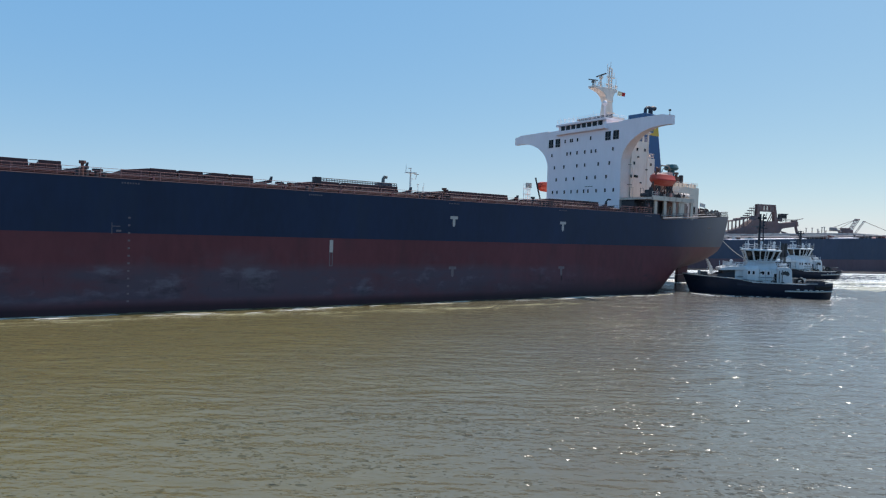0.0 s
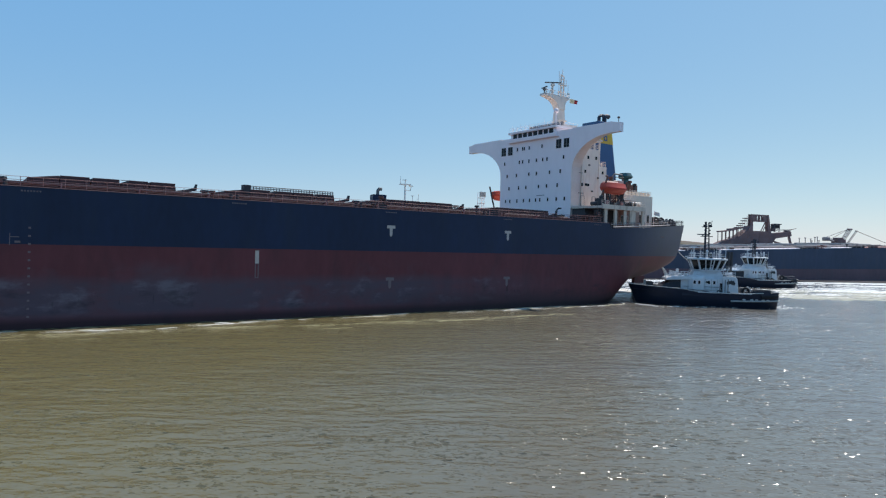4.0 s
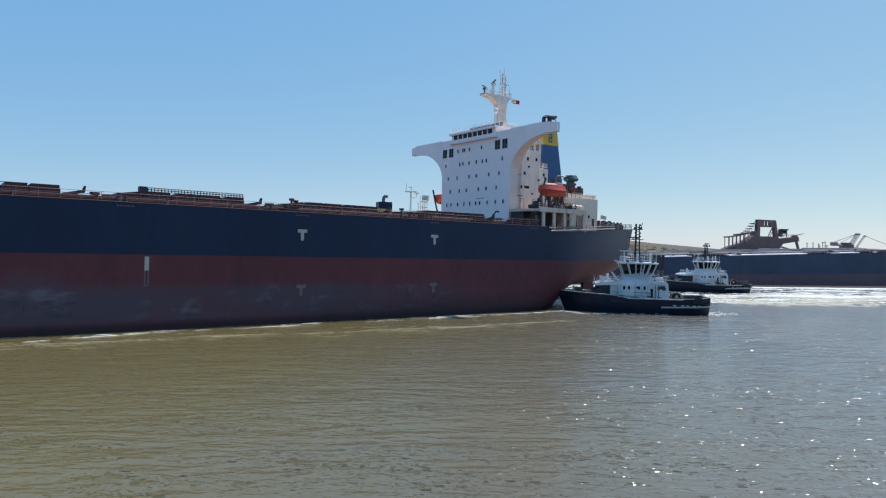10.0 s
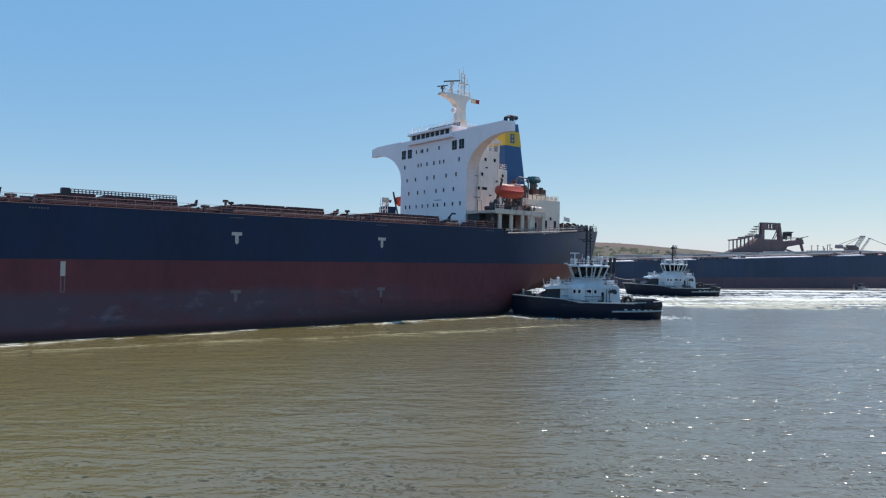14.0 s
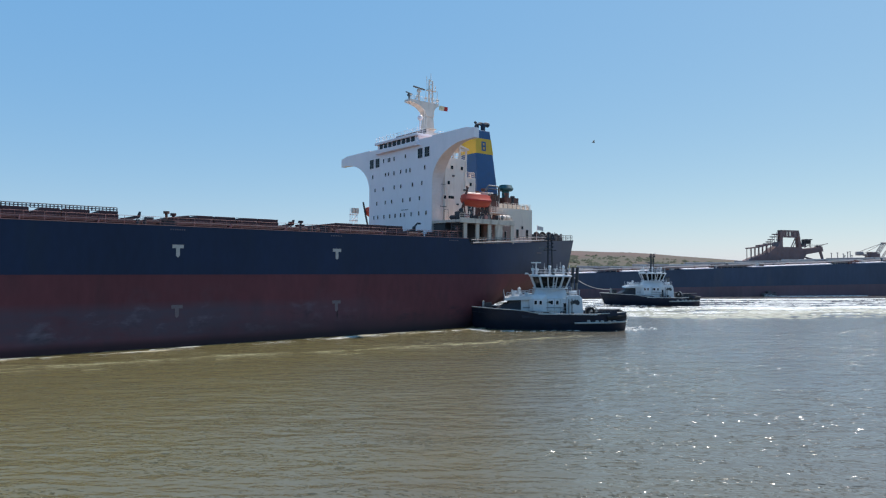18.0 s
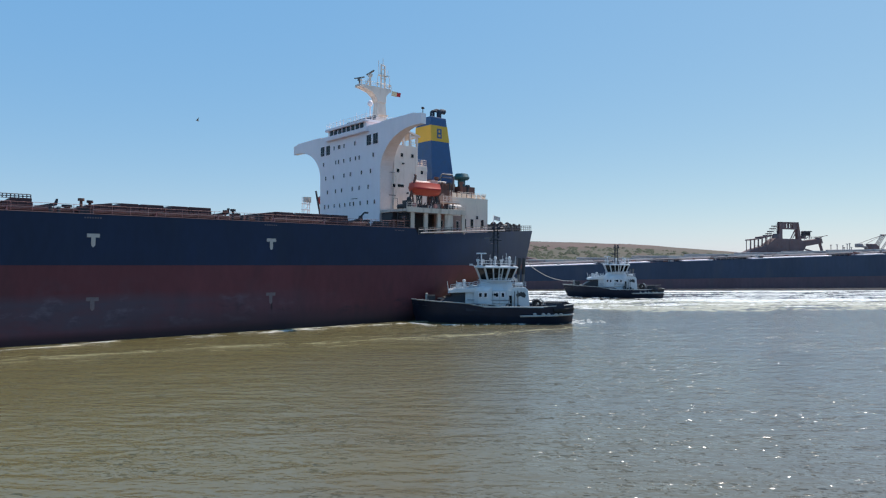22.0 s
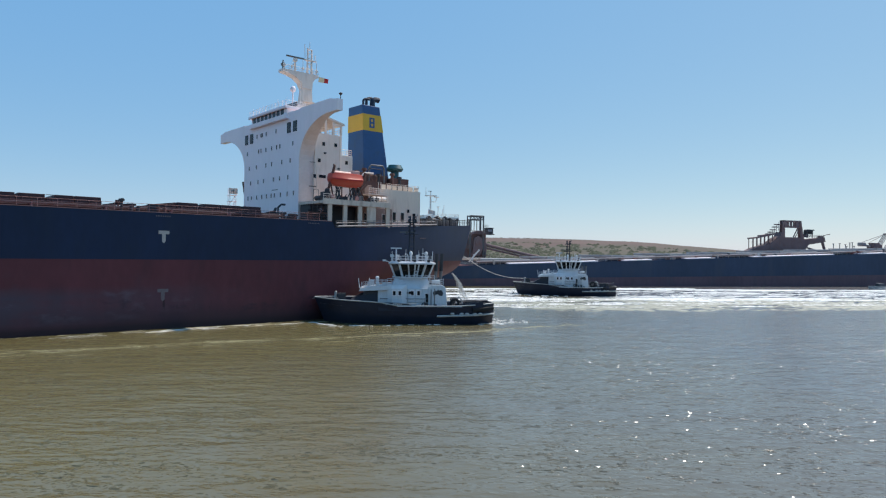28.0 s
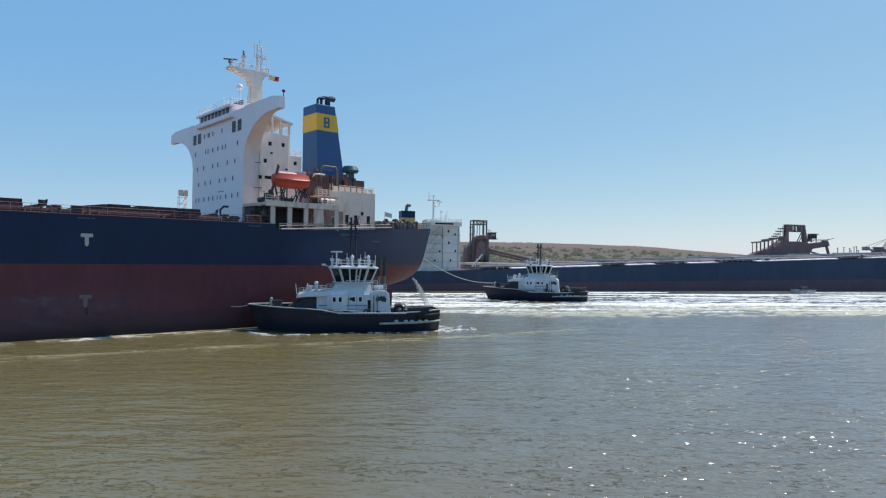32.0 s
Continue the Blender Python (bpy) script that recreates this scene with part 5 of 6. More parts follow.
    for k in range(12):
        a, b = math.tau * k / 12, math.tau * (k + 1) / 12
        ring.rod((0.34 * math.cos(a), 0, 0.34 * math.sin(a)), (0.34 * math.cos(b), 0, 0.34 * math.sin(b)), 0.08, seg=6)
    ring = ring.mesh("life_ring", M_DARK, smooth=True)
    at(part("life_ring", ring, None, house), 2.3, -3.45, 2.6)
    for a, b in (((-6.6, -3.3, 4.95), (-3.2, -3.3, 5.3)), ((-3.0, -3.3, 5.5), (-0.3, -3.3, 5.5)), ((2.9, -3.3, 5.25), (5.0, -3.3, 5.5))):
        part("upper_rail", railing([a, b], 0.85, 0.55, 0.035), M_TUG, house)
    for x in (-5.8, -4.6, -3.6):
        part("roof_locker", Shape().box(x, x + 0.5, -2.6, -1.9, 5.0, 5.75), M_TUG, house, bevel=0.05)
    for x in (-0.1, 1.0, 2.0):
        part("house_seam", Shape().box(x, x + 0.05, -3.14, -3.09, 2.2, 4.9), M_CAP, house)
    part("house_skirt", Shape().box(-4.3, 3.2, -3.15, -3.1, 2.9, 3.0), M_CAP, house)
    for x in (-0.3, 0.25):
        part("porthole", Shape().rod((x, -3.12, 4.35), (x, -3.18, 4.35), 0.2, seg=12), M_GLASS, house)
    part("tyre_fender", Shape().path([(6.6 + 0.55 * math.cos(a), -4.3, 3.0 + 0.55 * math.sin(a)) for a in (math.tau * i / 12 for i in range(13))], 0.2, 8), M_RUBBER, tug, "black rubber tyre", smooth=True)
    part("house_ladder", Shape().path([(2.2, -3.4, 2.0), (1.9, -2.9, 5.6)], 0.05).path([(2.6, -3.4, 2.0), (2.3, -2.9, 5.6)], 0.05), M_TUG, house)
    part("side_rail", Shape().path([(-4.0, -3.42, 3.5), (6.2, -3.42, 3.5)], 0.05), M_STEEL, house)
    part("roof_vent", Shape().rod((-5.2, -1.6, 5.1), (-5.2, -1.6, 5.9), 0.22, seg=8).rod((-5.2, -1.6, 5.9), (-5.2, -1.6, 6.1), 0.36, seg=8), M_TUG, house)
    part("roof_vent", Shape().rod((-4.4, 1.2, 5.1), (-4.4, 1.2, 6.2), 0.2, seg=8).ball((-4.4, 1.2, 6.3), 0.3, 0.3, 0.25, 8, 5), M_TUG, house)
    part("raft_canister", Shape().rod((3.4, -2.6, 5.95), (4.6, -2.6, 5.95), 0.28, seg=10), M_TUG, house)
    part("deck_locker", Shape().box(6.7, 7.8, -3.4, -2.4, 1.4, 2.9), M_DARK, tug, bevel=0.05)
    for x in (-10.9, -10.1):
        part("bow_bollard", Shape().rod((x, -1.6, 2.3), (x, -1.6, 3.5), 0.16, seg=8).rod((x, -1.9, 3.3), (x, -1.3, 3.3), 0.1, seg=6), M_STEEL, tug)
    for x, y, h in ((-2.3, -1.0, 1.5), (-0.6, -2.2, 1.2), (1.5, -2.2, 1.7), (2.2, -0.6, 2.1), (3.2, -1.6, 1.0), (-0.2, 1.8, 1.9)):
        part("roof_antenna", Shape().rod((x, y, 8.7), (x, y, 8.7 + h), 0.045, 0.03, 6).box(x - 0.12, x + 0.12, y - 0.12, y + 0.12, 8.7 + h * 0.55, 8.9 + h * 0.55), M_TUG if h > 1.4 else M_DARK, wh)
    for x in (-1.4, 0.9, 2.9):
        part("roof_floodlight", Shape().box(x - 0.2, x + 0.2, -2.75, -2.5, 8.75, 9.0), M_DARK, wh)
    part("wiper_rail", Shape().path([(-1.6, -2.45, 7.55), (2.8, -2.45, 7.55)], 0.04), M_DARK, wh)
    for x, z in ((0.2, 9.5), (1.5, 9.4), (-1.4, 9.4), (3.0, 9.3)):
        part("roof_fitting", Shape().rod((x, 1.2, 8.7), (x, 1.2, z), 0.1, seg=8).box(x - 0.22, x + 0.22, 1.0, 1.4, z, z + 0.35), M_TUG, wh)
    random.seed(9)
    for x in (6.2, 7.5, 8.3, 9.4, 10.2):
        part("hung_fender", Shape().ball((x, -5.05 + 0.08 * max(0, x - 8) ** 2 * 0.6, 1.55), 0.3, 0.16, 0.16, 8, 5), M_ROPE, tug, "pale rope fender", smooth=True)
    return tug


near_tug = build_tug(((-13.4, 3.4), (-4.2, 3.08), (-1.8, 2.62), (1.2, 2.58), (6, 2.55), (12.5, 2.95)))
far_tug = build_tug(((-13.4, 3.05), (-4.2, 2.75), (-1.8, 2.3), (1.2, 2.2), (6, 2.1), (12.5, 2.45)), False, 13.9, 7.6)
tagged(near_tug, "black and white harbour tug pushing at the carrier's quarter", "tugboat", "harbour tugs")
tagged(far_tug, "black and white harbour tug holding a tow line astern", "tugboat", "harbour tugs")


# ---- the moored carrier across the channel ----
M_OFFWHITE = mat("weathered_offwhite_paint", (0.70, 0.685, 0.65), 0.55, var=0.10, scale=0.25, grime=((0.42, 0.36, 0.30), 0.35), stretch=(1, 1, 0.25))
M_COVER = mat("pale_hatch_cover_paint", (0.50, 0.48, 0.45), 0.7, var=0.2, scale=0.2, grime=((0.30, 0.20, 0.16), 0.5))
far_ship = new("moored_bulk_carrier")
tagged(far_ship, "dark blue bulk carrier moored at the ore berth, white accommodation", "ship")
far_ship.matrix_world = pose(111.8, 173.5, 0, 0, 0, -15.13)


def far_deck(x):
    return 6.3 + 0.037 * x


def far_line(x):
    return 2.3 + 0.0125 * x


fst = [-32, -28, -24, -18, -10, 0] + [20 * k for k in range(1, 12)] + [236, 242, 248, 254, 259, 262]


def far_half(x):
    if x > 236:
        return 16 * max(0.03, 1 - ((x - 236) / 26.5) ** 2.2)
    if x < -10:
        return 16 - 5 * ((-10 - x) / 22) ** 2
    return 16.0


for name, lo, hi, m in (("hull_upper", far_line, far_deck, M_FARBLUE), ("hull_bottom", lambda x: -3.0, far_line, M_FARRED)):
    s = Shape()
    for side in (-1, 1):
        s.loft([[(x, 16 + side * far_half(x), lo(x) + (hi(x) - lo(x)) * k / 2) for k in range(3)] for x in fst], closed=False, caps=False)
    s.add([(-32, 16 - far_half(-32), lo(-32)), (-32, 16 + far_half(-32), lo(-32)), (-32, 16 + far_half(-32), hi(-32)), (-32, 16 - far_half(-32), hi(-32))], [(0, 1, 2, 3)])
    part(name, s, m, far_ship, smooth=True)
s = Shape()
for a, b in zip(fst, fst[1:]):
    s.add([(a, 16 - far_half(a), far_deck(a) - 0.3), (b, 16 - far_half(b), far_deck(b) - 0.3), (b, 16 + far_half(b), far_deck(b) - 0.3), (a, 16 + far_half(a), far_deck(a) - 0.3)], [(0, 1, 2, 3)])
part("main_deck", s, M_DECK, far_ship)
for x0, x1 in ((12, 29), (36, 53), (60, 77), (84, 101), (108, 125), (132, 149), (156, 173), (180, 196)):
    h = far_deck((x0 + x1) / 2)
    hatch = part("hatch", Shape().box(x0, x1, 7, 25, h - 1, h + 0.9), M_FARBLUE, far_ship)
    part("hatch_cover", Shape().box(x0 - 0.4, x1 + 0.4, 4.5, 27.5, h + 0.9, h + 1.7), M_COVER, hatch, "pale ore-dusted hatch cover", bevel=0.1)
for a, b in ((20, 52), (62, 73), (87, 99), (116, 153), (166, 180)):
    part("deck_edge_plate", Shape().add(
        [(a, -0.05, far_deck(a)), (b, -0.05, far_deck(b)), (b, -0.05, far_deck(b) + 0.24), (a, -0.05, far_deck(a) + 0.24), (a, 3, far_deck(a) + 0.1), (b, 3, far_deck(b) + 0.1), (b, 3, far_deck(b) + 0.45), (a, 3, far_deck(a) + 0.45)],
        [(0, 1, 2, 3), (3, 2, 6, 7), (4, 7, 6, 5), (0, 3, 7, 4), (1, 5, 6, 2)]), M_WHITE, far_ship, "white painted deck edge")
part("deck_pipe", Shape().rod((10, 3.2, 7.6), (200, 3.2, 14.6), 0.3), M_LOADER_L, far_ship)
s = Shape().taper((-9.5, 3.6, 3, 29, 6.0), (-6.6, 3.1, 3, 29, 20.2))
house = part("accommodation", s, M_OFFWHITE, far_ship, "white accommodation block")
part("bridge", Shape().box(-6.8, 3.3, 1.2, 30.8, 20.2, 21.5), M_OFFWHITE, house, bevel=0.1)
part("bridge_rail", railing([(-6.6, 1.4, 21.5), (3.2, 1.4, 21.5), (3.2, 30, 21.5)], 0.9, 1.5, 0.06, 2), M_OFFWHITE, house)
part("compass_deck_house", Shape().box(-6.0, -1.0, 9, 15, 21.5, 22.5), M_OFFWHITE, house)
part("bridge_windows", Shape().box(-5.5, 0.5, 1.15, 1.3, 20.6, 21.1), M_GLASS, house)
fw = window_mesh(0.6, 0.8, "y")
for x, z in ((-0.6, 18.6), (1.6, 17.6), (-0.4, 15.0), (1.8, 12.4), (-3.4, 12.2), (0.2, 9.4), (-5.0, 9.2), (-2.6, 17.2)):
    at(part("window", fw, None, house), x, 2.98, z)
for z in (9.2, 12.0, 14.8, 17.6):
    x0 = -9.2 + 0.2 * (z - 6)
    part("side_balcony", Shape().box(x0, x0 + 4.6, 1.8, 3.0, z - 0.12, z), M_COVER, house)
    part("side_rail", railing([(x0, 1.9, z), (x0 + 4.6, 1.9, z)], 1.0, 0.9, 0.06, 2), M_COVER, house)
    part("side_stair", Shape().rod((x0 + 0.6, 2.4, z), (x0 + 3.6, 2.4, z + 2.7), 0.12), M_COVER, house)
part("side_panel", Shape().box(-2.6, -2.4, 2.9, 3.0, 7.0, 19.8).box(2.6, 2.75, 2.9, 3.0, 7.0, 19.8), M_STEEL, house)
M_PALEGLASS = mat("sky_grey_window_glass", (0.20, 0.22, 0.25), 0.15, var=0.1)
fwx = window_mesh(0.6, 0.7, "x", glass=M_PALEGLASS)
for z in (9.6, 12.3, 15.0, 17.5):
    for y in (5, 8.5, 11, 16.5, 21, 25):
        at(part("window", fwx, None, house), 3.75 - 0.044 * (z - 6.0) + 0.02, y + 0.3 * math.sin(y * z), z, 0, 0, 180)
part("house_drain", Shape().rod((3.75, 15.0, 7.0), (3.2, 15.0, 19.4), 0.14).rod((3.75, 18.6, 7.0), (3.2, 18.6, 19.4), 0.14), M_STEEL, house)
s = Shape().rod((-3.0, 12, 21.4), (-3.0, 12, 29.2), 0.38, 0.28).box(-4.8, -1.2, 11.2, 12.8, 28.8, 29.1).rod((-4.6, 12, 29.1), (-4.6, 12, 31.6), 0.12, 0.06).rod((-3.0, 12, 29.1), (-3.0, 12, 30.6), 0.16).box(-4.0, -2.6, 11.9, 12.1, 30.3, 30.5)
s.path([(-3.3, 12, 27.0), (-1.2, 12, 27.0), (-1.0, 12, 28.6)], 0.14).box(-1.7, -0.3, 11.7, 12.3, 28.4, 28.7).rod((-0.4, 12, 21), (-0.4, 12, 25.4), 0.14).rod((1.2, 12, 21), (1.2, 12, 24.6), 0.1).rod((1.6, 12, 21), (1.6, 12, 26.0), 0.1).box(-0.8, 0.0, 11.8, 12.2, 25.2, 25.5)
part("radar_mast", s, M_OFFWHITE, far_ship, "pale radar mast")
M_FUNTAN = mat("faded_ochre_funnel_paint", (0.60, 0.36, 0.11), 0.55, var=0.15, scale=0.4)
fun = part("funnel", Shape().taper((-13.8, -7.6, 13.5, 18.5, 8.0), (-13.1, -8.8, 14, 18, 25.2)), M_FUNTAN, far_ship, "ochre funnel with a dark blue cap")
part("funnel_cap", Shape().box(-13.2, -8.7, 13.9, 18.1, 23.2, 25.4), M_BLUE, fun)
part("exhaust", Shape().path([(-11.2, 16, 25.5), (-11.1, 16, 26.8), (-10.7, 16, 27.4), (-9.8, 16, 27.3)], 0.55, 10), M_STEEL, fun, "grey curved exhaust", smooth=True)
part("deck_crane", Shape().path([(8.5, 6, 7.5), (12.0, 6, 11.5)], 0.25).path([(9.5, 6, 7.5), (10.2, 6, 10.0)], 0.2), M_OFFWHITE, far_ship)

for z in (9.0, 11.8, 14.6, 17.4):
    part("deck_line", Shape().box(-9.0 + 0.2 * (z - 6), 3.5, 2.9, 2.98, z - 0.1, z + 0.06), M_COVER, house)
random.seed(51)
for k in range(44):
    x = random.uniform(6, 200)
    y, h = random.uniform(0.8, 4.0), random.uniform(0.5, 1.6)
    z = far_deck(x) - 0.3
    if k % 3 == 0:
        part("deck_vent", Shape().rod((x, y, z), (x, y, z + h), 0.25, seg=8).rod((x, y, z + h), (x, y, z + h + 0.35), 0.5, seg=8), random.choice((M_COVER, M_DARK, M_DECK)), far_ship)
    elif k % 3 == 1:
        part("deck_locker", Shape().box(x - 0.8, x + 0.8, y - 0.5, y + 0.5, z, z + h), random.choice((M_COVER, M_BROWNBOX, M_DECK)), far_ship, bevel=0.08)
    else:
        part("mooring_bollard", Shape().rod((x, y, z), (x, y, z + 0.9), 0.3, seg=8).rod((x + 1.1, y, z), (x + 1.1, y, z + 0.9), 0.3, seg=8).box(x - 0.4, x + 1.5, y - 0.4, y + 0.4, z - 0.05, z + 0.15), M_DARK, far_ship)
for a in range(-28, 200, 19):
    part("deck_railing", railing([(a, 16.4 - far_half(a), far_deck(a)), (a + 19, 16.4 - far_half(a + 19), far_deck(a + 19))], 1.0, 2.4, 0.05, 2), M_COVER, far_ship)

# ---- wharf, ore loaders and stacker behind the moored ship ----
FAR = far_ship.matrix_world.copy()
BACK = Matrix.Translation(EYE) @ Matrix.Scale(1.054, 4) @ Matrix.Translation(-EYE) @ FAR
s = Shape().box(-120, 420, 33.5, 60, 2.5, 4.5)
wharf = new("wharf", s.mesh("wharf", M_LOADER_L))
wharf.matrix_world = FAR
tagged(wharf, "grey concrete ore wharf", "wharf", kind="structure")


def ship_loader():
    """Portal ship loader: sloped house body, square gantry tower, boom and legs, in the ship's frame of x."""
    top = new("ship_loader")
    s = Shape().prism([(130, 12.6), (135.5, 14.6), (143, 16.2), (146.6, 18.6), (149.4, 19.8), (150.4, 21.6), (151.4, 19.4), (162.4, 19.4), (164.0, 18.6), (175.5, 19.8), (176.2, 17.8), (166, 16.4), (164.4, 14.4), (164, 12.6)], "y", 23.5, 31)
    part("body", s, M_LOADER, top, "rust-brown loader body")
    s = Shape()
    for y in (24, 26.5):
        s.prism([(150.2, 18.8), (150.6, 26.6), (151.9, 26.6), (152.0, 18.8)], "y", y - 0.4, y + 0.4)
        s.prism([(160.5, 26.6), (161.5, 26.6), (163.2, 18.8), (161.4, 18.8)], "y", y - 0.4, y + 0.4)
        s.box(150.6, 161.5, y - 0.4, y + 0.4, 26.0, 26.6).box(151.5, 161.3, y - 0.4, y + 0.4, 23.5, 24.1)
        for x in (153.8, 154.9, 157.0, 158.2):
            s.box(x, x + 0.5, y - 0.3, y + 0.3, 24.1, 26.0)
    s.box(152, 154, 24, 26.5, 24.1, 25.9).box(158.6, 160.6, 24, 26.5, 24.1, 25.9).path([(157.4, 25, 19.2), (160.2, 25, 23.6)], 0.28, 6).path([(158.6, 25, 19.2), (160.6, 25, 22.4)], 0.2, 6)
    part("gantry", s, M_LOADER, top, "brown square gantry tower")
    part("leg", Shape().path([(174.2, 24, 18.4), (176.4, 24, 12.8), (176.8, 24, 4.5)], 0.8, 6).path([(165.5, 24, 15.0), (176.2, 24, 12.9)], 0.4, 6), M_LOADER, top)
    for y in (24, 30.5):
        part("leg", Shape().rod((150, y, 13), (150, y, 4.5), 0.9), M_LOADER, top)
        part("leg", Shape().rod((134, y, 13), (134, y, 4.5), 0.9), M_LOADER, top)
    s = Shape()
    for k, (x, z) in enumerate(((148.4, 24.9), (147.2, 23.8), (146.0, 22.6), (144.8, 21.6), (143.4, 20.8))):
        s.box(x - 1.2, x + 1.2, 24, 27, z - 0.4, z).rod((x, 24, z - 3), (x, 24, z + 0.9), 0.12)
    part("stair_tower", s, M_LOADER, top)
    cab = part("cab", Shape().box(164.8, 168.8, 24, 27, 20.9, 22.6).taper((164.6, 169.6, 23.8, 27.2, 22.6), (165.4, 169.8, 24.0, 27.0, 23.0)).box(163.6, 166.0, 24, 27, 19.6, 20.9), M_DARK, top, "dark operator cab")
    part("cab_window", Shape().box(165.6, 168.2, 23.9, 24.05, 21.4, 22.2), M_GLASS, cab)
    part("cab_leg", Shape().rod((165.2, 24, 19.2), (165.0, 24, 21.0), 0.2).rod((168.4, 24, 19.2), (168.4, 24, 21.0), 0.2).rod((165.2, 24, 19.4), (168.4, 24, 20.8), 0.12), M_LOADER, cab)
    part("boom", Shape().rod((172, 26, 19.4), (177.0, 26, 20.6), 0.16).rod((176.4, 26, 20.6), (180.4, 26, 21.3), 0.14).box(173.2, 175.2, 24, 27, 19.4, 20.4), M_LOADER, top)
    part("boom_rail", railing([(163.4, 24, 19.3), (175.5, 24, 19.7)], 1.0, 1.5, 0.08, 2), M_LOADER, top)
    part("body_rail", railing([(136, 23.6, 15.0), (143, 23.6, 16.4), (147, 23.6, 19.0)], 1.0, 1.4, 0.08, 2), M_LOADER, top)
    part("body_rib", Shape().box(138, 138.4, 23.3, 23.6, 12.8, 15.2).box(143, 143.4, 23.3, 23.6, 12.8, 16.2).box(156, 156.5, 23.3, 23.6, 12.8, 19.2).box(136, 164, 23.3, 23.6, 13.6, 14.0).box(150, 163, 23.3, 23.6, 17.2, 17.6), M_LOADER, top)
    for k in range(6):
        x = 134 + 2.2 * k
        for y in (24, 29):
            part("walkway_post", Shape().rod((x, y, 13.5), (x, y, 18.7 + 0.33 * k), 0.22), M_LOADER, top)
    s = Shape()
    s.prism([(133.2, 18.3), (133.2, 18.8), (139, 19.4), (139, 20.0), (144, 20.6), (146.5, 21.0), (146.5, 20.4), (139, 19.0)], "y", 23.8, 29.2)
    part("walkway", s, M_LOADER, top)
    return top


loader = ship_loader()
loader.matrix_world = BACK @ Matrix.Translation((155.6, 24, 12.0)) @ Matrix.Diagonal((0.88, 0.5, 0.97, 1)) @ Matrix.Translation((-155, -24, -12.0))
tagged(loader, "rust-brown portal ship loader on the wharf", "ship loader", "ore loaders")
second = new("ship_loader")
s = Shape()
for y in (24, 27):
    s.path([(15.1, y, 9), (15.1, y, 23.6), (20.1, y, 23.6), (20.1, y, 9)], 0.34, 6).path([(15.1, y, 22.3), (20.1, y, 22.3)], 0.2, 6)
    for x in (16.0, 17.0, 18.0, 19.0):
        s.rod((x, y, 22.3), (x + 0.5, y, 23.4), 0.12).rod((x + 0.5, y, 23.4), (x + 1.0, y, 22.3), 0.12)
    for x in (16.6, 17.6, 18.6):
        s.rod((x, y, 22.3), (x, y, 18.6), 0.11)
s.rod((14.3, 24, 12), (14.3, 24, 22.2), 0.07).rod((14.7, 24, 12), (14.7, 24, 22.2), 0.07)
for k in range(9):
    s.rod((14.3, 24, 12.5 + 1.1 * k), (14.7, 24, 12.5 + 1.1 * k), 0.05)
s.box(13.8, 15.0, 23.6, 25.0, 18.4, 18.6).box(13.8, 15.0, 23.6, 25.0, 21.0, 21.2)
M_GANTRY = mat("grey_green_steel", (0.12, 0.125, 0.125), 0.7, scale=0.6)
part("gantry", s, M_GANTRY, second, "grey-green square gantry tower")
body2 = part("body", Shape().prism([(12.0, 4.5), (12.2, 9), (13.2, 14.0), (15.4, 16.2), (17.2, 18.2), (19.6, 18.6), (21.4, 17.2), (21.4, 13.4), (21.8, 12.6), (21.2, 4.5)], "y", 24.8, 28.2), M_LOADER, second, "rust-brown loader body", bevel=0.1)
part("chute", Shape().prism([(15.8, 9.5), (16.6, 15.6), (18.0, 16.8), (19.6, 15.4), (19.8, 12.0), (18.6, 9.5)], "y", 23.4, 24.8), M_LOADER, body2, "rounded brown transfer chute", bevel=0.2)
part("wheel", Shape().rod((18.0, 23.0, 14.4), (18.0, 23.5, 14.4), 1.1, seg=18).rod((18.0, 22.8, 14.4), (18.0, 23.0, 14.4), 0.4, seg=10), M_LOADER, body2)
part("platform", Shape().box(12.0, 15.6, 23.6, 24.8, 12.0, 12.2).box(14.6, 21.6, 23.2, 24.8, 17.2, 17.4).box(19.6, 22.4, 23.4, 24.8, 9.6, 9.8), M_LOADER, second)
part("platform_rail", railing([(12.0, 23.6, 12.2), (15.6, 23.6, 12.2)], 1.0, 0.9, 0.07, 2), M_LOADER, second)
part("platform_rail", railing([(14.6, 23.2, 17.4), (21.6, 23.2, 17.4)], 1.0, 0.9, 0.07, 2), M_LOADER, second)
for x in (12.6, 15.4, 18.0, 20.6):
    part("leg", Shape().rod((x, 24.0, 4.5), (x + 0.2, 24.0, 11.0), 0.3).rod((x, 24.0, 5.0), (x + 2.0, 24.0, 9.4), 0.14), M_GANTRY if x > 17 else M_LOADER, second)
cab2 = part("cab", Shape().box(21.8, 24.2, 25, 27.6, 17.4, 19.4).box(21.4, 24.6, 24.6, 28, 17.1, 17.4).box(21.6, 24.4, 24.8, 27.8, 19.4, 19.6), M_DARK, second, "dark operator cab on a platform")
part("cab_window", Shape().box(22.2, 23.8, 24.9, 25.02, 18.2, 19.0), M_PALEGLASS, cab2)
part("cab_rail", railing([(20.6, 24.6, 19.6), (22.0, 24.6, 19.6)], 0.9, 0.5, 0.06, 2), M_GANTRY, cab2)
part("boom", Shape().rod((21.4, 26, 13.6), (52, 26, 7.4), 0.55).rod((21.4, 26, 12.4), (52, 26, 6.4), 0.35), M_LOADER, second, "inclined conveyor boom")
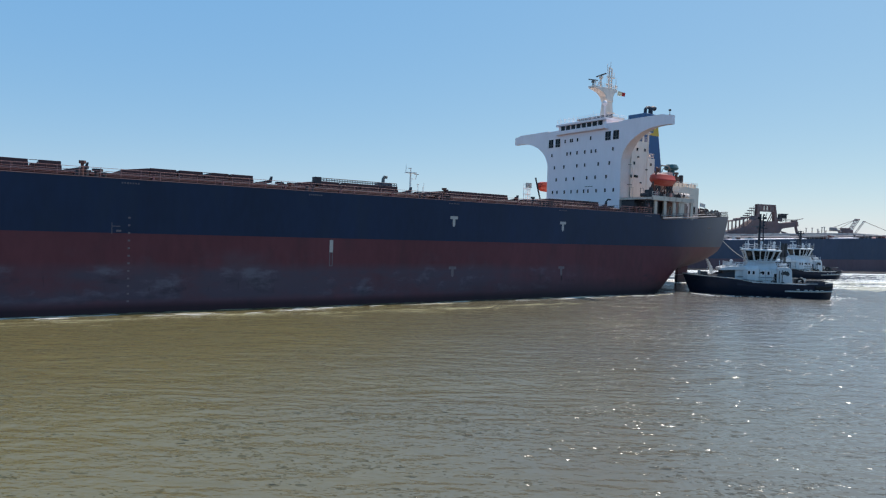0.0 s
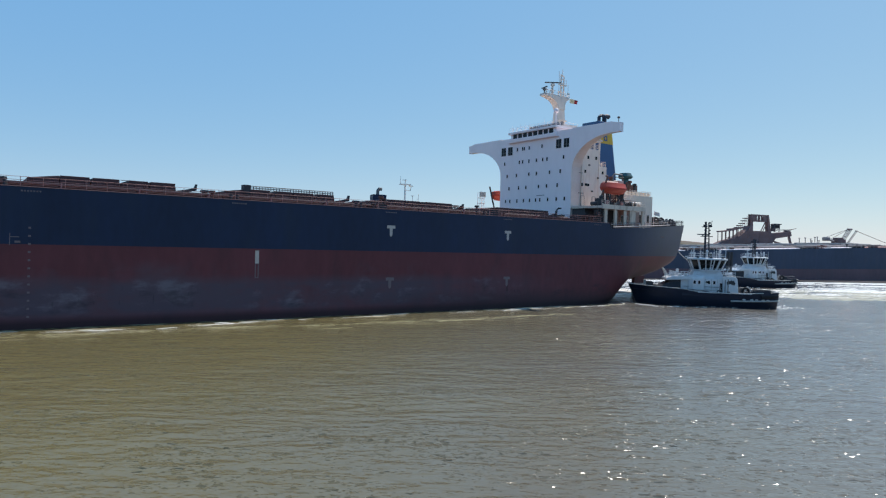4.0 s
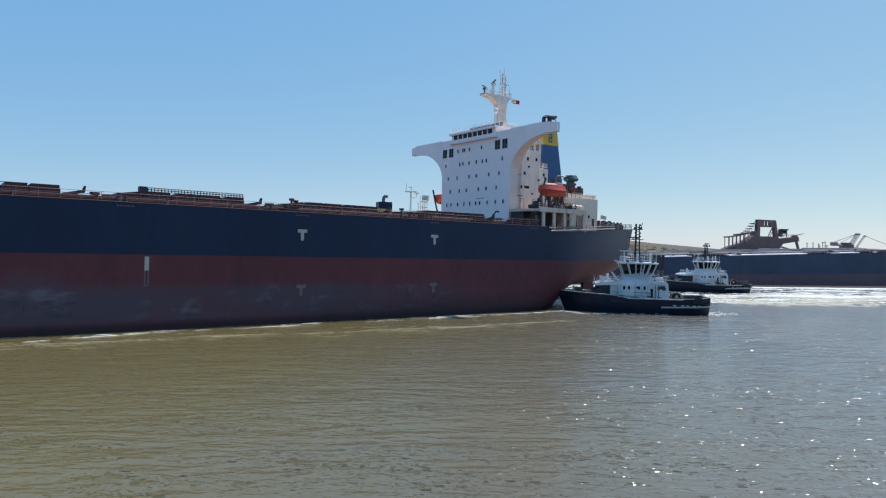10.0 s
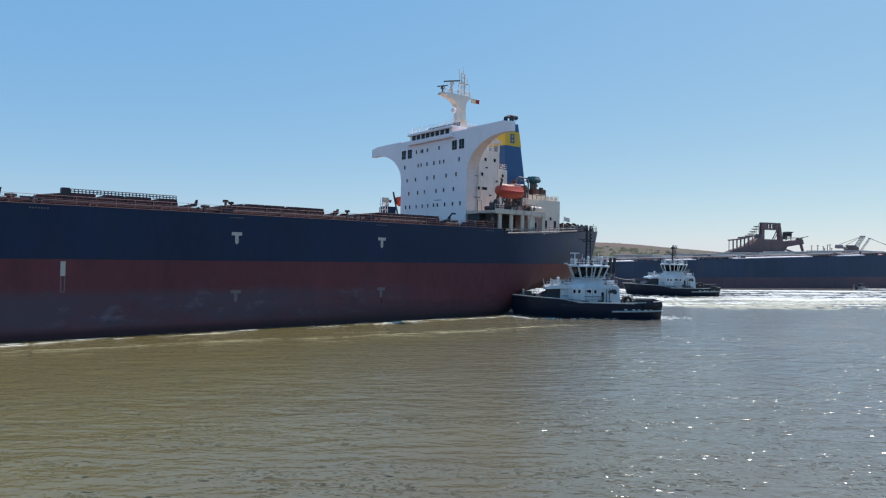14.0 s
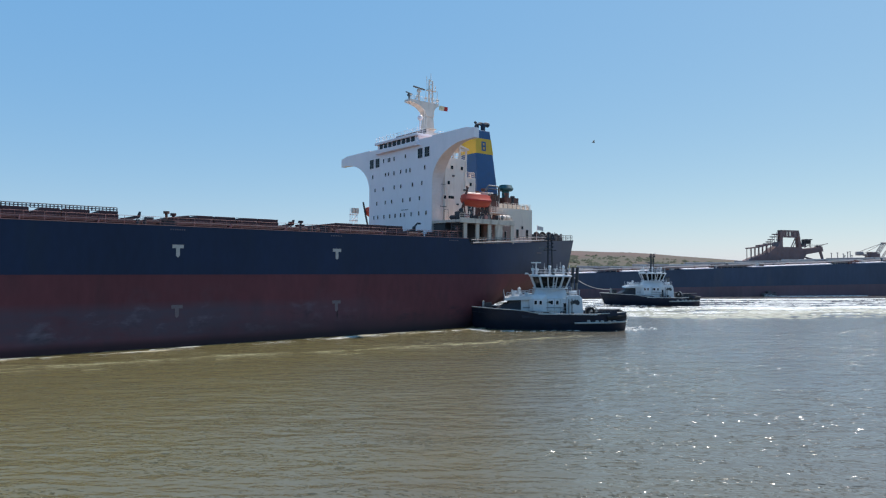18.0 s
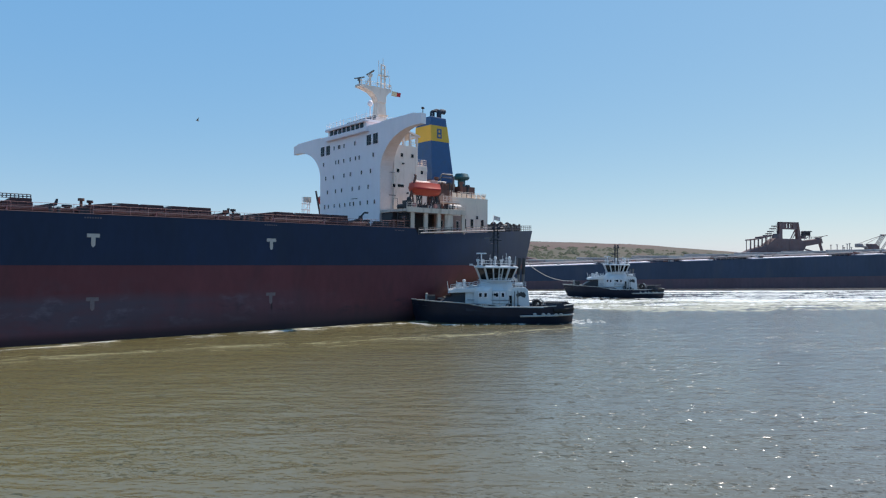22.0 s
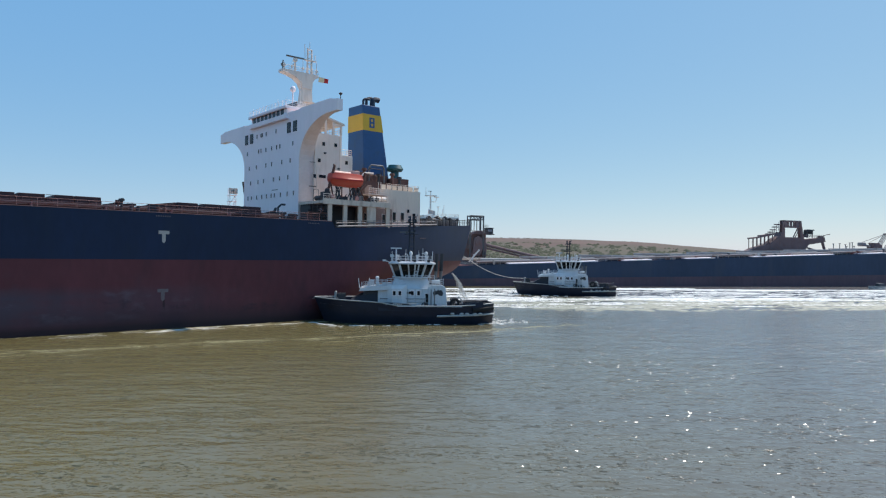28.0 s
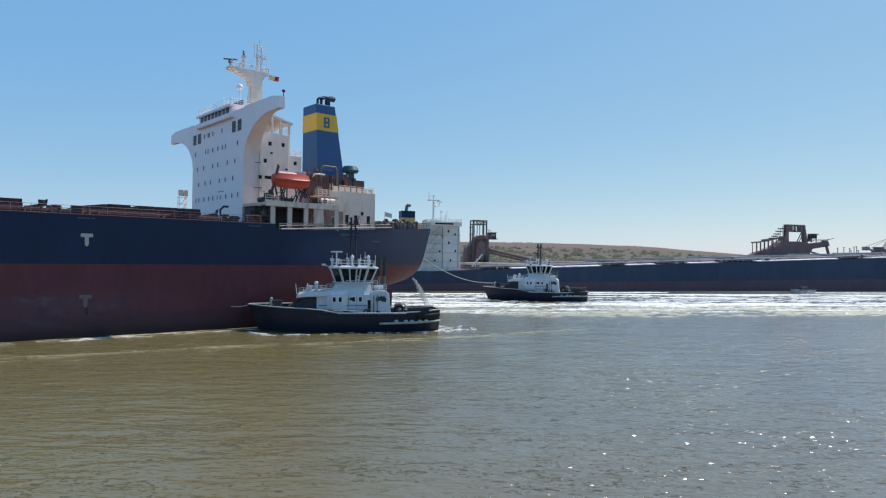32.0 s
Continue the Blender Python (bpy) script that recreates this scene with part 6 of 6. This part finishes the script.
for k in range(12):
    x = 22.5 + 2.45 * k
    part("boom_brace", Shape().rod((x, 25.6, 13.4 - 0.203 * (x - 21.4)), (x + 1.2, 25.6, 12.2 - 0.197 * (x - 21.4)), 0.15), M_LOADER, second)
second.matrix_world = BACK
tagged(second, "rust-brown ship loader with a tall square gantry", "ship loader", "ore loaders")

stacker = new("ore_stacker")
s = Shape().path([(196, 26, 17.2), (203.5, 26, 15.6), (216, 26, 15.2)], 0.4)
for x, z in ((203.6, -1.6), (205.4, -1.5), (208.6, -2.2)):
    s.rod((x, 26, 14.8), (x + 5.8, 26, 23.4 + z), 0.17).rod((x + 0.9, 26, 14.8), (x + 6.5, 26, 23.2 + z), 0.14)
s.path([(209.2, 26, 21.9), (212.0, 26, 21.9)], 0.35).path([(214.2, 26, 21.2), (215.6, 26, 21.1)], 0.25)
s.path([(197, 26, 18.0), (210, 26, 21.9)], 0.12).path([(199, 26, 17.0), (210, 26, 21.8)], 0.1).path([(215, 26, 21.1), (236, 26, 15.6)], 0.12)
for q in range(5):
    s.path([(204.4 + 1.15 * q, 26, 15.8 + 1.4 * q), (206.4 + 1.15 * q, 26, 15.8 + 1.4 * q)], 0.12)
part("frame", s, M_LOADER_L, stacker, "pale lattice stacker frame")
part("counterweight", Shape().box(195.4, 197.8, 24.8, 27.2, 16.2, 17.9), M_LOADER_L, stacker, bevel=0.35)
part("machine_house", Shape().box(201.4, 206.6, 24.4, 27.6, 14.8, 17.0).box(202.2, 205.4, 24.6, 27.4, 17.0, 17.8), M_LOADER, stacker, "brown machine house", bevel=0.1)
part("base", Shape().box(202, 214, 23, 29, 12.2, 14.8).box(204, 212, 24, 28, 2, 12.2), M_LOADER_L, stacker)
stacker.matrix_world = BACK
tagged(stacker, "pale grey lattice ore stacker", "stacker")
for x, h in ((181.0, 14.6), (184.4, 14.8), (187.6, 14.4), (188.3, 13.6), (190.0, 15.2), (191.4, 15.4), (192.4, 13.8)):
    p = new("light_pole", Shape().rod((0, 0, 0), (0, 0, h), 0.16).box(-0.5, 0.4, -0.1, 0.1, h - 0.3, h).mesh("light_pole", M_LOADER_L))
    p.matrix_world = BACK @ pose(x, 26, 2.5)
    tagged(p, "thin grey light pole on the wharf", "light pole", "wharf light poles")

# ---- the shore and its low hill ----
CREST = ((-60, 1.3), (0, 1.5), (20, 1.6), (31, 1.42), (35.6, 1.45), (38.6, 1.43), (42.4, 1.38), (47, 1.28), (51.5, 1.04), (55.3, 0.78), (58, 0.5), (64, 0.25), (80, 0.2), (110, 0.2))


def crest(az):
    for (a, e), (b, f) in zip(CREST, CREST[1:]):
        if az <= b:
            return e + (f - e) * (az - a) / (b - a)
    return 0.2


def land_z(az, r):
    top = 9.96 + 900 * math.tan(radians(crest(az)))
    k = min(1, max(0, (r - 330) / 570))
    k = k * k * (3 - 2 * k)
    wob = 1.2 * noise.noise((math.sin(radians(az)) * r / 60, math.cos(radians(az)) * r / 60, 0)) * k
    return 2.0 + (top - 2.0) * k + wob if r <= 900 else top + wob - (r - 900) * 0.01


def out(az, r):
    """The shore draws back behind the berth."""
    return r + max(0.0, az - 48) * 9


def hill_material():
    """Red-brown dry slope, grey-green with low scrub towards its foot."""
    m = mat("dry_scrub_ground", (0.138, 0.083, 0.066), 0.95, var=0.25, scale=0.02, grime=((0.135, 0.102, 0.070), 0.7), bump=0.4)
    nt = m.node_tree
    b = nt.nodes["Principled BSDF"]
    prev = b.inputs["Base Color"].links[0].from_socket
    tc = nt.nodes.new("ShaderNodeTexCoord")
    sep = nt.nodes.new("ShaderNodeSeparateXYZ")
    nt.links.new(tc.outputs["Object"], sep.inputs[0])
    low = nt.nodes.new("ShaderNodeMapRange")
    low.inputs[1].default_value, low.inputs[2].default_value, low.inputs[3].default_value, low.inputs[4].default_value = 8.0, 31.0, 0.38, -0.14
    nt.links.new(sep.outputs[2], low.inputs[0])
    n = nt.nodes.new("ShaderNodeTexNoise")
    n.inputs["Scale"].default_value, n.inputs["Detail"].default_value = 0.018, 8
    nt.links.new(tc.outputs["Object"], n.inputs["Vector"])
    add = nt.nodes.new("ShaderNodeMath")
    nt.links.new(low.outputs[0], add.inputs[0])
    nt.links.new(n.outputs[0], add.inputs[1])
    r = nt.nodes.new("ShaderNodeMapRange")
    r.inputs[1].default_value, r.inputs[2].default_value, r.inputs[4].default_value = 0.46, 0.66, 0.85
    nt.links.new(add.outputs[0], r.inputs[0])
    mx = nt.nodes.new("ShaderNodeMix")
    mx.data_type = "RGBA"
    nt.links.new(r.outputs[0], mx.inputs[0])
    nt.links.new(prev, mx.inputs[6])
    mx.inputs[7].default_value = (0.088, 0.080, 0.050, 1)
    nt.links.new(mx.outputs[2], b.inputs["Base Color"])
    return m


M_HILL = hill_material()
azs = [-60 + 2.0 * i for i in range(86)]
rs = [290, 330, 370, 420, 480, 540, 600, 680, 760, 830, 900, 1200, 2500, 4500]
s = Shape().loft([[(math.sin(radians(a)) * out(a, r), math.cos(radians(a)) * out(a, r), land_z(a, r)) for a in azs] for r in rs], closed=False, caps=False)
ground = new("ground", s.mesh("ground", M_HILL, smooth=True))
tagged(ground, "dry brown low hill with patches of green scrub", "hill", kind="structure")
random.seed(21)
M_BUSH = mat("grey_green_scrub", (0.100, 0.104, 0.058), 0.9, var=0.5, scale=0.12)
s = Shape()
for k in range(12000):
    a = random.uniform(28, 58)
    r = 330 + 360 * random.random() ** 1.3
    if k > 11700:
        r = random.uniform(870, 902)
    elif noise.noise((a * 1.3, r / 45, 3)) + 0.7 * noise.noise((a * 4, r / 12, 5)) < -0.25 + 0.0013 * (r - 330):
        continue
    x, y = math.sin(radians(a)) * out(a, r), math.cos(radians(a)) * out(a, r)
    z, q = land_z(a, r), (random.uniform(0.7, 2.2) if k <= 11700 else random.uniform(0.5, 1.1))
    if r < 480 and random.random() < 0.4:
        q *= 1.8
    top = [(x + q * (1 + 0.3 * random.random()) * math.cos(b), y + q * math.sin(b), z + q * random.uniform(-0.05, 0.12)) for b in (math.tau * i / 5 for i in range(5))]
    s.add([(x, y, z - 0.3)] + top + [(x + random.uniform(-0.3, 0.3), y, z + q * random.uniform(0.6, 0.9))], [(0, 1 + (i + 1) % 5, 1 + i) for i in range(5)] + [(6, 1 + i, 1 + (i + 1) % 5) for i in range(5)])
bush = new("scrub", s.mesh("scrub", M_BUSH))
tagged(bush, "grey-green scrub bushes on the low hill", "bushes", kind="stuff")


# ---- foam ----
def foam(name, label, spots, material=None):
    """Low ragged mounds of froth; spots: (x, y, length, width, turn)."""
    s = Shape()
    for x, y, a, b, turn in spots:
        n = 9
        c, d = math.cos(turn), math.sin(turn)
        ring = []
        for i in range(n):
            t = math.tau * i / n
            u, v = a * math.cos(t) * random.uniform(0.55, 1.1), b * math.sin(t) * random.uniform(0.5, 1.2)
            ring.append((x + u * c - v * d, y + u * d + v * c, 0.01))
        s.add(ring + [(x, y, 0.03 + 0.25 * b)], [(i, (i + 1) % n, n) for i in range(n)])
    ob = new(name, s.mesh(name, material or M_FOAM))
    return tagged(ob, label, "foam", kind="stuff")


def froth(x, y, s):
    return noise.noise((x * s, y * s * 2.2, 7.3))


def ribbons(name, label, lines, material):
    """Thin wavering strips of froth; lines: lists of (x, y, half width)."""
    s = Shape()
    for pts in lines:
        left, right = [], []
        for x, y, w in pts:
            left.append((x, y + w, 0.012))
            right.append((x, y - w, 0.012))
        ridge = [(x, y, 0.015 + 0.30 * w) for x, y, w in pts]
        n = len(pts)
        s.add(left + ridge + right, [(i, i + 1, n + i + 1, n + i) for i in range(n - 1)] + [(n + i, n + i + 1, 2 * n + i + 1, 2 * n + i) for i in range(n - 1)])
    ob = new(name, s.mesh(name, material))
    return tagged(ob, label, "foam", kind="stuff")


def strand(x, y, length, w, follow, wander):
    """One strip from x on; follow(x) is the line that it keeps beside, y the distance from it."""
    pts, n = [], max(4, int(length / 0.45))
    ph = random.uniform(0, 9)
    for i in range(n + 1):
        u = i / n
        px = x + length * u
        off = wander * (0.7 * noise.noise((px * 0.35, y * 1.7, ph)) + 0.35 * noise.noise((px * 1.3, y, ph + 3)))
        pts.append((px, follow(px) - y + off, max(0.012, w * (math.sin(math.pi * min(1, max(0, u))) ** 0.5) * (0.55 + 0.9 * abs(noise.noise((px * 1.1, ph, 2)))))))
    return pts


def beside(x):
    return MID - hull_y(min(x, 62.0), 0.2)


random.seed(31)
white, grey = [], []
for k in range(900):
    x = random.uniform(-170, 66)
    swell = 1.0 + 0.9 * noise.noise((x * 0.07, 0.5, 1.0)) + 0.6 * noise.noise((x * 0.21, 2.5, 4.0))
    d = max(0.9, 2.0 * swell + random.gauss(0, 0.7))
    if noise.noise((x * 0.11, d * 0.5, 8.0)) + 0.5 * noise.noise((x * 0.4, d, 2.0)) < 0.10:
        continue
    strip = strand(x, d, random.uniform(0.6, 4.0), random.choice((0.02, 0.03, 0.05, 0.10)), beside, 0.8)
    (white if random.random() < 0.55 else grey).append(strip)
for k in range(160):
    x = random.uniform(-170, 66)
    grey.append(strand(x, random.uniform(0.1, 0.9), random.uniform(0.5, 2.5), random.choice((0.02, 0.04)), beside, 0.15))
for k in range(900):
    x = random.uniform(64, 84)
    white.append(strand(x, random.uniform(-34, -3), random.uniform(1.0, 4.5), random.uniform(0.08, 0.30), lambda px: MID - 4.0, 0.8))
hull_foam = ribbons("hull_foam", "white froth streaming along the carrier's waterline", white, M_FOAM)
hull_froth = ribbons("hull_froth", "thin greyish froth close beside the carrier", grey, M_THINFOAM)


def drift(x):
    return 74.2 - 0.05 * max(0.0, x) + 0.8 * math.sin(x * 0.10) + 0.4 * math.sin(x * 0.31 + 1)


random.seed(35)
lines = []
for k in range(300):
    x = random.uniform(-70, 75)
    if noise.noise((x * 0.06, 3.0, 1.0)) < -0.28:
        continue
    d = random.gauss(0, 0.3) if random.random() < 0.55 else random.gauss(0.4, 1.8)
    lines.append(strand(x, d, random.uniform(0.6, 4.0), random.choice((0.012, 0.02, 0.035)), drift, 0.9))
line_foam = ribbons("foam_line", "thin yellowish line of froth beside the carrier", lines, M_OLDFOAM)
random.seed(32)
spots = []
slick = []
while len(spots) < 55000:
    x = random.uniform(-60, 190)
    y = random.uniform(-40, 29)
    core = 1.15 * math.exp(-((y + 19) / 5.5) ** 2) + 1.3 * math.exp(-((y - 27) / 2.5) ** 2) + (0.42 if y > -19 else 0.08) + 0.55 * math.exp(-((y + 31) / 1.3) ** 2)
    streak = noise.noise((x / 26, y / 2.0, 1)) + 0.7 * noise.noise((x / 5, y / 0.7, 4)) + 0.4 * noise.noise((x / 1.5, y / 0.4, 9))
    if streak > 0.58 - 0.55 * core:
        spots.append((x, y, random.uniform(0.25, 1.0), random.uniform(0.07, 0.26), random.gauss(0, 0.2)))
    elif y < -12 and len(slick) < 6000 and noise.noise((x / 30, y / 4, 6)) > -0.15:
        slick.append((x, y - 9 * random.random(), random.uniform(0.5, 2.2), random.uniform(0.12, 0.4), random.gauss(0, 0.12)))
wash_foam = foam("wash_foam", "broad white propeller wash streaming from the far tug", spots)
wash_slick = foam("wash_slick", "pale churned water at the edges of the wash", slick, M_MILK)
random.seed(33)
spots = []
for k in range(500):
    x = 9 + 9 * random.random() ** 2
    y = -2.5 + random.gauss(0, 1.6)
    if froth(x, y * 2, 0.4) > -0.1 + 0.03 * (x - 9):
        spots.append((x, y, random.uniform(0.1, 0.5), random.uniform(0.03, 0.12), random.gauss(0, 0.2)))
for k in range(420):
    x = random.uniform(-12, 13)
    y = -4.9 - abs(random.gauss(0, 0.5))
    if froth(x, y * 2, 0.5) > 0.05:
        spots.append((x, y, random.uniform(0.08, 0.35), random.uniform(0.03, 0.08), random.gauss(0, 0.3)))
for k in range(60):
    x = -13.2 + abs(random.gauss(0, 1.0))
    y = -0.6 - 2.2 * (x + 13.2) ** 0.5 - abs(random.gauss(0, 0.35))
    spots.append((x, y, random.uniform(0.1, 0.5), random.uniform(0.04, 0.14), random.gauss(-0.9, 0.4)))
tug_foam = foam("tug_foam", "white wash round the near tug", spots)

# tow line from the far tug to the carrier's stern
pts = [Vector((44.1 * k / 20, 0, 11.0 * (k / 20) - 3.2 * math.sin(math.pi * k / 20) * (1 - 0.25 * k / 20))) for k in range(21)]
tow_line = new("tow_line", Shape().path(pts, 0.07).mesh("tow_line", M_ROPE))
tagged(tow_line, "pale tow line from the far tug to the carrier's stern", "rope")


# ---- small boats and a gull ----
M_BOAT = mat("dark_grey_boat_paint", (0.075, 0.075, 0.085), 0.5, var=0.2, scale=1.0)
M_BOAT_PALE = mat("pale_grey_boat_paint", (0.46, 0.46, 0.47), 0.5, var=0.2, scale=1.0)


def motorboat(k, paint):
    """An open cabin boat with its bow to -x; k scales its length."""
    boat = new("motorboat")
    rings = [[(k * x, w * y, z0 + (z1 - z0) * v) for y, v in ((-1, 1), (-0.75, 0.1), (0, -0.4), (0.75, 0.1), (1, 1))] for x, w, z0, z1 in ((-3.3, 0.1, 0.6, 1.35), (-2.4, 0.75, 0.3, 1.2), (-0.5, 1.15, 0.05, 1.0), (3.0, 1.1, 0.0, 0.9))]
    hull = part("hull", Shape().loft(rings, closed=False), paint, boat, smooth=True)
    part("gunwale", Shape().path([(-3.3 * k, 0, 1.36), (-2.4 * k, -0.76, 1.22), (-0.5 * k, -1.16, 1.02), (3.0 * k, -1.11, 0.92)], 0.06), M_STEEL, hull)
    part("deck", Shape().box(-2.2 * k, 2.9 * k, -0.9, 0.9, 0.7, 0.8), M_STEEL, boat)
    cabin = part("cabin", Shape().taper((-1.0 * k, 0.9 * k, -0.85, 0.85, 0.8), (-0.5 * k, 0.7 * k, -0.7, 0.7, 1.9)).box(-0.6 * k, 1.0 * k, -0.8, 0.8, 1.9, 2.0), M_BOAT, boat, "low dark cabin")
    part("windscreen", Shape().prism([(-0.93 * k, 1.15), (-0.62 * k, 1.75), (-0.58 * k, 1.75), (-0.88 * k, 1.15)], "y", -0.7, 0.7), M_GLASS, cabin)
    part("rail", railing([(-2.2 * k, -0.7, 1.1), (-1.1 * k, -0.95, 1.05)], 0.5, 0.7, 0.03, 2), M_STEEL, boat)
    part("outboard", Shape().box(3.0 * k, 3.0 * k + 0.5, -0.3, 0.3, 0.3, 1.4), M_DARK, boat, bevel=0.05)
    s = Shape()
    for i in range(260):
        u = random.random()
        q = random.uniform(0.05, 0.14)
        s.ball((k * (-2.6 + 4.2 * u) + random.gauss(0, 0.2), random.choice((-1, 1)) * (0.8 + 1.2 * u + random.gauss(0, 0.25)), abs(random.gauss(0.15, 0.45)) * (1.1 - 0.6 * u)), q * 1.6, q, q, 5, 3)
    part("bow_spray", s, M_SPRAY, boat, "white spray thrown from the bow")["kind"] = "stuff"
    return boat


random.seed(40)
boat_a = motorboat(0.9, M_BOAT)
boat_b = motorboat(1.45, M_BOAT_PALE)
tagged(boat_a, "dark grey motorboat throwing white spray past the moored ship", "motorboat", "motorboats")
tagged(boat_b, "pale grey motorboat with a dark cabin throwing white spray", "motorboat", "motorboats")
random.seed(41)
spots = [(random.uniform(3, 45), random.gauss(0, 0.8), random.uniform(0.4, 1.6), random.uniform(0.15, 0.5), 0) for k in range(260)]
foam_a = foam("boat_wake", "white wake behind a motorboat", spots)
foam_b = new("boat_wake", foam_a.data)
tagged(foam_b, "white wake behind a motorboat", "foam", kind="stuff")

gull = new("gull")
part("body", Shape().ball((0, 0, 0), 0.12, 0.035, 0.035, 10, 6).ball((-0.125, 0, 0.015), 0.035, 0.028, 0.028, 8, 5), M_BIRD, gull, smooth=True)
wing = Shape().add([(q * x, q * y, q * z) for q in (0.65,) for x, y, z in ((-0.1, 0, 0), (0.12, 0, 0), (0.05, 0.35, 0.1), (-0.12, 0.35, 0.1), (0.12, 0.72, 0.02), (0.06, 0.7, 0.02), (-0.1, 0, 0.02), (0.12, 0, 0.02), (0.05, 0.35, 0.12), (-0.12, 0.35, 0.12))],
                   [(0, 1, 2, 3), (3, 2, 4, 5), (6, 9, 8, 7), (9, 5, 4, 8)]).mesh("wing", M_BIRD)
wing_l = part("wing", wing, None, gull)
wing_r = part("wing", wing, None, gull)
wing_r.matrix_local = pose(0, 0, 0, 180, 0, 0)
tagged(gull, "grey gull gliding across the sky", "bird")


# ---- what moves ----
def motions():
    walk(ship, [(t, pose(x, y, 0, 0, 0, a)) for t, x, y, a in (
        (0.0, 55.25, 79.04, 0.00),
        (2.0, 50.97, 79.98, 0.70),
        (4.0, 46.65, 80.86, 1.37),
        (6.0, 42.28, 81.67, 2.04),
        (8.0, 37.92, 82.42, 2.68),
        (10.0, 33.52, 83.09, 3.31),
        (12.0, 29.10, 83.70, 3.93),
        (14.0, 24.73, 84.23, 4.52),
        (16.0, 20.36, 84.70, 5.10),
        (18.0, 15.87, 85.10, 5.67),
        (20.0, 11.38, 85.43, 6.22),
        (22.0, 6.86, 85.69, 6.75),
        (24.0, 2.43, 85.89, 7.26),
        (26.0, -2.26, 86.01, 7.76),
        (28.0, -6.78, 86.07, 8.24),
        (30.0, -11.27, 86.05, 8.71),
        (32.0, -15.68, 85.97, 9.16),
    )])
    walk(scanner, [(0.5 * k, pose(49.2, 18.6, 44.1, 0, 0, 63.6 - 163.6 * (0.5 * k - 28.7))) for k in range(65)])
    walk(small_scanner, [(0.5 * k, pose(46.9, 18.6, 42.8, 0, 0, 63.6 - 158.0 * (0.5 * k - 28.0))) for k in range(65)])
    walk(line_foam, [(0.0, pose(1.5, 0, 0)), (32.0, pose(-3.0, 0, 0))])
    for strips in (hull_foam, hull_froth):
        walk(strips, [(0.0, pose(55.25, 79.04, 0.0)), (16.0, pose(20.36, 84.70, 0, 0, 0, 5.1)), (32.0, pose(-15.68, 85.97, 0, 0, 0, 9.16))])
    near = (
        (0.0, 121.69, 71.89, -48.48),
        (6.0, 105.06, 76.21, -45.10),
        (9.0, 96.92, 78.32, -43.21),
        (13.0, 86.26, 80.95, -40.38),
        (19.0, 70.72, 84.06, -35.62),
        (23.0, 60.60, 85.15, -31.84),
        (28.0, 47.80, 85.59, -26.49),
        (32.0, 37.80, 85.34, -21.66),
    )
    walk(near_tug, [(t, pose(x, y, 0, 0, 0, a)) for t, x, y, a in near])
    walk(tug_foam, [(t, pose(x, y, 0, 0, 0, a * 0.6)) for t, x, y, a in near])
    far = (
        (0.0, 197.38, 104.07, -24.31),
        (6.0, 179.96, 111.78, -29.41),
        (9.0, 171.13, 114.86, -32.09),
        (13.0, 159.36, 118.36, -35.77),
        (19.0, 141.46, 123.24, -39.57),
        (23.0, 130.71, 125.53, -41.11),
        (28.0, 117.38, 127.05, -42.26),
        (32.0, 107.62, 128.16, -42.89),
    )
    walk(far_tug, [(t, pose(x, y, 0, 0, 0, a)) for t, x, y, a in far])
    walk(tow_line, [(t, pose(x, y, 4.0, 0, 0, a)) for t, x, y, a in (
        (0.0, 187.91, 108.35, 191.74),
        (6.0, 170.90, 116.88, 195.98),
        (9.0, 162.32, 120.39, 197.75),
        (13.0, 150.92, 124.44, 199.85),
        (19.0, 133.44, 129.87, 203.56),
        (23.0, 122.88, 132.37, 204.73),
        (28.0, 109.68, 134.04, 205.00),
        (32.0, 100.00, 135.24, 205.20),
    )])
    for wash in (wash_foam, wash_slick):
        walk(wash, [(t, pose(x + 12, y - 4, 0, 0, 0, -20)) for t, x, y, a in far])
    rows = ((0.0, 480.0, 80.0), (16.0, 251.0, 131.5), (20.0, 197.5, 145.5), (21.0, 174.5, 142.0), (22.5, 148.5, 141.3), (28.0, 139.2, 150.5), (32.0, 131.9, 157.0))
    walk(boat_a, [(t, pose(x, y, 0, 0, -3, -16)) for t, x, y in rows])
    walk(foam_a, [(t, pose(x, y, 0.02, 0, 0, -16)) for t, x, y in rows])
    rows = ((0.0, 470.0, 40.0), (28.0, 256.0, 116.0), (32.0, 226.0, 128.0))
    walk(boat_b, [(t, pose(x, y, 0, 0, -3, -20)) for t, x, y in rows])
    walk(foam_b, [(t, pose(x, y, 0.02, 0, 0, -20)) for t, x, y in rows])
    walk(gull, [(t, pose(x, y, z, 20 * math.sin(t * 3), 0, a)) for t, x, y, z, a in (
        (0.0, 150.0, -60.0, 30.0, -30.0), (14.0, 64.0, 10.0, 23.0, -30.0), (16.5, 52.1, 27.2, 21.7, -35.0), (17.0, 49.5, 32.1, 20.8, -40.0), (20.5, 20.5, 55.2, 21.5, -30.0), (21.0, 18.4, 55.7, 22.5, -15.0),
        (22.0, 12.2, 57.7, 21.2, -10.0), (23.0, 8.0, 58.9, 17.9, 0.0), (26.0, -10.0, 60.0, 17.0, 0.0), (32.0, -60.0, 62.0, 20.0, 0.0))])
    walk(wing_l, [(t * 0.5, pose(0, 0, 0, 25 * (-1) ** t)) for t in range(65)])
    walk(wing_r, [(t * 0.5, pose(0, 0, 0, 180 - 25 * (-1) ** t)) for t in range(65)])
    walk(water, [(0.0, pose(0, 0, 0)), (32.0, pose(-14, -9, 0))])


motions()
